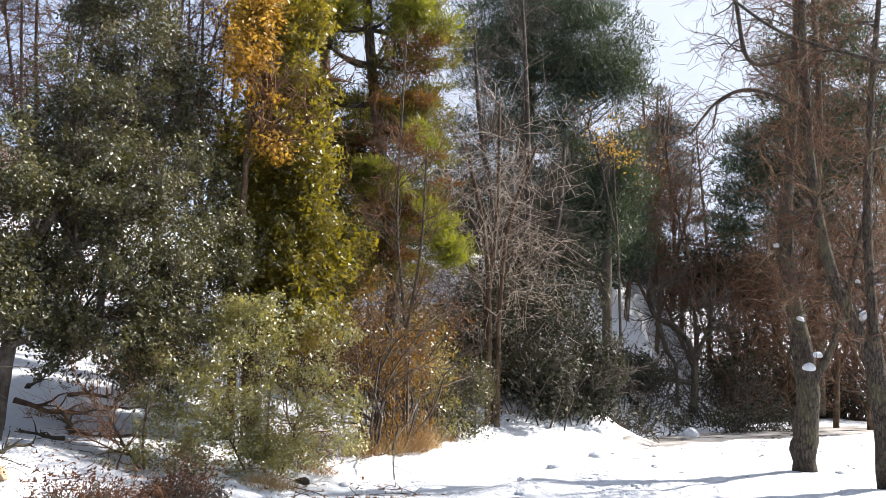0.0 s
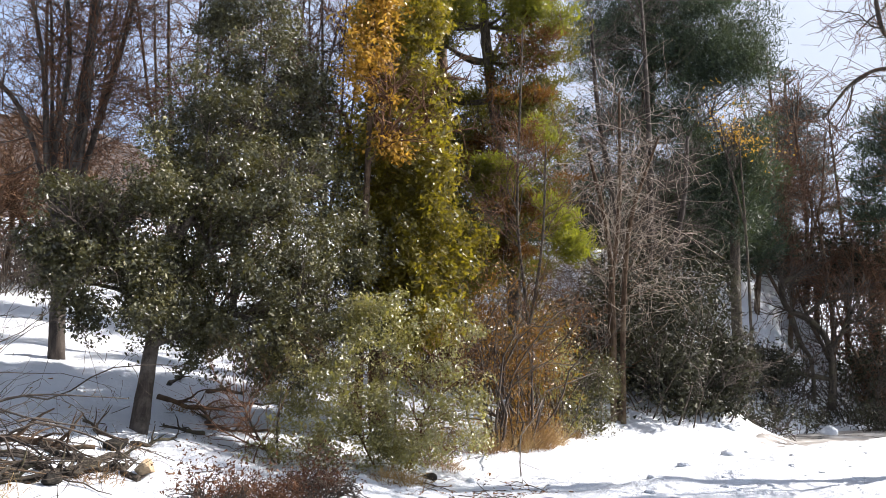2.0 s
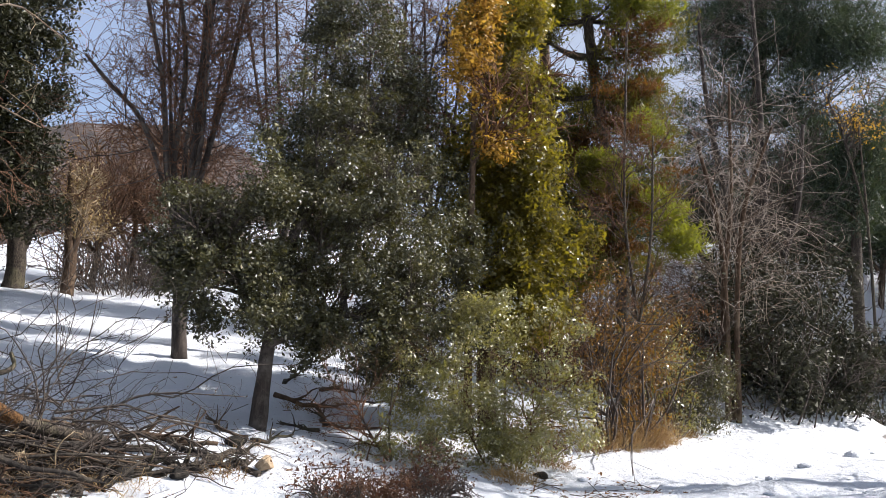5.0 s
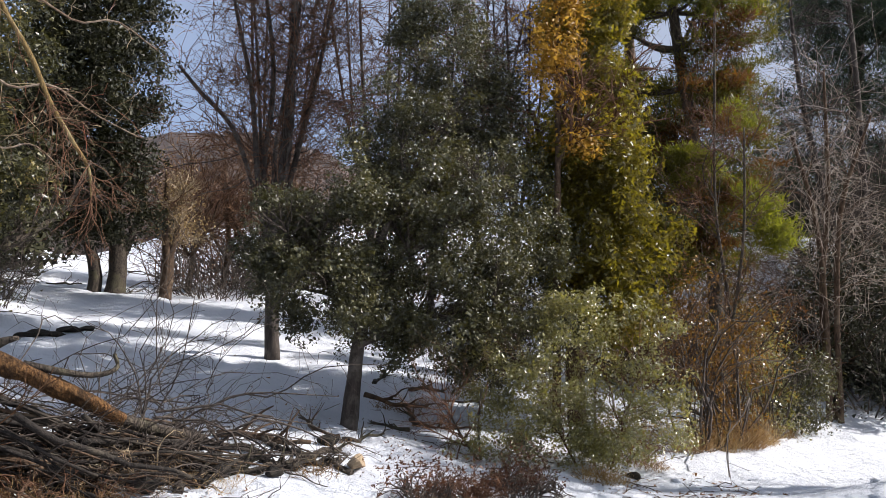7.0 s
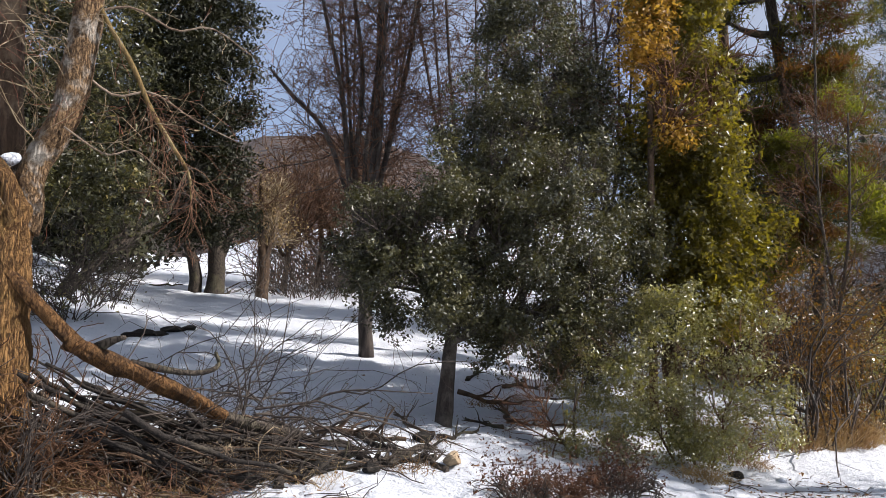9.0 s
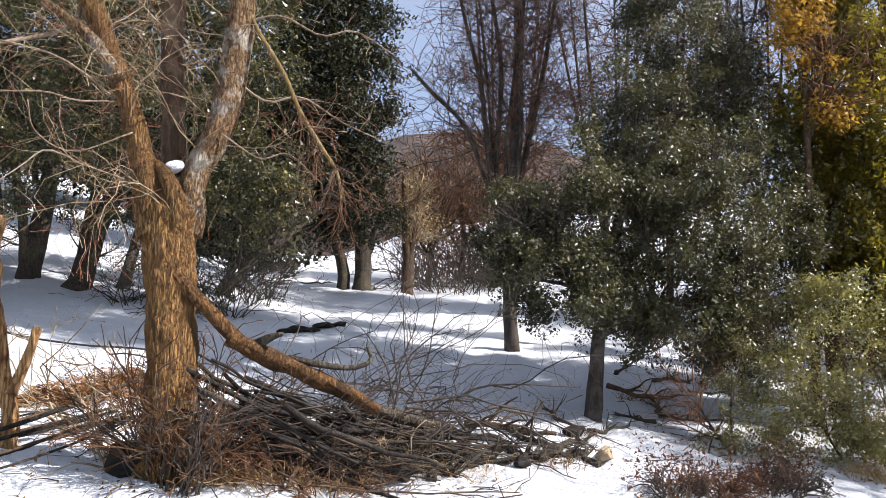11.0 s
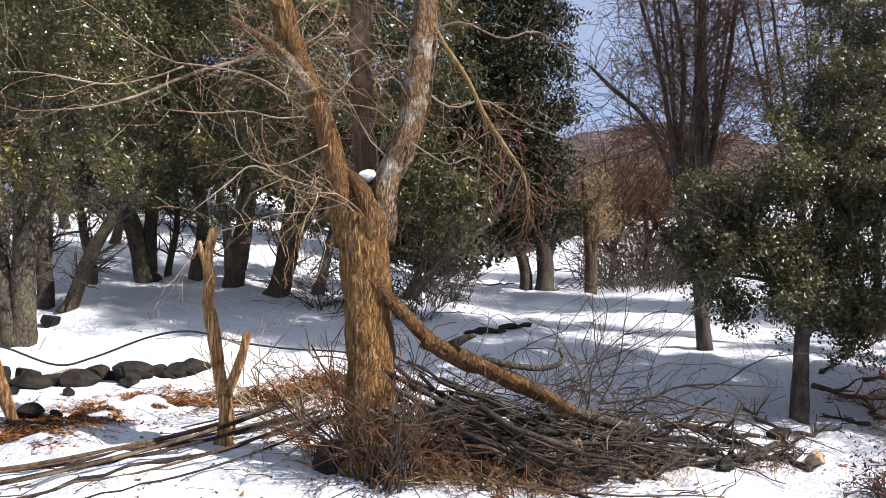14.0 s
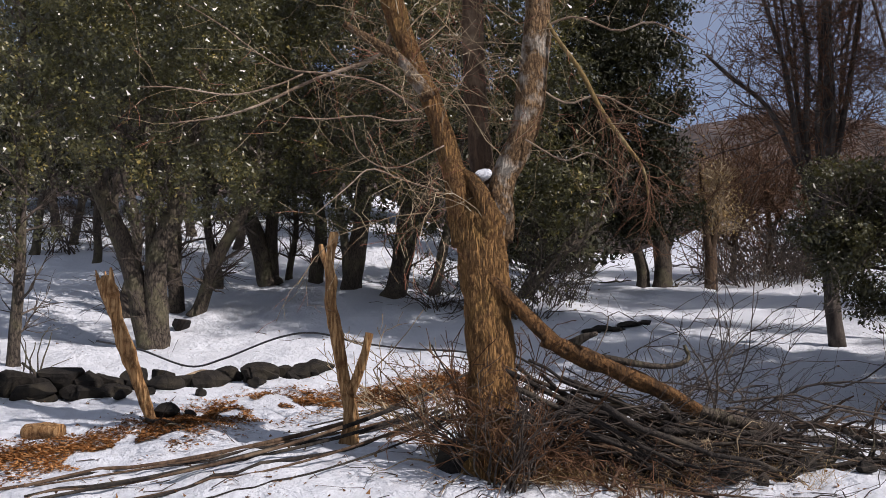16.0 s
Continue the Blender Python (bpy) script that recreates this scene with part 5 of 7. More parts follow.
for i, (xy, h) in enumerate([((12.92, 37.12), 6.5), ((13.67, 34.65), 7.5), ((14.04, 32.55), 8.0), ((14.59, 31.15), 8.5), ((11.22, 35.05), 6.5), ((14.68, 29.05), 9.0), ((8.6, 36.2), 7.0), ((7.3, 35.6), 6.5), ((9.9, 35.8), 7.5)]):
    x, y = xy
    z = float(slope_z(x, y))
    bare_tree("russet_tree", xy, "leafless russet tree with tangled twigs beyond a road", "tree",
              [[(x, y, z - 0.1, 0.11), (x + 0.2, y, z + h * 0.4, 0.08), (x - 0.1, y, z + h, 0.03)], [(x, y, z + h * 0.15, 0.07), (x + 0.9, y, z + h * 0.5, 0.05), (x + 1.2, y, z + h * 0.85, 0.02)], [(x, y, z + h * 0.2, 0.07), (x - 0.9, y, z + h * 0.5, 0.05), (x - 1.3, y, z + h * 0.8, 0.02)]],
              430 + i, BARK_BROWN, TWIG_BROWN, [(46, 2.0, 0.8, 0.0, 0.2, 0.025), (380, 1.4, 0.8, -0.01, 0.22, 0.013), (640, 0.8, 0.7, 0.0, 0.25, 0.009)], 0.008)

# amber-leaved small tree beside the dark pine
leafy_tree("dry_leaved_tree", (5.5, 28.37), "small tree with sparse orange dry leaves", "tree",
           [(5.22, 26.49, 1.63, 0.044), (5.25, 26.49, 5.13, 0.038), (5.19, 26.5, 8.78, 0.026)], [[(5.23, 26.49, 6.16, 0.031), (4.77, 26.58, 8.62, 0.035), (4.3, 26.66, 10.08, 0.018)]],
           [(5.2, 26.49, 9.14, 0.74, 0.62), (4.63, 26.6, 9.62, 0.43, 0.46), (5.59, 26.41, 8.49, 0.6, 0.6), (4.77, 26.57, 8.8, 0.42, 0.35)],
           15, LEAF_AMBER, 300, 7, 0.085, 0.18, BARK_DARK, TWIG_DARK, 0.1, 0.0, 160)

# ---- bare trees beside the road, with snow in their forks ----
bare_tree("roadside_tree", (5.78, 14.65), "gnarled leafless roadside tree with snow in its forks", "tree",
          [[(5.76, 14.61, 0.27, 0.209), (5.76, 14.6, 0.5, 0.179), (5.75, 14.61, 0.66, 0.214), (5.81, 14.58, 0.86, 0.184), (5.81, 14.59, 1.1, 0.213), (5.85, 14.57, 1.33, 0.179), (5.88, 14.56, 1.62, 0.185), (5.83, 14.58, 2.25, 0.165), (5.72, 14.62, 3.17, 0.140), (5.69, 14.63, 4.31, 0.120), (5.86, 14.57, 5.84, 0.09), (6.03, 14.49, 7.61, 0.065), (6.06, 14.48, 9.78, 0.023)],
           [(5.87, 14.56, 1.62, 0.111), (6.17, 14.32, 2.24, 0.062), (6.4, 14.09, 3.12, 0.047), (6.7, 13.96, 4.36, 0.032), (6.97, 13.71, 5.96, 0.016)],
           [(5.75, 14.61, 2.99, 0.069), (6.14, 14.57, 4.3, 0.059), (6.37, 14.59, 6.24, 0.056), (6.39, 14.58, 8.06, 0.040), (6.41, 14.57, 9.94, 0.024)]],
          51, BARK_DARK, TWIG_AMBER, [(140, 1.7, 1.05, -0.02, 0.22, 0.016), (900, 1.0, 0.85, -0.02, 0.26, 0.007), (1000, 0.5, 0.75, 0.0, 0.28, 0.004)], 0.0035)
bare_tree("roadside_tree", (5.89, 11.92), "leafless roadside tree with russet twigs and snow", "tree",
          [[(5.96, 12.22, 0.21, 0.180), (5.92, 12.24, 1.54, 0.151), (5.75, 12.33, 2.3, 0.091), (5.47, 12.45, 3.18, 0.082), (5.35, 12.62, 4.52, 0.070), (5.38, 12.73, 6.09, 0.063), (5.45, 12.82, 8.01, 0.046)],
           [(5.92, 12.24, 1.54, 0.110), (5.89, 12.26, 2.61, 0.068), (5.91, 12.25, 3.87, 0.060), (6.04, 12.19, 5.48, 0.047), (6.29, 12.06, 7.54, 0.030)],
           [(6.21, 10.86, 5.58, 0.031), (5.41, 11.4, 6.05, 0.027), (4.73, 11.94, 6.59, 0.023), (4.19, 12.37, 7.3, 0.019)],
           [(5.36, 12.86, 5.78, 0.039), (4.75, 13.21, 6.17, 0.030), (4.3, 13.47, 6.07, 0.024), (3.9, 13.71, 5.59, 0.015)],
           [(5.39, 12.84, 6.57, 0.039), (4.8, 13.3, 6.65, 0.035), (4.65, 13.36, 7.52, 0.031), (4.58, 13.38, 8.67, 0.021)]],
          52, BARK_DARK, TWIG_BROWN, [(130, 1.5, 1.05, -0.02, 0.22, 0.014), (850, 0.9, 0.85, -0.02, 0.26, 0.006), (1000, 0.45, 0.75, 0.0, 0.28, 0.004)], 0.0035)

# ---- tall bare trees behind the holm oak ----
TALL = [(-9.17, 15.24), (-11.95, 19.85), (-9.71, 21.16), (-8.97, 23.25)]
x, y = TALL[0]
bare_tree("tall_bare_tree", TALL[0], "tall leafless tree with many upright stems in snow", "tree",
          [[(-9.12, 15.15, 2.08, 0.153), (-9.14, 15.14, 3.13, 0.136), (-9.15, 15.13, 4.45, 0.104), (-9.05, 15.19, 5.8, 0.079), (-8.92, 15.27, 7.54, 0.062), (-8.84, 15.31, 9.94, 0.042), (-8.86, 15.3, 12.43, 0.023)],
           [(-9.16, 15.13, 4.12, 0.071), (-9.41, 14.98, 5.44, 0.059), (-9.52, 14.8, 7.44, 0.047), (-9.8, 14.5, 9.34, 0.035), (-9.95, 14.28, 11.4, 0.022)],
           [(-9.15, 15.13, 4.45, 0.065), (-9.42, 15.18, 5.82, 0.054), (-9.35, 15.33, 7.96, 0.048), (-9.61, 15.28, 10.15, 0.036), (-9.72, 15.2, 12.14, 0.023)],
           [(-9.45, 14.95, 5.32, 0.039), (-9.8, 14.62, 6.61, 0.046), (-10.28, 14.16, 7.31, 0.040), (-10.57, 13.84, 7.78, 0.027)],
           [(-9.14, 15.14, 4.3, 0.05), (-9.25, 15.3, 6.2, 0.045), (-9.1, 15.6, 8.6, 0.036), (-9.3, 15.9, 11.2, 0.022)],
           [(-9.1, 15.16, 4.5, 0.05), (-8.85, 15.2, 6.4, 0.044), (-8.7, 15.1, 8.6, 0.036), (-8.45, 15.2, 11.4, 0.022)],
           [(-9.15, 15.13, 4.2, 0.048), (-9.6, 15.4, 6.0, 0.04), (-9.95, 15.7, 8.2, 0.033), (-10.3, 15.9, 10.6, 0.02)],
           [(-9.11, 15.16, 4.67, 0.059), (-8.79, 15.65, 6.83, 0.054), (-8.49, 16.03, 9.1, 0.042), (-8.26, 16.35, 11.65, 0.023)]],
          53, BARK_GREY, TWIG_BROWN, [(110, 2.3, 1.05, 0.0, 0.3, 0.016), (1400, 1.5, 0.95, 0.0, 0.3, 0.009), (1900, 0.7, 0.9, 0.0, 0.3, 0.006)], 0.005)
for i, (xy, lean) in enumerate(zip(TALL[1:] + [(-8.27, 25.14), (-6.87, 25.09)], (0.3, -0.4, 0.6, 0.4, -0.2))):
    x, y = xy
    z = float(slope_z(x, y))
    h = 9.5 + 1.2 * math.sin(i * 2.1)
    bare_tree("tall_bare_tree", xy, "tall leafless grey brown tree on the snowy slope", "tree",
              [[(x, y, z, 0.11), (x + lean * 0.3, y, z + h * 0.35, 0.07), (x + lean, y, z + h * 0.7, 0.045), (x + lean * 1.4, y, z + h * 1.05, 0.025)],
               [(x + lean * 0.2, y, z + h * 0.25, 0.05), (x + lean * 0.2 + 0.7, y - 0.2, z + h * 0.5, 0.04), (x + 1.3 + lean, y, z + h * 0.95, 0.03)],
               [(x + lean * 0.25, y, z + h * 0.3, 0.05), (x + lean * 0.2 - 0.8, y + 0.2, z + h * 0.55, 0.037), (x - 1.2 + lean, y, z + h * 0.98, 0.03)],
               [(x + lean * 0.2, y, z + h * 0.2, 0.045), (x + lean * 0.4 - 0.3, y - 0.3, z + h * 0.5, 0.036), (x - 0.4 + lean, y - 0.4, z + h * 1.02, 0.022)],
               [(x + lean * 0.2, y, z + h * 0.22, 0.045), (x + lean * 0.4 + 0.35, y + 0.3, z + h * 0.5, 0.034), (x + 0.6 + lean, y + 0.5, z + h * 1.0, 0.02)]],
              90 + i, BARK_GREY, TWIG_BROWN, [(80, 2.3, 1.05, 0.0, 0.3, 0.017), (600, 1.4, 0.95, 0.0, 0.3, 0.010), (750, 0.8, 0.9, 0.0, 0.3, 0.008)], 0.007)

# ---- far evergreens and the pale-trunked tree at the field's edge ----
leafy_tree("field_oak", (-18.26, 21.41), "big dark evergreen oak at the edge of a snowy field", "oak tree",
           [(-18.51, 21.7, 4.27, 0.308), (-18.45, 21.74, 5.17, 0.272), (-18.57, 21.64, 6.82, 0.220), (-19.04, 21.24, 10.21, 0.151), (-19.35, 20.96, 15.12, 0.080)],
           [[(-18.94, 21.33, 4.29, 0.217), (-18.95, 21.31, 5.19, 0.182), (-19.39, 20.93, 6.86, 0.128), (-20.13, 20.22, 9.32, 0.075)], [(-18.45, 21.75, 5.35, 0.182), (-18.02, 22.09, 6.78, 0.110), (-17.83, 22.25, 8.62, 0.056)]],
           [(-17.60, 20.58, 6.25, 0.77, 0.61), (-18.25, 20.01, 6.35, 0.85, 0.68), (-18.75, 19.55, 7.51, 1.62, 1.30), (-17.45, 20.71, 8.01, 1.19, 0.96), (-17.82, 20.39, 9.64, 1.45, 1.16), (-19.12, 19.20, 9.31, 1.71, 1.36), (-17.39, 20.75, 11.46, 1.06, 0.85), (-18.59, 19.70, 11.50, 1.88, 1.50), (-17.51, 20.66, 13.15, 1.19, 0.96), (-18.84, 19.47, 13.94, 2.05, 1.64), (-17.61, 20.57, 15.63, 1.71, 1.36), (-18.82, 19.49, 16.44, 2.05, 1.64), (-17.07, 21.02, 6.58, 0.60, 0.48), (-17.15, 20.95, 9.62, 0.68, 0.55)],
           16, LEAF_OAK_DIM, 9000, 13, 0.13, 0.15, BARK_DARK, TWIG_DARK, 0.1, -0.5, 400, 0.5, "", 0.2, True)
leafy_tree("tan_tree", (-17.32, 22.54), "small tree with tan withered leaves and a pale trunk", "tree",
           [(-17.59, 22.89, 4.24, 0.201), (-17.55, 22.92, 5.34, 0.184), (-17.63, 22.86, 6.44, 0.111), (-17.64, 22.85, 8.3, 0.075)],
           [[(-17.55, 22.92, 5.34, 0.129), (-17.34, 23.07, 6.43, 0.092), (-17.22, 23.16, 7.9, 0.056)]],
           [(-17.32, 22.64, 6.92, 1.01, 0.92), (-17.35, 22.62, 8.03, 0.83, 0.92), (-16.91, 22.94, 6.53, 0.73, 0.55)],
           17, LEAF_TAN, 330, 8, 0.08, 0.2, BARK_BROWN, TWIG_PALE, 0.1, 0.0, 700)
shrub("thicket", (-17.39, 25.31), "tangled dark thicket with snow at the field's edge", "thicket", 2.4, 2.4, 18, TWIG_DARK, 70, None, 0, 0.1, 10, 0.012, 0.7, -0.05, split=True)
shrub("thicket", (-17.45, 27.84), "dark evergreen thicket at the field's edge", "thicket", 1.6, 2.4, 19, TWIG_DARK, 60, LEAF_SHADE, 200, 0.15, 10, 0.012, 0.6, -0.04, None, 0.25, split=True)

# ---- oak grove on the slope ----
def grove_oak(xy, stems, lobes, seed, n, size, label):
    x, y = xy
    z = float(slope_z(x, y)) - 0.1
    rng = np.random.default_rng(seed)
    lines = []
    for (lean, dz, r) in stems:
        dx, dy = lean * 0.5, lean * 0.87
        mx, my = rng.normal() * 0.12, rng.normal() * 0.12
        lines.append([(x, y, z, r * 1.35), (x + dx * 0.12, y + dy * 0.12, z + dz * 0.12, r), (x + dx * 0.5 + mx, y + dy * 0.5 + my, z + dz * 0.5, r * 0.85), (x + dx, y + dy, z + dz, r * 0.65), (x + dx * 1.25 - mx, y + dy * 1.25, z + dz * 1.6, r * 0.3)])
    # the extra top lobe is added only to shade the snow slope
    leafy_tree("grove_oak", xy, label, "oak tree", lines[0], lines[1:], lobes + [(x, y, max(l[2] for l in lobes) + 2.2, 2.4, 1.5)], seed, LEAF_OAK, int(n * 0.88), 13, size * 1.06, size * 1.3, BARK_DARK, TWIG_DARK, 0.25, -0.35, 260, 0.55, "oaks of the grove", 0.5, True)


grove_oak((-15.92, 5.08), [(0.6, 3.3, 0.22), (-1.15, 3.3, 0.2), (-0.2, 3.6, 0.12)],
          [(-15.49, 3.34, 5.73, 1.18, 0.95), (-15.03, 4.98, 5.37, 0.89, 0.71), (-14.62, 6.03, 5.12, 0.69, 0.55), (-15.31, 4.06, 6.99, 1.38, 1.10), (-15.61, 2.78, 7.01, 1.28, 1.02), (-14.70, 5.83, 6.54, 1.18, 0.95), (-14.99, 5.09, 7.92, 1.38, 1.10), (-15.48, 3.39, 8.71, 1.58, 1.26), (-14.72, 5.79, 9.27, 1.48, 1.18), (-15.19, 4.47, 4.95, 0.59, 0.47), (-14.89, 5.35, 4.50, 0.34, 0.28)], 101, 6500, 0.062, "old evergreen oak with forked mossy trunk on a snowy slope")
grove_oak((-15.39, 2.77), [(-0.1, 4.0, 0.095)],
          [(-14.84, 2.53, 3.87, 0.65, 0.52), (-14.94, 1.91, 4.35, 1.03, 0.82), (-14.85, 2.49, 4.83, 0.75, 0.60), (-14.93, 2.00, 5.57, 1.12, 0.90)], 106, 1700, 0.062, "slim evergreen oak beside a stony ditch")
grove_oak((-18.80, 5.49), [(-0.25, 3.6, 0.13)],
          [(-18.17, 4.60, 5.87, 0.70, 0.56), (-18.00, 5.19, 6.37, 0.82, 0.65), (-18.18, 4.56, 7.02, 0.93, 0.75)], 102, 900, 0.080, "dark evergreen oak with a straight stem in a grove")
grove_oak((-18.95, 6.54), [(0.15, 3.4, 0.17), (-0.4, 3.8, 0.10)],
          [(-18.12, 6.43, 5.25, 0.60, 0.48), (-18.31, 5.89, 5.70, 0.72, 0.58), (-18.01, 6.72, 6.23, 0.84, 0.67)], 107, 900, 0.080, "dark evergreen oak with a straight stem in a grove")
grove_oak((-18.23, 6.70), [(1.1, 2.6, 0.15)],
          [(-17.65, 7.59, 5.41, 0.60, 0.48), (-17.40, 8.12, 5.79, 0.72, 0.58), (-17.65, 7.58, 6.52, 0.96, 0.77)], 103, 1000, 0.080, "leaning dark evergreen oak in a grove")
grove_oak((-20.72, 9.59), [(-1.0, 2.8, 0.25), (0.05, 3.2, 0.18)],
          [(-20.04, 8.37, 5.77, 0.68, 0.54), (-19.71, 9.09, 6.20, 0.81, 0.65), (-19.35, 9.81, 6.50, 0.95, 0.76), (-19.60, 9.32, 7.76, 1.36, 1.09), (-19.78, 8.93, 9.32, 1.77, 1.41), (-19.73, 9.04, 11.08, 1.90, 1.52)], 104, 2600, 0.085, "thick dark evergreen oak leaning back on a slope")
grove_oak((-20.84, 10.15), [(0.0, 3.0, 0.085)],
          [(-19.92, 9.80, 5.75, 0.56, 0.44), (-19.98, 9.67, 6.46, 0.69, 0.56)], 108, 300, 0.085, "thin straight evergreen oak in a grove")
grove_oak((-19.87, 10.40), [(-0.1, 3.0, 0.18)],
          [(-17.84, 9.45, 5.51, 0.69, 0.56), (-17.90, 9.34, 6.42, 0.88, 0.71), (-17.66, 9.79, 7.49, 1.14, 0.91)], 109, 1500, 0.078, "dark evergreen oak with a straight stem in a grove")
grove_oak((-18.73, 10.70), [(0.4, 3.0, 0.24), (-0.5, 3.3, 0.12)],
          [(-16.12, 9.45, 4.98, 0.70, 0.56), (-15.87, 9.85, 5.71, 0.82, 0.65), (-16.11, 9.45, 6.44, 1.05, 0.84), (-15.79, 9.97, 7.43, 1.17, 0.93), (-16.17, 9.36, 8.56, 1.29, 1.03), (-15.78, 9.98, 9.60, 1.52, 1.22)], 110, 4200, 0.068, "evergreen oak with sunlit leaves behind a dead trunk")
grove_oak((-17.73, 11.26), [(0.9, 2.8, 0.26), (0.45, 3.0, 0.14)],
          [(-16.37, 10.91, 5.03, 0.62, 0.49), (-16.07, 11.32, 5.66, 0.86, 0.69), (-16.21, 11.13, 6.83, 1.11, 0.89), (-15.97, 11.46, 8.27, 1.35, 1.08), (-16.11, 11.27, 9.75, 1.48, 1.18), (-16.25, 11.08, 11.41, 1.72, 1.38)], 111, 3400, 0.072, "evergreen oak with two leaning stems on a slope")
grove_oak((-17.49, 12.22), [(0.6, 2.6, 0.14)],
          [(-16.26, 11.91, 4.84, 0.51, 0.40), (-16.02, 12.23, 5.36, 0.63, 0.51)], 112, 500, 0.075, "slender leaning evergreen oak among the grove")
grove_oak((-16.59, 14.19), [(1.7, 2.4, 0.12), (2.3, 2.2, 0.10), (0.6, 2.6, 0.08)],
          [(-16.22, 14.27, 5.19, 0.68, 0.54), (-15.57, 14.97, 5.33, 0.68, 0.54), (-16.41, 14.06, 6.16, 0.95, 0.76), (-15.76, 14.77, 6.45, 1.09, 0.87), (-16.13, 14.37, 7.73, 1.22, 0.98), (-16.41, 14.05, 9.32, 1.36, 1.09), (-15.75, 14.78, 9.05, 1.22, 0.98), (-16.23, 14.26, 11.11, 1.77, 1.41), (-16.58, 13.86, 5.05, 0.54, 0.43), (-15.08, 15.45, 4.90, 0.48, 0.38)], 113, 3600, 0.095, "dark evergreen oak with slender leaning stems")

for i, c in enumerate([(-24.66, 22.09, 6.32, 2.3, 2.2), (-39.92, 5.23, 11.34, 3.92, 3.92), (-41.33, 8.76, 11.65, 3.57, 3.29), (-38.6, 11.36, 11.67, 3.41, 3.41), (-35.65, 13.76, 11.11, 3.23, 2.99), (-34.43, 16.56, 10.98, 2.98, 2.73), (-31.33, 18.1, 10.77, 2.83, 2.83), (-29.83, 20.44, 10.53, 2.59, 2.59), (-27.86, 23.03, 10.22, 2.58, 2.58), (-40.89, 10.58, 17.65, 5.71, 3.71), (-36.47, 16.93, 17.59, 5.47, 3.55), (-31.14, 22.06, 16.96, 4.68, 3.38)]):
    x, y, z, rh, rv = c
    z += 1.4
    g = float(slope_z(x, y))
    leafy_tree("back_oak", (x, y), "shaded evergreen oak at the back of a grove", "oak tree",
               [(x, y, g - 0.1, 0.17), (x + 1.1 * math.sin(i * 2.4), y, (g + z) / 2, 0.13), (x + 1.6 * math.sin(i * 2.4 + 0.5), y, z + rv * 0.4, 0.05)], [[(x, y, g + 0.8, 0.12), (x - rh * 0.3, y, z, 0.08), (x - rh * 0.6, y, z + rv * 0.4, 0.03)]],
               [(x, y, z, rh, rv), (x + rh * 0.4, y, z - rv * 0.3, rh * 0.7, rv * 0.6)], 330 + i, LEAF_OAK_DIM, 900, 11, 0.28, 0.33, BARK_DARK, TWIG_DARK, 0.1, -0.5, 120, 0.6, "oaks of the grove", 0.5, True)
for i, xy in enumerate([(-20.48, 27.32), (-19.03, 29.36), (-16.72, 29.47), (-13.88, 29.25), (-11.06, 27.64), (-21.07, 30.16)]):
    shrub("russet_thicket", xy, "leafless russet thicket on a snowy slope", "thicket", 2.2, 4.6 + 0.8 * math.sin(i * 2.0), 350 + i, TWIG_BROWN, 30, LEAF_TAN, 30, 0.08, 7, 0.009, 0.5, -0.02, None, 0.4)

for i, (xy, lean, r) in enumerate([((-30.10, 7.14), 0.3, 0.14), ((-34.20, 7.53), -0.4, 0.16), ((-28.58, 5.67), 0.5, 0.13), ((-31.74, 8.83), 0.2, 0.15), ((-29.76, 10.91), -0.5, 0.16), ((-27.64, 8.35), 0.4, 0.11), ((-26.62, 11.22), 0.8, 0.14), ((-21.12, 8.35), 0.0, 0.12), ((-24.64, 8.37), -0.3, 0.12), ((-25.65, 6.67), 0.4, 0.12)]):
    x, y = xy
    z = float(slope_z(x, y)) + 4.4
    grove_oak(xy, [(lean, 3.6, r)], [(x + lean, y, z + 0.9, 1.6, 1.1), (x + lean * 0.6, y + 0.5, z - 0.3, 1.3, 0.7)], 120 + i, 420, 0.12, "slender dark evergreen oak deep in the grove")

for i, (xy, r, h) in enumerate([((-14.17, 12.44), 0.7, 1.9), ((-14.82, 12.37), 0.6, 1.6), ((-15.59, 14.33), 0.8, 2.2), ((-15.74, 12.50), 0.6, 1.4), ((-16.93, 16.08), 0.8, 2.0), ((-16.04, 11.35), 0.7, 1.5), ((-28.58, 5.67), 1.2, 2.0), ((-28.39, 7.06), 1.2, 2.2)]):
    shrub("grove_sapling", xy, "dark leaning oak saplings under a grove", "sapling", r, h, 650 + i, TWIG_DARK, 22, LEAF_OAK, 60, 0.07, 10, 0.006, 0.8, -0.03, None, 0.2, split=True)

for i, (xy, h) in enumerate([((-18.93, 25.89), 5.0), ((-18.73, 27.67), 5.5), ((-17.02, 27.31), 5.0)]):
    x, y = xy
    z = float(slope_z(x, y))
    bare_tree("russet_tree", xy, "leafless russet tree at the far edge of the field", "tree",
              [[(x, y, z, 0.12), (x + 0.2, y, z + h * 0.4, 0.08), (x - 0.1, y, z + h, 0.03)], [(x, y, z + h * 0.2, 0.07), (x + 0.9, y, z + h * 0.5, 0.05), (x + 1.5, y, z + h * 0.8, 0.02)], [(x, y, z + h * 0.25, 0.07), (x - 0.9, y, z + h * 0.5, 0.05), (x - 1.6, y, z + h * 0.75, 0.02)]],
              670 + i, BARK_BROWN, TWIG_AMBER, [(46, 2.4, 0.8, 0.0, 0.2, 0.028), (300, 1.7, 0.8, 0.0, 0.24, 0.015), (420, 0.9, 0.7, 0.0, 0.25, 0.011)], 0.010)

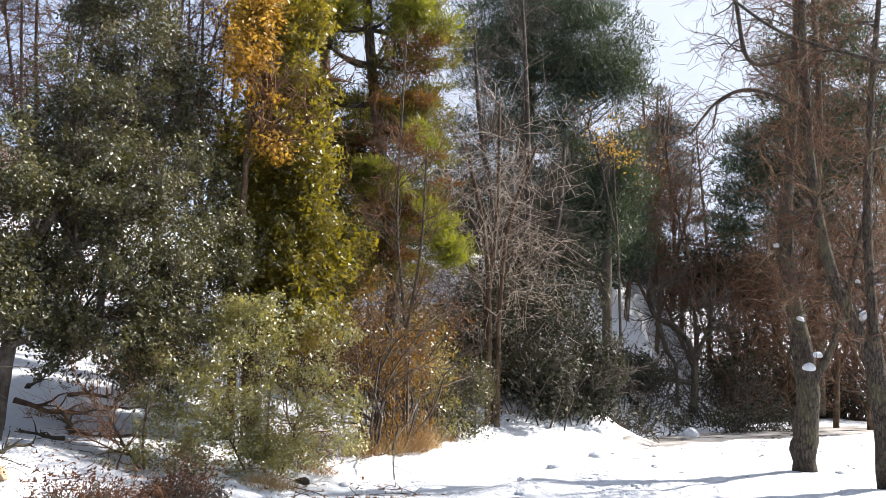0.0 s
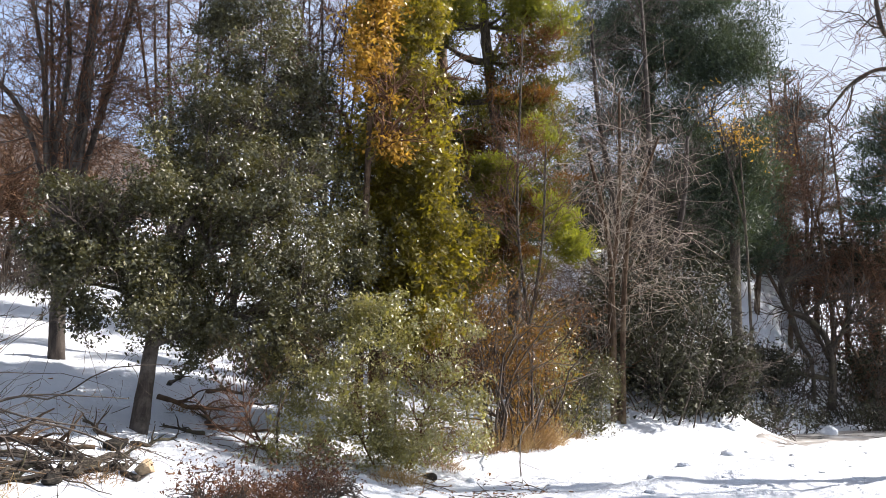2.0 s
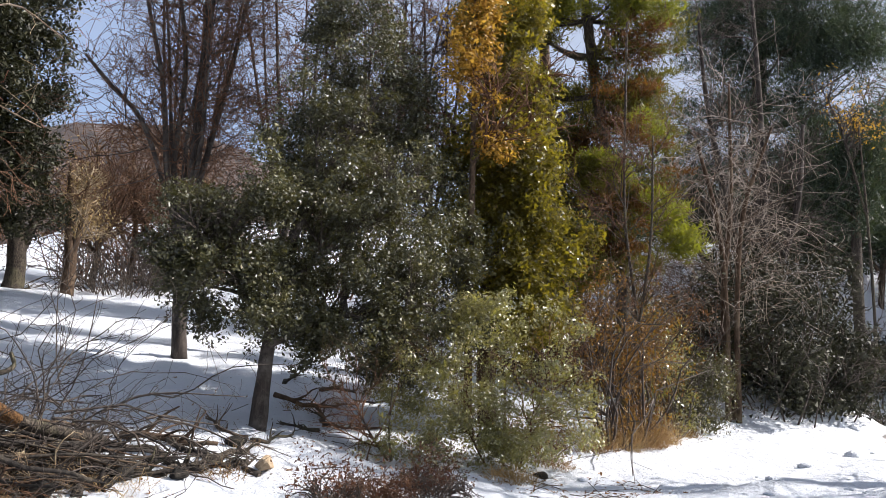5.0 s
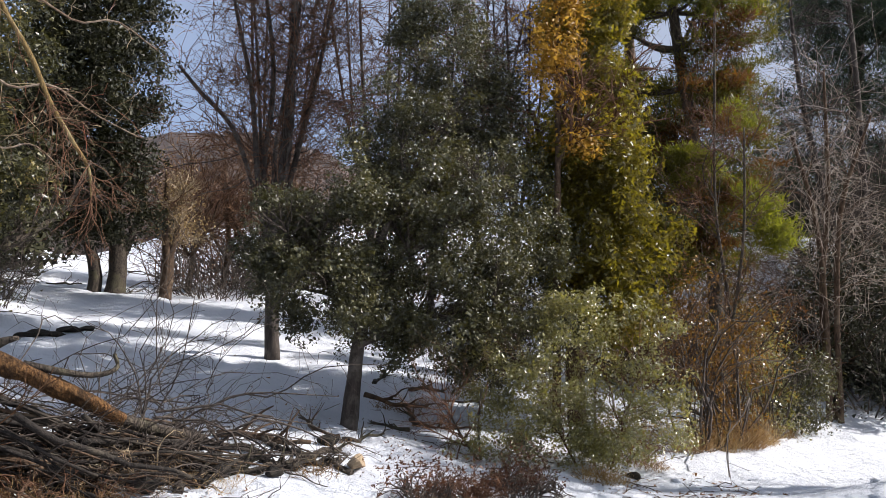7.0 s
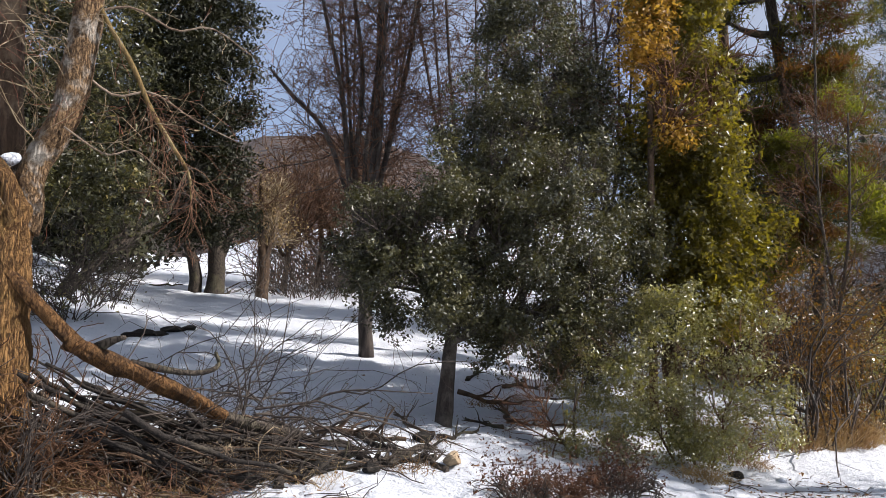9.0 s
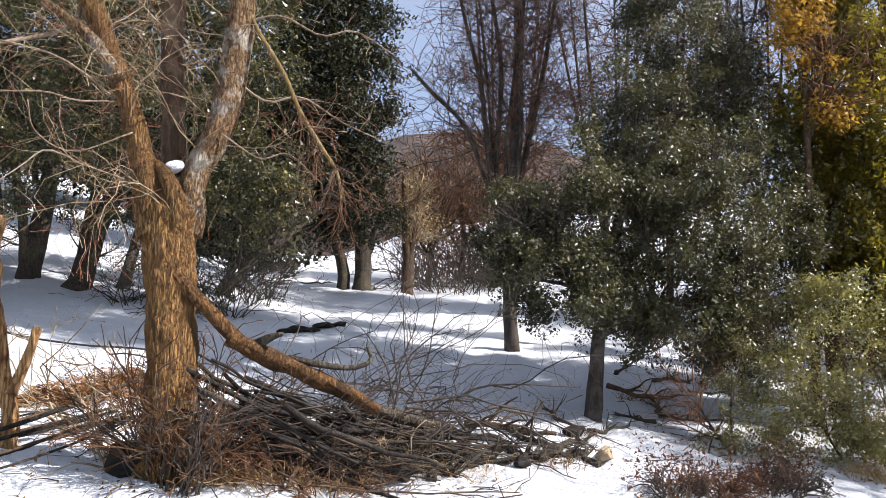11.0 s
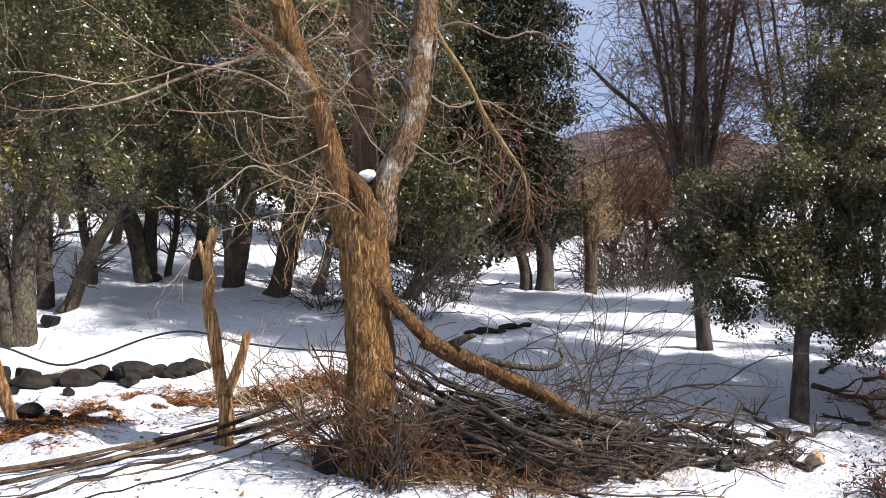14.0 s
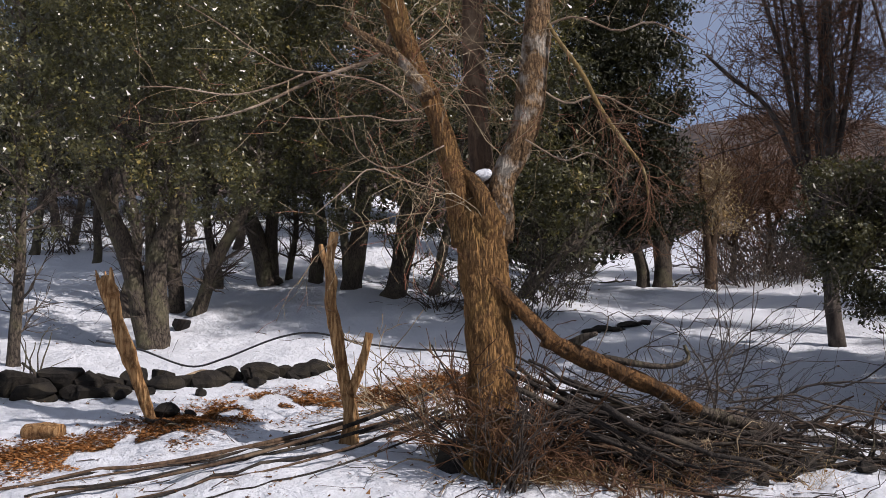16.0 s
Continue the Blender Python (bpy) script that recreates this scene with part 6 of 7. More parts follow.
# ---- the pollarded tree ----
def pollard():
    rng = np.random.default_rng(7)
    xy = (-6.97, 5.35)
    root = thing("pollard_tree", on_ground(xy), "pollarded tree with ridged tan bark and forked limbs", "tree")
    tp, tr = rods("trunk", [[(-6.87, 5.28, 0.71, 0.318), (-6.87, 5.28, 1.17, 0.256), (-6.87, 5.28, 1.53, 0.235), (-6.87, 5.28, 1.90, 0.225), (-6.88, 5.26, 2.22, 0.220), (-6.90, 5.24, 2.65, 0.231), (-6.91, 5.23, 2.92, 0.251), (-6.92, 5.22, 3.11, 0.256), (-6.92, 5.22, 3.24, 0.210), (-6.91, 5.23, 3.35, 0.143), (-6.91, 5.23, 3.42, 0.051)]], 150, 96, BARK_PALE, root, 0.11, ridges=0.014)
    lines = [[(-6.94, 5.11, 2.91, 0.175), (-6.97, 5.08, 3.15, 0.164), (-6.99, 5.04, 3.43, 0.142), (-7.04, 4.98, 3.70, 0.115), (-7.10, 4.89, 4.09, 0.096), (-7.16, 4.81, 4.39, 0.090), (-7.23, 4.70, 4.71, 0.093), (-7.30, 4.61, 5.00, 0.104), (-7.34, 4.53, 5.28, 0.110), (-7.41, 4.42, 5.67, 0.104), (-7.53, 4.24, 6.35, 0.066)],
             [(-6.82, 5.34, 2.95, 0.154), (-6.79, 5.38, 3.17, 0.127), (-6.79, 5.38, 3.42, 0.127), (-6.74, 5.44, 3.65, 0.129), (-6.66, 5.53, 3.88, 0.124), (-6.60, 5.60, 4.17, 0.138), (-6.57, 5.64, 4.56, 0.143), (-6.53, 5.68, 4.91, 0.138), (-6.51, 5.71, 5.39, 0.118), (-6.46, 5.75, 6.12, 0.094), (-6.43, 5.79, 6.99, 0.055)],
             [(-7.15, 5.49, 3.55, 0.126), (-7.17, 5.46, 3.84, 0.120), (-7.19, 5.44, 4.31, 0.106), (-7.21, 5.42, 4.91, 0.109), (-7.20, 5.42, 5.52, 0.109), (-7.22, 5.40, 6.26, 0.097), (-7.26, 5.35, 7.28, 0.057)],
             [(-6.81, 5.23, 2.69, 0.022), (-6.76, 5.19, 2.90, 0.070), (-6.72, 5.15, 3.08, 0.081), (-6.74, 5.12, 3.32, 0.075), (-6.87, 5.09, 3.52, 0.065), (-7.03, 5.07, 3.66, 0.022)],
             [(-6.99, 4.70, 4.30, 0.064), (-7.07, 4.59, 4.49, 0.059), (-7.14, 4.48, 4.67, 0.053), (-7.27, 4.28, 4.84, 0.043), (-7.42, 4.01, 5.03, 0.032)]]
    lp, lr = limbs_of(root, lines, BARK_LIMB, 32, 78, 0.10, ridges=0.010)
    limb_obs = MADE[-len(lines):]
    # darker bark imitates the shade on the third limb
    limb_obs[2].data.materials[0] = BARK_BROWN
    limb_obs[0].data.materials[0] = limb_obs[3].data.materials[0] = BARK_FORK
    boughs = [[(-7.06, 4.65, 4.16, 0.0130), (-7.18, 4.47, 4.33, 0.0118), (-7.33, 4.25, 4.48, 0.0105), (-7.52, 3.92, 4.54, 0.0099), (-7.71, 3.55, 4.57, 0.0081), (-7.85, 3.26, 4.75, 0.0068), (-7.95, 3.02, 4.95, 0.0056), (-8.08, 2.69, 5.15, 0.0050)],
              [(-6.98, 4.59, 4.07, 0.0099), (-7.13, 4.37, 4.05, 0.0081), (-7.27, 4.15, 4.10, 0.0081), (-7.45, 3.83, 4.06, 0.0068), (-7.61, 3.53, 4.07, 0.0050)],
              [(-7.46, 4.59, 5.08, 0.0273), (-7.55, 4.45, 4.82, 0.0205), (-7.86, 3.92, 4.58, 0.0174), (-8.07, 3.49, 4.32, 0.0136), (-8.24, 3.11, 4.16, 0.0105), (-8.40, 2.68, 4.07, 0.0068)],
              [(-7.37, 3.55, 4.42, 0.0093), (-7.48, 3.33, 4.30, 0.0081), (-7.64, 2.97, 4.19, 0.0081), (-7.82, 2.52, 4.23, 0.0062), (-7.92, 2.21, 4.20, 0.0050)],
              [(-6.81, 4.66, 3.35, 0.0099), (-6.99, 4.40, 3.45, 0.0081), (-7.16, 4.14, 3.56, 0.0081), (-7.26, 3.97, 3.40, 0.0062), (-7.41, 3.70, 3.13, 0.0050)],
              [(-6.70, 4.65, 3.75, 0.0081), (-6.96, 4.26, 3.54, 0.0062), (-7.12, 4.00, 3.69, 0.0062), (-7.16, 3.94, 3.96, 0.0050)],
              [(-6.61, 5.67, 4.52, 0.0136), (-6.38, 5.92, 4.29, 0.0118), (-6.14, 6.15, 4.35, 0.0105), (-5.85, 6.42, 4.11, 0.0087), (-5.55, 6.66, 3.93, 0.0050)],
              [(-6.79, 5.91, 5.17, 0.0161), (-6.51, 6.21, 5.30, 0.0124), (-6.21, 6.50, 5.11, 0.0105), (-5.95, 6.73, 5.17, 0.0087), (-5.63, 6.98, 4.91, 0.0056)],
              [(-6.51, 5.48, 3.89, 0.0099), (-6.27, 5.74, 3.67, 0.0087), (-6.08, 5.93, 3.72, 0.0068), (-5.85, 6.15, 3.44, 0.0050)]]
    bp, br = [], []
    for l in boughs:
        a, b = spline(l, 14)
        bp.append(a)
        br.append(b)
    bp, br = np.stack(bp), np.stack(br)
    for a, b in zip(bp, br):
        v, q, t = tubes(a[None], b[None], 6, 0.04, True)
        near = np.linalg.norm(lp - a[0], axis=2).min(axis=1).argmin()
        make("bough", v, q, t, TWIG_GREY_PALE, limb_obs[near], "", True)
    a1, r1 = sprout(lp[:, ::6], lr[:, ::6], 50, 2.3, 1.0, 0.0, 8, 0.27, rng, 0.3, 1, 0.006, 0.3, -0.02)
    src = np.concatenate([sprout_k(bp, 8), a1])
    rad = np.concatenate([np.stack([np.interp(np.linspace(0, 13, 8), range(14), b) for b in br]), r1])
    a2, r2 = sprout(src, rad, 560, 0.95, 0.85, 0.0, 5, 0.4, rng, 0.1, 1, 0.003, 0.4, -0.015)
    a3, r3 = sprout(a2, r2, 520, 0.35, 0.7, 0.0, 3, 0.3, rng, 0.2, 1, 0.002, 0.5)
    v, q = shift([tubes(a1, np.maximum(r1, 0.004), 4)[:2], tubes(a2, np.maximum(r2, 0.0022), 3)[:2]])
    make("twigwork", v, q, None, TWIG_PALE, root, "long thin drooping twigs", True)
    v, q = tubes(a3, np.maximum(r3, 0.0019), 3)[:2]
    make("young_growth", v, q, None, TWIG_RED, root, "reddish young shoots", True)
    # snapped bough that hangs from the crown
    hp, hr = rods("hanging_bough", [[(-6.5, 5.71, 5.28, 0.015), (-6.32, 5.76, 4.91, 0.020), (-6.1, 5.85, 4.52, 0.021), (-5.91, 5.91, 4.09, 0.021), (-5.7, 5.98, 3.73, 0.019), (-5.59, 6.08, 3.48, 0.013), (-5.56, 6.1, 3.16, 0.006)]], 24, 10, BARK_MOSSY, root, 0.1, "snapped bough hanging down")
    a1, r1 = sprout(hp[:, 8:], hr[:, 8:], 34, 0.75, 0.7, -0.06, 6, 0.26, rng, 0.1, 1, 0.005)
    a2, r2 = sprout(a1, r1, 170, 0.4, 0.7, -0.02, 5, 0.2, rng, 0.1, 1, 0.004)
    v, q = shift([tubes(a1, r1, 4)[:2], tubes(a2, np.maximum(r2, 0.0022), 3)[:2]])
    make("hanging_twigwork", v, q, None, TWIG_BROWN, root, "", True)


def sprout_k(paths, k):
    kp = paths.shape[1]
    u = np.linspace(0, kp - 1 - 1e-6, k)
    i = u.astype(int)
    f = (u - i)[None, :, None]
    return paths[:, i] * (1 - f) + paths[:, i + 1] * f


pollard()


# ---- fallen bough, brush pile, suckers at the foot ----
def fallen_bough():
    rng = np.random.default_rng(8)
    root = thing("fallen_bough", on_ground((-6.97, 8.17)), "thick fallen bough leaning on the pollard trunk", "bough")
    rods("bough", [[(-6.73, 5.18, 2.56, 0.053), (-6.58, 5.36, 2.3, 0.061), (-6.46, 5.56, 2.06, 0.071), (-6.34, 5.76, 1.85, 0.062)]], 60, 40, BARK_LOG, root, 0.08, ridges=0.010)
    rods("log", [[(-6.45, 5.57, 1.98, 0.066), (-6.29, 5.88, 1.83, 0.085), (-6.20, 6.1, 1.74, 0.075), (-6.09, 6.35, 1.62, 0.084), (-5.95, 6.68, 1.46, 0.074), (-5.84, 6.96, 1.29, 0.080)]], 80, 40, BARK_LOG, root, 0.18, ridges=0.014)
    rods("bough_end", [[(-5.85, 6.94, 1.3, 0.061), (-5.7, 7.32, 1.19, 0.062), (-5.52, 7.81, 1.08, 0.050)]], 16, 12, BARK_DARK, root, 0.10, "dark end of the bough")
    rods("stub", [[(-6.71, 5.21, 2.53, 0.044), (-6.73, 5.18, 2.59, 0.035), (-6.75, 5.16, 2.66, 0.013)]], 8, 10, BARK_BROWN, root, 0.12, "dark splintered end")
    rods("stub", [[(-6.35, 5.82, 1.92, 0.053), (-6.18, 5.85, 1.99, 0.039), (-6.07, 5.89, 2.02, 0.022)]], 6, 10, BARK_DARK, root, 0.15)
    rods("stub", [[(-6.21, 6.1, 1.8, 0.041), (-5.89, 6.53, 1.71, 0.027), (-5.76, 6.76, 1.77, 0.023), (-5.78, 6.75, 1.91, 0.014)]], 12, 8, BARK_DARK, root, 0.1)


fallen_bough()


def brush_pile():
    """Cut boughs heaped over one another, fanned out from the trunk's foot, with their twigs."""
    rng = np.random.default_rng(9)
    mid = (-6.73, 6.85)
    root = thing("brush_pile", on_ground(mid), "heap of cut dark branches and twigs on snow", "brush pile")
    ax, ay = (-7.83, 5.71)
    bx, by = (-5.49, 7.53)
    dx, dy = bx - ax, by - ay
    ln = math.hypot(dx, dy)
    ux, uy = dx / ln, dy / ln
    lines, rads = [], []
    for i in range(46):
        u0 = rng.uniform(-0.16, 0.75)
        off = rng.normal() * 0.36
        cx, cy = ax + dx * u0 - uy * off, ay + dy * u0 + ux * off
        turn = 0.2 + rng.normal() * (0.4 if i % 3 else 1.2)
        c, s = math.cos(turn), math.sin(turn)
        wx, wy = ux * c - uy * s, ux * s + uy * c
        l = rng.uniform(0.7, 1.7)
        h0 = abs(rng.normal()) * 0.42 * (1.2 - u0) + 0.06
        tilt = -h0 * 0.8 + rng.normal() * 0.10
        k = np.linspace(0, 1, 9)
        px, py = cx + wx * l * k, cy + wy * l * k
        bend = rng.normal() * 0.18
        px, py = px - wy * bend * 0.9 * np.sin(k * np.pi * 0.8), py + wx * bend * 0.9 * np.sin(k * np.pi * 0.8)
        pz = ground_z(px, py) + 0.04 + np.maximum(h0 + tilt * k + bend * np.sin(k * np.pi), 0.0) + 0.02 * np.sin(k * 9 + i)
        r = 0.008 + 0.034 * rng.uniform() ** 2.2
        lines.append(np.stack([px + 0.03 * np.sin(k * 7 + i), py, pz], 1))
        rads.append(np.linspace(r, r * 0.4, 9))
        v, q, t = tubes(lines[-1][None], rads[-1][None], 7, 0.08, True, i)
        make("stick", v, q, t, BARK_STICK if i % 6 else BARK_BROWN, root, "", True)
    # cut poles stacked under the fallen bough, all one way
    for i in range(90):
        u0, off = rng.uniform(-0.1, 0.55), rng.normal() * 0.26
        c0, c1 = np.array([-6.75, 5.45]), np.array([-5.25, 7.75])
        way = (c1 - c0) / np.linalg.norm(c1 - c0)
        turn = rng.normal() * (0.16 if i % 4 else 0.5)
        way = np.array([way[0] * math.cos(turn) - way[1] * math.sin(turn), way[0] * math.sin(turn) + way[1] * math.cos(turn)])
        start = c0 + (c1 - c0) * u0 + np.array([-way[1], way[0]]) * off
        k = np.linspace(0, 1, 9)
        l = rng.uniform(1.1, 2.4)
        xs, ys = start[0] + way[0] * l * k, start[1] + way[1] * l * k
        h0 = max(0.05, (1.1 - 1.2 * u0) * rng.uniform(0.1, 1.0))
        zs = ground_z(xs, ys) + 0.03 + np.maximum(h0 * (1 - k * rng.uniform(0.7, 1.1)), 0) + 0.05 * rng.normal() * np.sin(k * np.pi)
        zs = np.maximum(zs, ground_z(xs, ys) + 0.015)
        r = 0.008 + 0.027 * rng.uniform() ** 1.8
        lines.append(np.stack([xs + 0.02 * np.sin(k * 8 + i), ys + 0.02 * np.cos(k * 6 + i), zs], 1))
        rads.append(np.linspace(r, r * 0.5, 9))
        v, q, t = tubes(lines[-1][None], rads[-1][None], 7, 0.08, True, i)
        make("stick", v, q, t, BARK_STICK if i % 5 else BARK_BROWN, root, "", True)
    p, r = np.stack(lines), np.stack(rads)
    a1, r1 = sprout(p, r, 260, 0.9, 0.8, 0.02, 6, 0.26, rng, 0.2, 1, 0.010, 0.3, 0.0, 0.5)
    a2, r2 = sprout(a1, r1, 420, 0.5, 0.7, 0.0, 5, 0.22, rng, 0.1, 1, 0.005)
    v, q = shift([tubes(a1, np.maximum(r1, 0.003), 4)[:2], tubes(a2, np.maximum(r2, 0.0025), 3)[:2]])
    make("twigwork", v, q, None, TWIG_DARK, root, "", True)
    # long arching sprays that reach out over the snow
    ex, ey = (-6.8, 8.36)
    n = 62
    a = np.zeros((n, 9, 3))
    a[:, 0, 0], a[:, 0, 1] = ex + rng.normal(size=n) * 0.7, ey + rng.normal(size=n) * 0.6
    a[:, 0, 2] = ground_z(a[:, 0, 0], a[:, 0, 1]) + rng.uniform(0.05, 0.4, n)
    way = unit(np.stack([np.full(n, ux) * 0.7 + rng.normal(size=n) * 0.7, np.full(n, uy) * 0.7 + rng.normal(size=n) * 0.7, rng.uniform(0.0, 1.1, n)], 1))
    l = rng.uniform(1.2, 3.0, n)
    for s in range(1, 9):
        way = unit(way + rng.normal(size=(n, 3)) * 0.26 + np.array([0, 0, -0.13]))
        a[:, s] = a[:, s - 1] + way * (l / 8)[:, None]
        a[:, s, 2] = np.maximum(a[:, s, 2], ground_z(a[:, s, 0], a[:, s, 1]) + 0.02)
    ar = np.linspace(1, 0.3, 9)[None] * rng.uniform(0.006, 0.015, n)[:, None]
    b, br = sprout(a, ar, 480, 0.75, 0.8, 0.02, 5, 0.34, rng, 0.1, 1, 0.005)
    v, q = shift([tubes(a, ar, 4)[:2], tubes(b, np.maximum(br, 0.0025), 3)[:2]])
    make("spray", v, q, None, TWIG_DARK, root, "", True)


brush_pile()
shrub("suckers", (-6.78, 5.24), "dense rust brown suckers round the pollard's foot", "shrub", 0.42, 0.95, 28, TWIG_SUCKER, 52, None, 0, 0.05, 10, 0.0045, 0.3, -0.01, split=True)
for i, (xy, r, n) in enumerate([((-5.58, 6.2), 0.3, 180), ((-5.85, 5.9), 0.25, 150), ((-5.43, 6.65), 0.3, 120), ((-6.17, 5.65), 0.3, 200), ((-5.32, 7.1), 0.25, 90), ((-4.93, 7.24), 0.3, 90), ((-5.8, 6.87), 0.3, 100)]):
    tussock("dry_grass", xy, "tangled straw-coloured dry grass at the snow edge", r, 0.42, n, 290 + i, GRASS_DRY if i % 2 else GRASS_RUST, 1.0, 0.005)
shrub("dry_stalks", (-5.77, 6.03), "thin dry stalks in front of a brush heap", "shrub", 0.9, 0.55, 38, TWIG_BROWN, 90, None, 0, 0.05, 10, 0.0025, 0.9, -0.08, split=True)
shrub("dry_stalks", (-5.94, 7.02), "thin dry stalks in front of a brush heap", "shrub", 0.9, 0.6, 39, TWIG_PALE, 80, None, 0, 0.05, 10, 0.0025, 0.9, -0.08, split=True)
shrub("suckers", (-6.8, 5.3), "tall thin brown suckers against the pollard's trunk", "shrub", 0.5, 1.4, 48, TWIG_SUCKER, 46, None, 0, 0.05, 10, 0.0045, 0.4, -0.01, split=True)
shrub("suckers", (-6.62, 5.18), "dark upright shoots in front of the pollard's trunk", "shrub", 0.5, 1.2, 59, TWIG_DARK, 44, None, 0, 0.05, 10, 0.004, 0.5, -0.03, split=True)
shrub("dry_stalks", (-8.71, 5.72), "pale tangled dead stems leaning between a dead trunk and the pollard", "shrub", 0.5, 1.5, 61, TWIG_PALE, 16, None, 0, 0.05, 10, 0.005, 1.0, -0.03, split=True)
shrub("dry_stalks", (-7.19, 6.20), "grey tangled dead stems over the edge of a brush heap", "shrub", 0.5, 1.0, 62, TWIG_GREY, 22, None, 0, 0.05, 10, 0.004, 0.9, -0.04, split=True)
shrub("suckers", (-7.38, 5.23), "pale bent suckers reaching over the snow", "shrub", 0.5, 1.25, 49, TWIG_PALE, 20, None, 0, 0.05, 10, 0.003, 1.1, -0.04, split=True)
shrub("suckers", (-6.5, 5.55), "tangled rust brown suckers between a trunk and a brush heap", "shrub", 0.45, 0.8, 58, TWIG_SUCKER, 44, None, 0, 0.05, 10, 0.0045, 0.7, -0.03, split=True)
tussock("dry_leaves", (-6.63, 5.52), "rust brown withered grass at the pollard's foot", 0.35, 0.25, 1400, 36, GRASS_RUST, 0.9, 0.010)


# ---- stripped posts, pipe, stones, litter ----
def stripped_trunk(xy, lines, label, seed):
    root = thing("dead_trunk", on_ground(xy), label, "dead trunk", "stripped dead trunks")
    rods("trunk", [lines[0]], 90, 40, BARE_WOOD, root, 0.2, ridges=0.012)
    trunk = MADE[-1]
    for l in lines[1:]:
        rods("stub" if l[0][3] > 0.04 else "splinter", [l], 24, 16, BARE_WOOD, trunk, 0.18, ridges=0.006)


stripped_trunk((-8.56, 4.7), [[(-8.58, 4.73, 0.91, 0.114), (-8.56, 4.75, 1.26, 0.074), (-8.59, 4.7, 1.55, 0.074), (-8.61, 4.66, 1.84, 0.059), (-8.64, 4.62, 2.13, 0.067), (-8.67, 4.57, 2.43, 0.054), (-8.66, 4.57, 2.67, 0.062), (-8.68, 4.55, 2.88, 0.045), (-8.65, 4.6, 3.22, 0.042)],
               [(-8.53, 4.72, 1.49, 0.054), (-8.43, 4.81, 1.83, 0.046), (-8.39, 4.87, 2.13, 0.038)], [(-8.66, 4.57, 2.73, 0.038), (-8.71, 4.5, 2.97, 0.030), (-8.72, 4.47, 3.09, 0.021)]],
               "forked dead trunk stripped of bark standing in snow", 1)
stripped_trunk((-10.53, 3.28), [[(-10.7, 3.4, 1.1, 0.062), (-10.73, 3.32, 1.35, 0.057), (-10.76, 3.23, 1.64, 0.068), (-10.79, 3.13, 1.9, 0.079), (-10.82, 3.04, 2.16, 0.082), (-10.84, 2.96, 2.42, 0.080), (-10.86, 2.88, 2.68, 0.091), (-10.87, 2.84, 2.83, 0.080), (-10.88, 2.82, 2.89, 0.034)],
                [(-10.82, 2.87, 2.67, 0.046), (-10.81, 2.88, 2.84, 0.034), (-10.81, 2.87, 2.98, 0.009)], [(-10.88, 2.81, 2.71, 0.034), (-10.9, 2.76, 2.84, 0.023), (-10.91, 2.73, 2.95, 0.006)], [(-10.95, 2.87, 2.79, 0.029), (-10.96, 2.85, 2.95, 0.006)]],
               "leaning dead trunk with splintered top and bare wood", 2)


def pipe():
    sp = spline([(-13.17, 3.38, 2.25, 0.014), (-12.83, 3.85, 2.13, 0.014), (-12.45, 4.43, 1.88, 0.014), (-12.11, 4.79, 1.97, 0.014), (-11.49, 5.29, 2.23, 0.014), (-10.93, 5.58, 2.28, 0.013), (-10.34, 5.9, 2.13, 0.013), (-9.83, 6.34, 2.03, 0.012), (-9.38, 6.72, 1.99, 0.012), (-9.1, 7.09, 1.92, 0.012)], 60)
    v, q, t = tubes(sp[0][None], sp[1][None], 8, 0, True)
    tagged(make("water_pipe", v, q, t, PIPE, smooth=True), "black plastic water pipe strung across the slope", "pipe")


pipe()

(sx, sy), (tx, ty) = (-12.29, 2.3), (-12.19, 6.3)
rng = np.random.default_rng(40)
wall_head = math.degrees(math.atan2(ty - sy, tx - sx))
for i in range(23):
    u = (i + rng.uniform(-0.3, 0.3)) / 22
    s = rng.uniform(0.13, 0.23)
    ob = rock("stone", (sx + (tx - sx) * u + rng.normal() * 0.08, sy + (ty - sy) * u + rng.normal() * 0.10), (s * 1.5, s, s * rng.uniform(0.7, 0.95)), 200 + i, STONE_TAN if i == 12 else STONE,
              "tan field stone in a ditch wall" if i == 12 else "dark rounded field stone edging a snowy ditch", "stones along the ditch", 0.45)
    ob.rotation_euler[2] = math.radians(wall_head + rng.normal() * 16)
for i in range(16):
    u = rng.uniform(0, 1)
    s = rng.uniform(0.05, 0.11)
    rock("stone", (sx + (tx - sx) * u + rng.normal() * 0.22, sy + (ty - sy) * u + rng.normal() * 0.22), (s * 1.3, s, s * 0.8), 220 + i, STONE, "small dark stone beside a ditch wall", "stones along the ditch")
for i, (xy, s, mt) in enumerate([((-10.81, 3.54), 0.16, STONE), ((-10.76, 3.83), 0.09, STONE), ((-7.14, 5.05), 0.24, STONE), ((-6.89, 5.12), 0.18, STONE), ((-1.75, 11.42), 0.09, STONE), ((-17.15, 6.02), 0.22, STONE),
                                 ((-4.14, 8.53), 0.13, STONE_TAN), ((-0.45, 14.84), 0.09, STONE), ((-5.02, 9.6), 0.12, STONE), ((-2.12, 12.12), 0.13, STONE_TAN)]):
    rock("stone", xy, (s * 1.3, s, s * 0.75), 240 + i, mt, "lone stone half buried in snow", "loose stones")


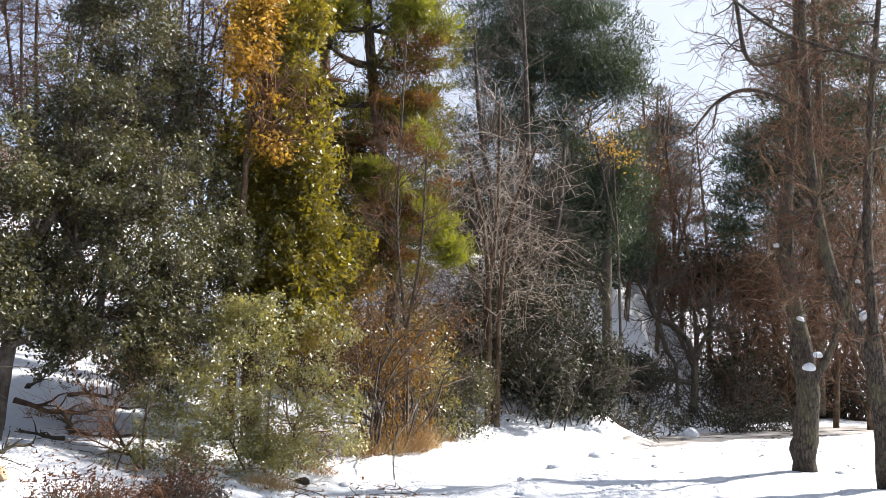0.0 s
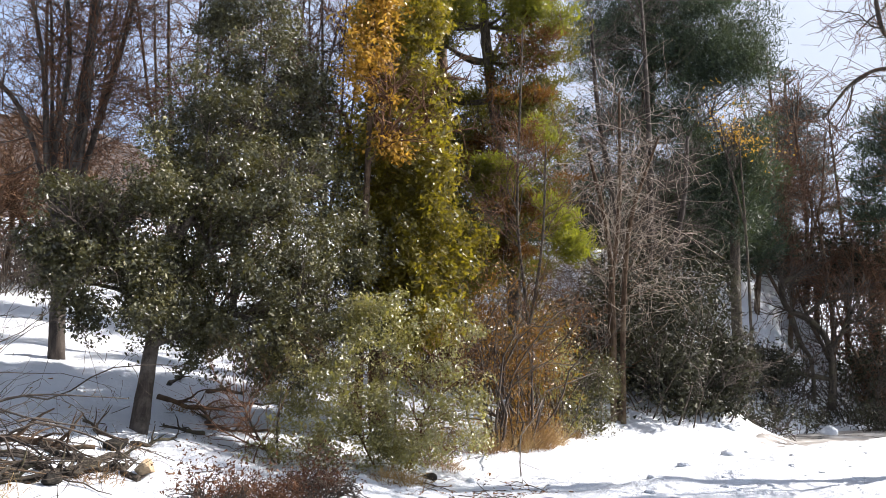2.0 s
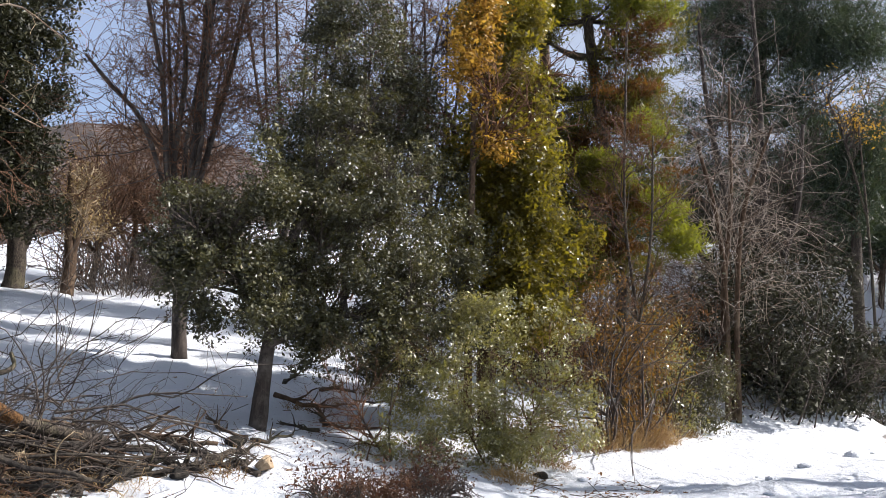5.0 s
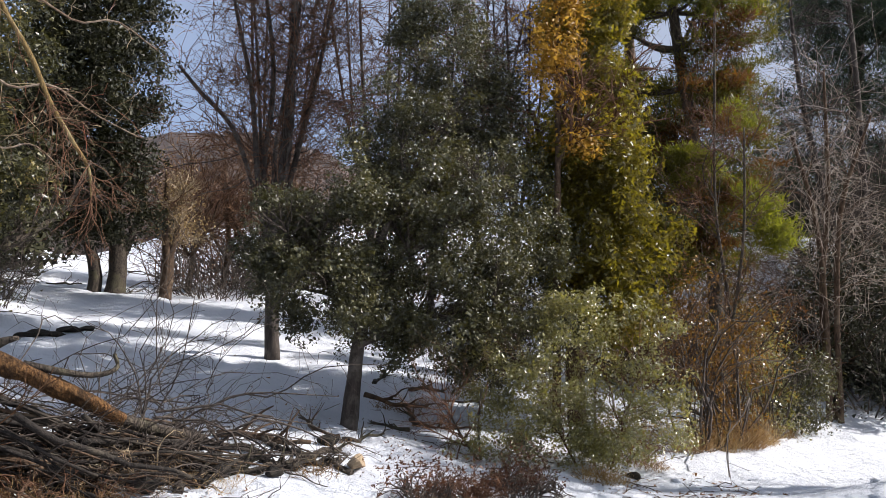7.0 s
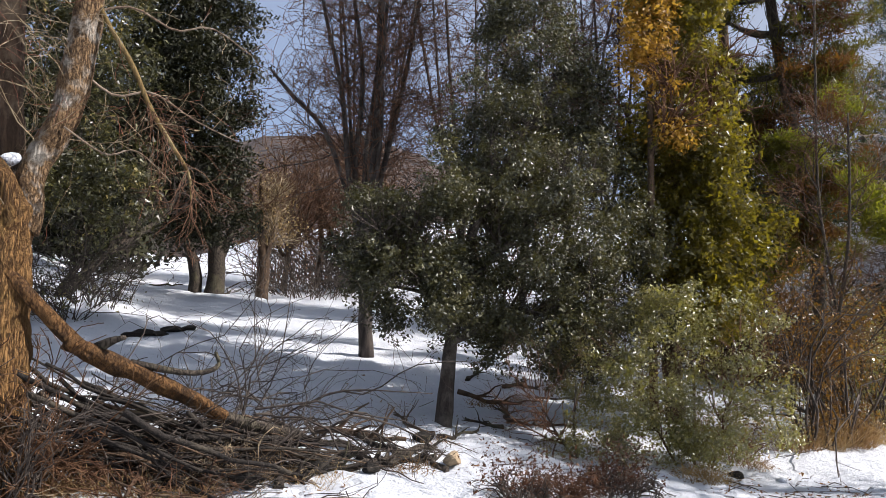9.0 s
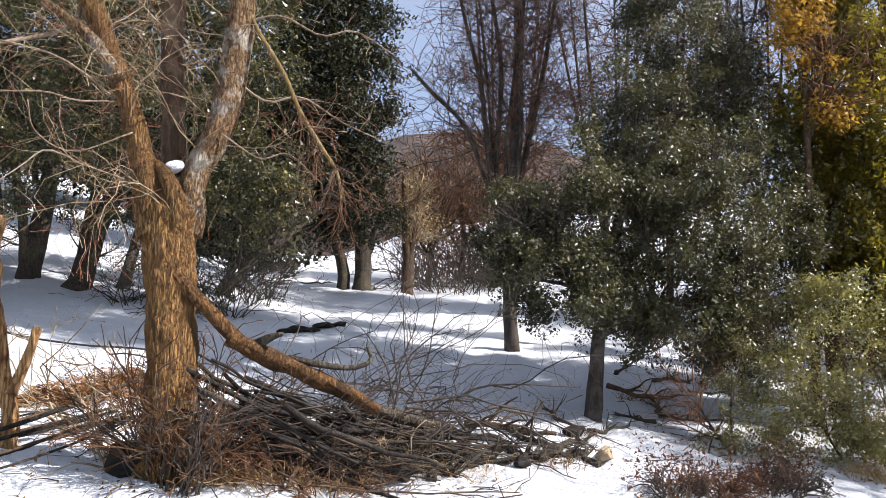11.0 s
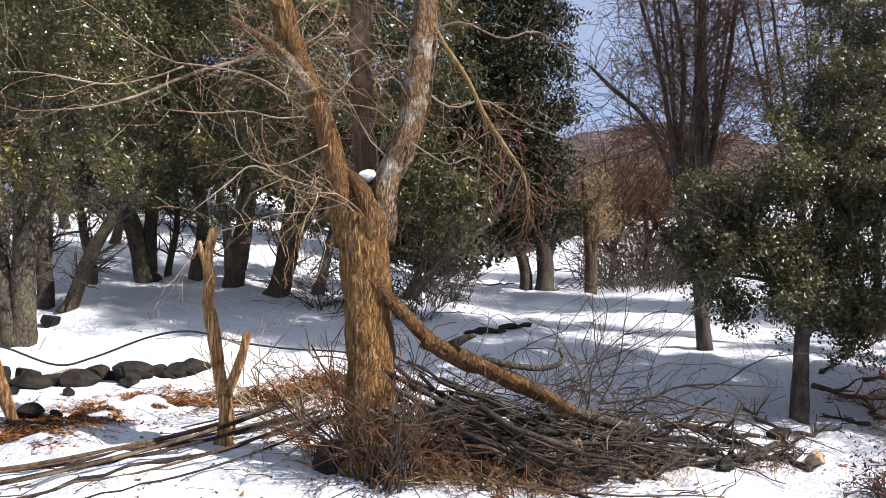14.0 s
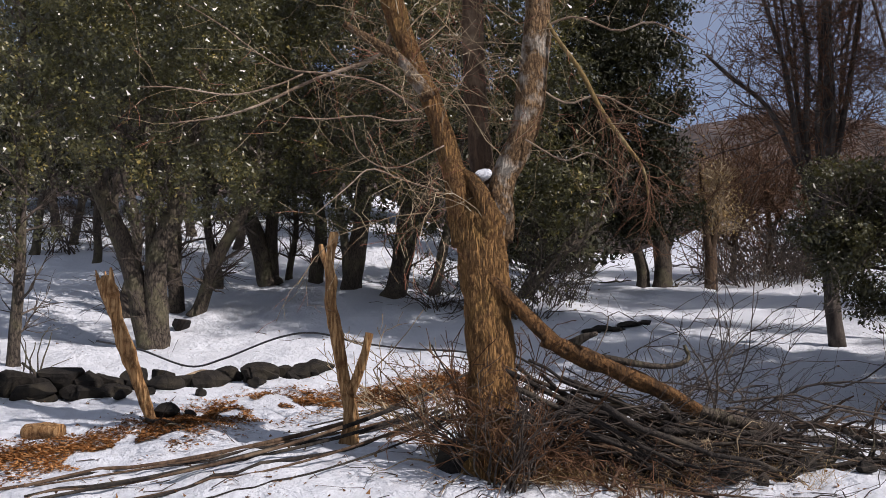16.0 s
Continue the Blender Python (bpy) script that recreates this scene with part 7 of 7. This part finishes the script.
for i, (xy, z) in enumerate([((-12.66, 2.21), 0.30), ((-12.66, 2.5), 0.26), ((-12.59, 2.79), 0.34), ((-12.57, 3.07), 0.30), ((-12.56, 3.31), 0.24), ((-12.67, 1.86), 0.30), ((-12.68, 3.79), 0.22), ((-12.62, 4.12), 0.2)]):
    rock("stone", xy, (z * 1.25, z, z * 0.9), 620 + i, STONE, "dark angular boulder heaped beside a ditch", "stones along the ditch", 0.45)
dead_branch((-13.44, 2.66), 2.0, 0.035, 175, 640, BARK_DARK, 0.9)
dead_branch((-10.23, 3.4), 0.9, 0.03, 10, 641, BARK_DARK, 0.1)


def log(xy, length, r, head, label):
    x, y = xy
    z = float(ground_z(x, y)) + r * 0.8
    h = math.radians(head)
    dx, dy = math.cos(h) * length / 2, math.sin(h) * length / 2
    root = thing("log", on_ground(xy), label, "log")
    rods("log_bark", [[(x - dx, y - dy, z, r), (x, y, z + 0.01, r * 1.03), (x + dx, y + dy, z, r * 0.95)]], 12, 14, BARE_WOOD, root, 0.08)
    rods("cut_face", [[(x - dx * 1.005, y - dy * 1.005, z, r * 0.9), (x - dx * 0.98, y - dy * 0.98, z, r * 0.9)]], 3, 14, CUT_WOOD, MADE[-1], 0.02, "pale sawn end")


log((-10.77, 2.22), 0.45, 0.09, 40, "short sawn log lying on the snow")


def litter():
    rng = np.random.default_rng(55)
    (ax, ay), (bx, by) = (-10.04, 1.52), (-10.79, 7.76)
    n = 60000
    u, w = rng.uniform(-0.15, 1.05, n), rng.normal(size=n) * 0.34
    l = math.hypot(bx - ax, by - ay)
    ux, uy = (bx - ax) / l, (by - ay) / l
    x = ax + (bx - ax) * u - uy * w + 0.25 * np.sin(u * 9)
    y = ay + (by - ay) * u + ux * w
    p = np.stack([x, y, 0 * x], 1)
    keep = 0.7 * wave(p, 1.7, 3.0) + 0.5 * wave(p, 6.0, 1.0) > -0.1 - 0.55 * np.clip(u - 0.2, 0, 1)
    keep &= rng.uniform(0, 1, n) < 0.75
    x, y = x[keep], y[keep]
    pts = np.stack([x, y, ground_z(x, y) + rng.uniform(0.004, 0.03, len(x))], 1)
    v, t = leaves(pts, np.zeros_like(pts), 0.042, rng, 0.6, 2.0, 0.5, True)
    tagged(make("leaf_litter", v, None, t, LEAF_LITTER), "orange brown fallen leaves strewn over thawing snow", "leaf litter", kind="stuff")


litter()


def clods():
    """Crumbs and lumps of snow pushed aside along the road edge and under the trees."""
    rng = np.random.default_rng(77)
    bm = bmesh.new()
    bmesh.ops.create_icosphere(bm, subdivisions=1, radius=1.0)
    base = np.array([v.co for v in bm.verts])
    tri = np.array([[v.index for v in f.verts] for f in bm.faces])
    bm.free()
    parts = []
    n = 240
    along, side = rng.uniform(-3, 30, n), np.concatenate([rng.normal(size=n // 2) * 0.7 - 1.0, rng.uniform(-5, 1.5, n - n // 2)])
    x, y = -0.87 * (side + 5.5) + 0.5 * along, 0.5 * (side + 5.5) + 0.87 * along
    z = ground_z(x, y)
    size = 0.02 + 0.05 * rng.uniform(0, 1, n) ** 3 + 0.10 * (rng.uniform(0, 1, n) > 0.97)
    for i in range(n):
        v = base * (1 + 0.25 * wave(base, 2.5, i)[:, None]) * size[i] * np.array([1.2, 1.0, 0.7])
        parts.append((v + np.array([x[i], y[i], z[i] + size[i] * 0.05]), tri))
    v, t = shift(parts)
    tagged(make("snow_clods", v, None, t, SNOW, smooth=True), "crumbs and lumps of loose snow", "snow", kind="stuff")


clods()


def debris():
    """Bits of bark, twig and dead leaf that lie on the snow under the trees."""
    rng = np.random.default_rng(78)
    n = 5200
    along, side = rng.uniform(-6, 10, n), np.abs(rng.normal(size=n)) * np.where(np.arange(n) % 3, 1.8, 6.0) + 0.1
    x, y = -0.87 * (side + 5.5) + 0.5 * along, 0.5 * (side + 5.5) + 0.87 * along
    p = np.stack([x, y, 0 * x], 1)
    ok = wave(p, 1.6, 2.0) + 0.6 * wave(p, 4.0, 1.0) > -0.1
    x, y = x[ok], y[ok]
    pts = np.stack([x, y, ground_z(x, y) + 0.01], 1)
    v, t = leaves(pts, np.zeros_like(pts), 0.05, rng, 0.5, 1.5, 0.6, True)
    tagged(make("dead_leaves", v, None, t, LEAF_RUST), "scattered dead leaves on snow", "leaf litter", kind="stuff")
    m = 560
    i = rng.integers(0, len(x), m)
    way = unit(rng.normal(size=(m, 3)) * np.array([1, 1, 0.25]))
    q0 = pts[i] + np.array([0, 0, 0.01])
    l = rng.uniform(0.08, 0.45, m)[:, None]
    path = np.stack([q0, q0 + way * l * 0.5 + rng.normal(size=(m, 3)) * 0.02, q0 + way * l], 1)
    path[:, :, 2] = np.maximum(path[:, :, 2], ground_z(path[:, :, 0], path[:, :, 1]) + 0.004)
    v, q, _ = tubes(path, np.full((m, 3), 0.004) * rng.uniform(0.5, 1.6, (m, 1)), 3)
    tagged(make("fallen_twigs", v, q, None, TWIG_DARK), "short dark twigs scattered on snow", "twigs", kind="stuff")


debris()


def ground_sticks():
    """Long bare poles lying on the snow beside the heap."""
    for i, (a, b, r) in enumerate([((-9.05, 1.07), (-8.67, 5.57), 0.028), ((-8.48, 1.54), (-8.24, 5.57), 0.021), ((-7.84, 2.23), (-8.5, 6.06), 0.026), ((-8.7, 1.7), (-8.82, 6.3), 0.017), ((-9.22, 4.63), (-9.85, 7.26), 0.018),
                                   ((-8.25, 1.25), (-8.35, 5.2), 0.024), ((-7.95, 1.75), (-7.9, 5.3), 0.016), ((-8.9, 1.9), (-8.45, 5.9), 0.02), ((-7.5, 2.6), (-7.75, 5.5), 0.014), ((-8.6, 0.9), (-8.0, 4.3), 0.018)]):
        k = np.linspace(0, 1, 16)
        x, y = a[0] + (b[0] - a[0]) * k, a[1] + (b[1] - a[1]) * k
        y = y + 0.05 * np.sin(k * 4 + i)
        z = np.maximum(ground_z(*a) * (1 - k) + ground_z(*b) * k + r + 0.03 + 0.25 * k ** 3, ground_z(x, y) + r * 0.4)
        v, q, t = tubes(np.stack([x, y, z], 1)[None], (r * np.linspace(0.5, 1, 16))[None], 8, 0.06, True, i)
        tagged(make("pole", v, q, t, BARK_BROWN if i % 3 == 0 else BARK_STICK, smooth=True), "long dark cut branch lying on snow", "branch", "branches on the snow")


ground_sticks()


# ---- snow lodged in the trees ----
def snow_lump(x, y, z, r, seed, label):
    rng = np.random.default_rng(seed)
    bm = bmesh.new()
    bmesh.ops.create_icosphere(bm, subdivisions=3, radius=1.0)
    stretch = np.array([rng.uniform(0.8, 1.2), rng.uniform(0.7, 1.1), rng.uniform(0.8, 1.2)])
    for vt in bm.verts:
        q = np.array(vt.co)
        q = q * (1 + 0.22 * wave(q, 1.8, seed) + 0.08 * wave(q, 5.0, seed))
        if q[2] < -0.3:
            q[2] = -0.3 + (q[2] + 0.3) * 0.3
        vt.co = q * stretch * r
    me = bpy.data.meshes.new("snow_lump")
    bm.to_mesh(me)
    bm.free()
    me.materials.append(SNOW)
    me.polygons.foreach_set("use_smooth", np.full(len(me.polygons), True))
    ob = new("snow_lump", me)
    ob.matrix_world = pose(x, y, z, rng.normal() * 12, rng.normal() * 12, rng.uniform(0, 360))
    tagged(ob, label, "snow", "lumps of snow in trees")


snow_lump(*(-6.85, 5.22, 3.56, 0.085), 1, "lump of snow lodged in the pollard's fork")
for i, (x, y, z, r) in enumerate([(5.79, 14.27, 1.95, 0.10), (5.94, 14.26, 2.15, 0.06), (5.78, 14.49, 2.74, 0.07), (5.53, 14.64, 3.97, 0.05), (5.81, 12.35, 2.60, 0.09), (5.86, 12.55, 3.11, 0.05)]):
    snow_lump(x, y, z, r, 20 + i, "lump of snow lodged on a roadside tree")
for i, (x, y, z, r) in enumerate([(7.19, 26.54, 0.78, 0.226), (3.45, 20.21, 0.53, 0.117), (3.17, 20.05, 0.49, 0.090)] ):
    snow_lump(x, y, float(ground_z(x, y)) + r * 0.1, r * 0.9, 40 + i, "rounded lump of snow beside the road")
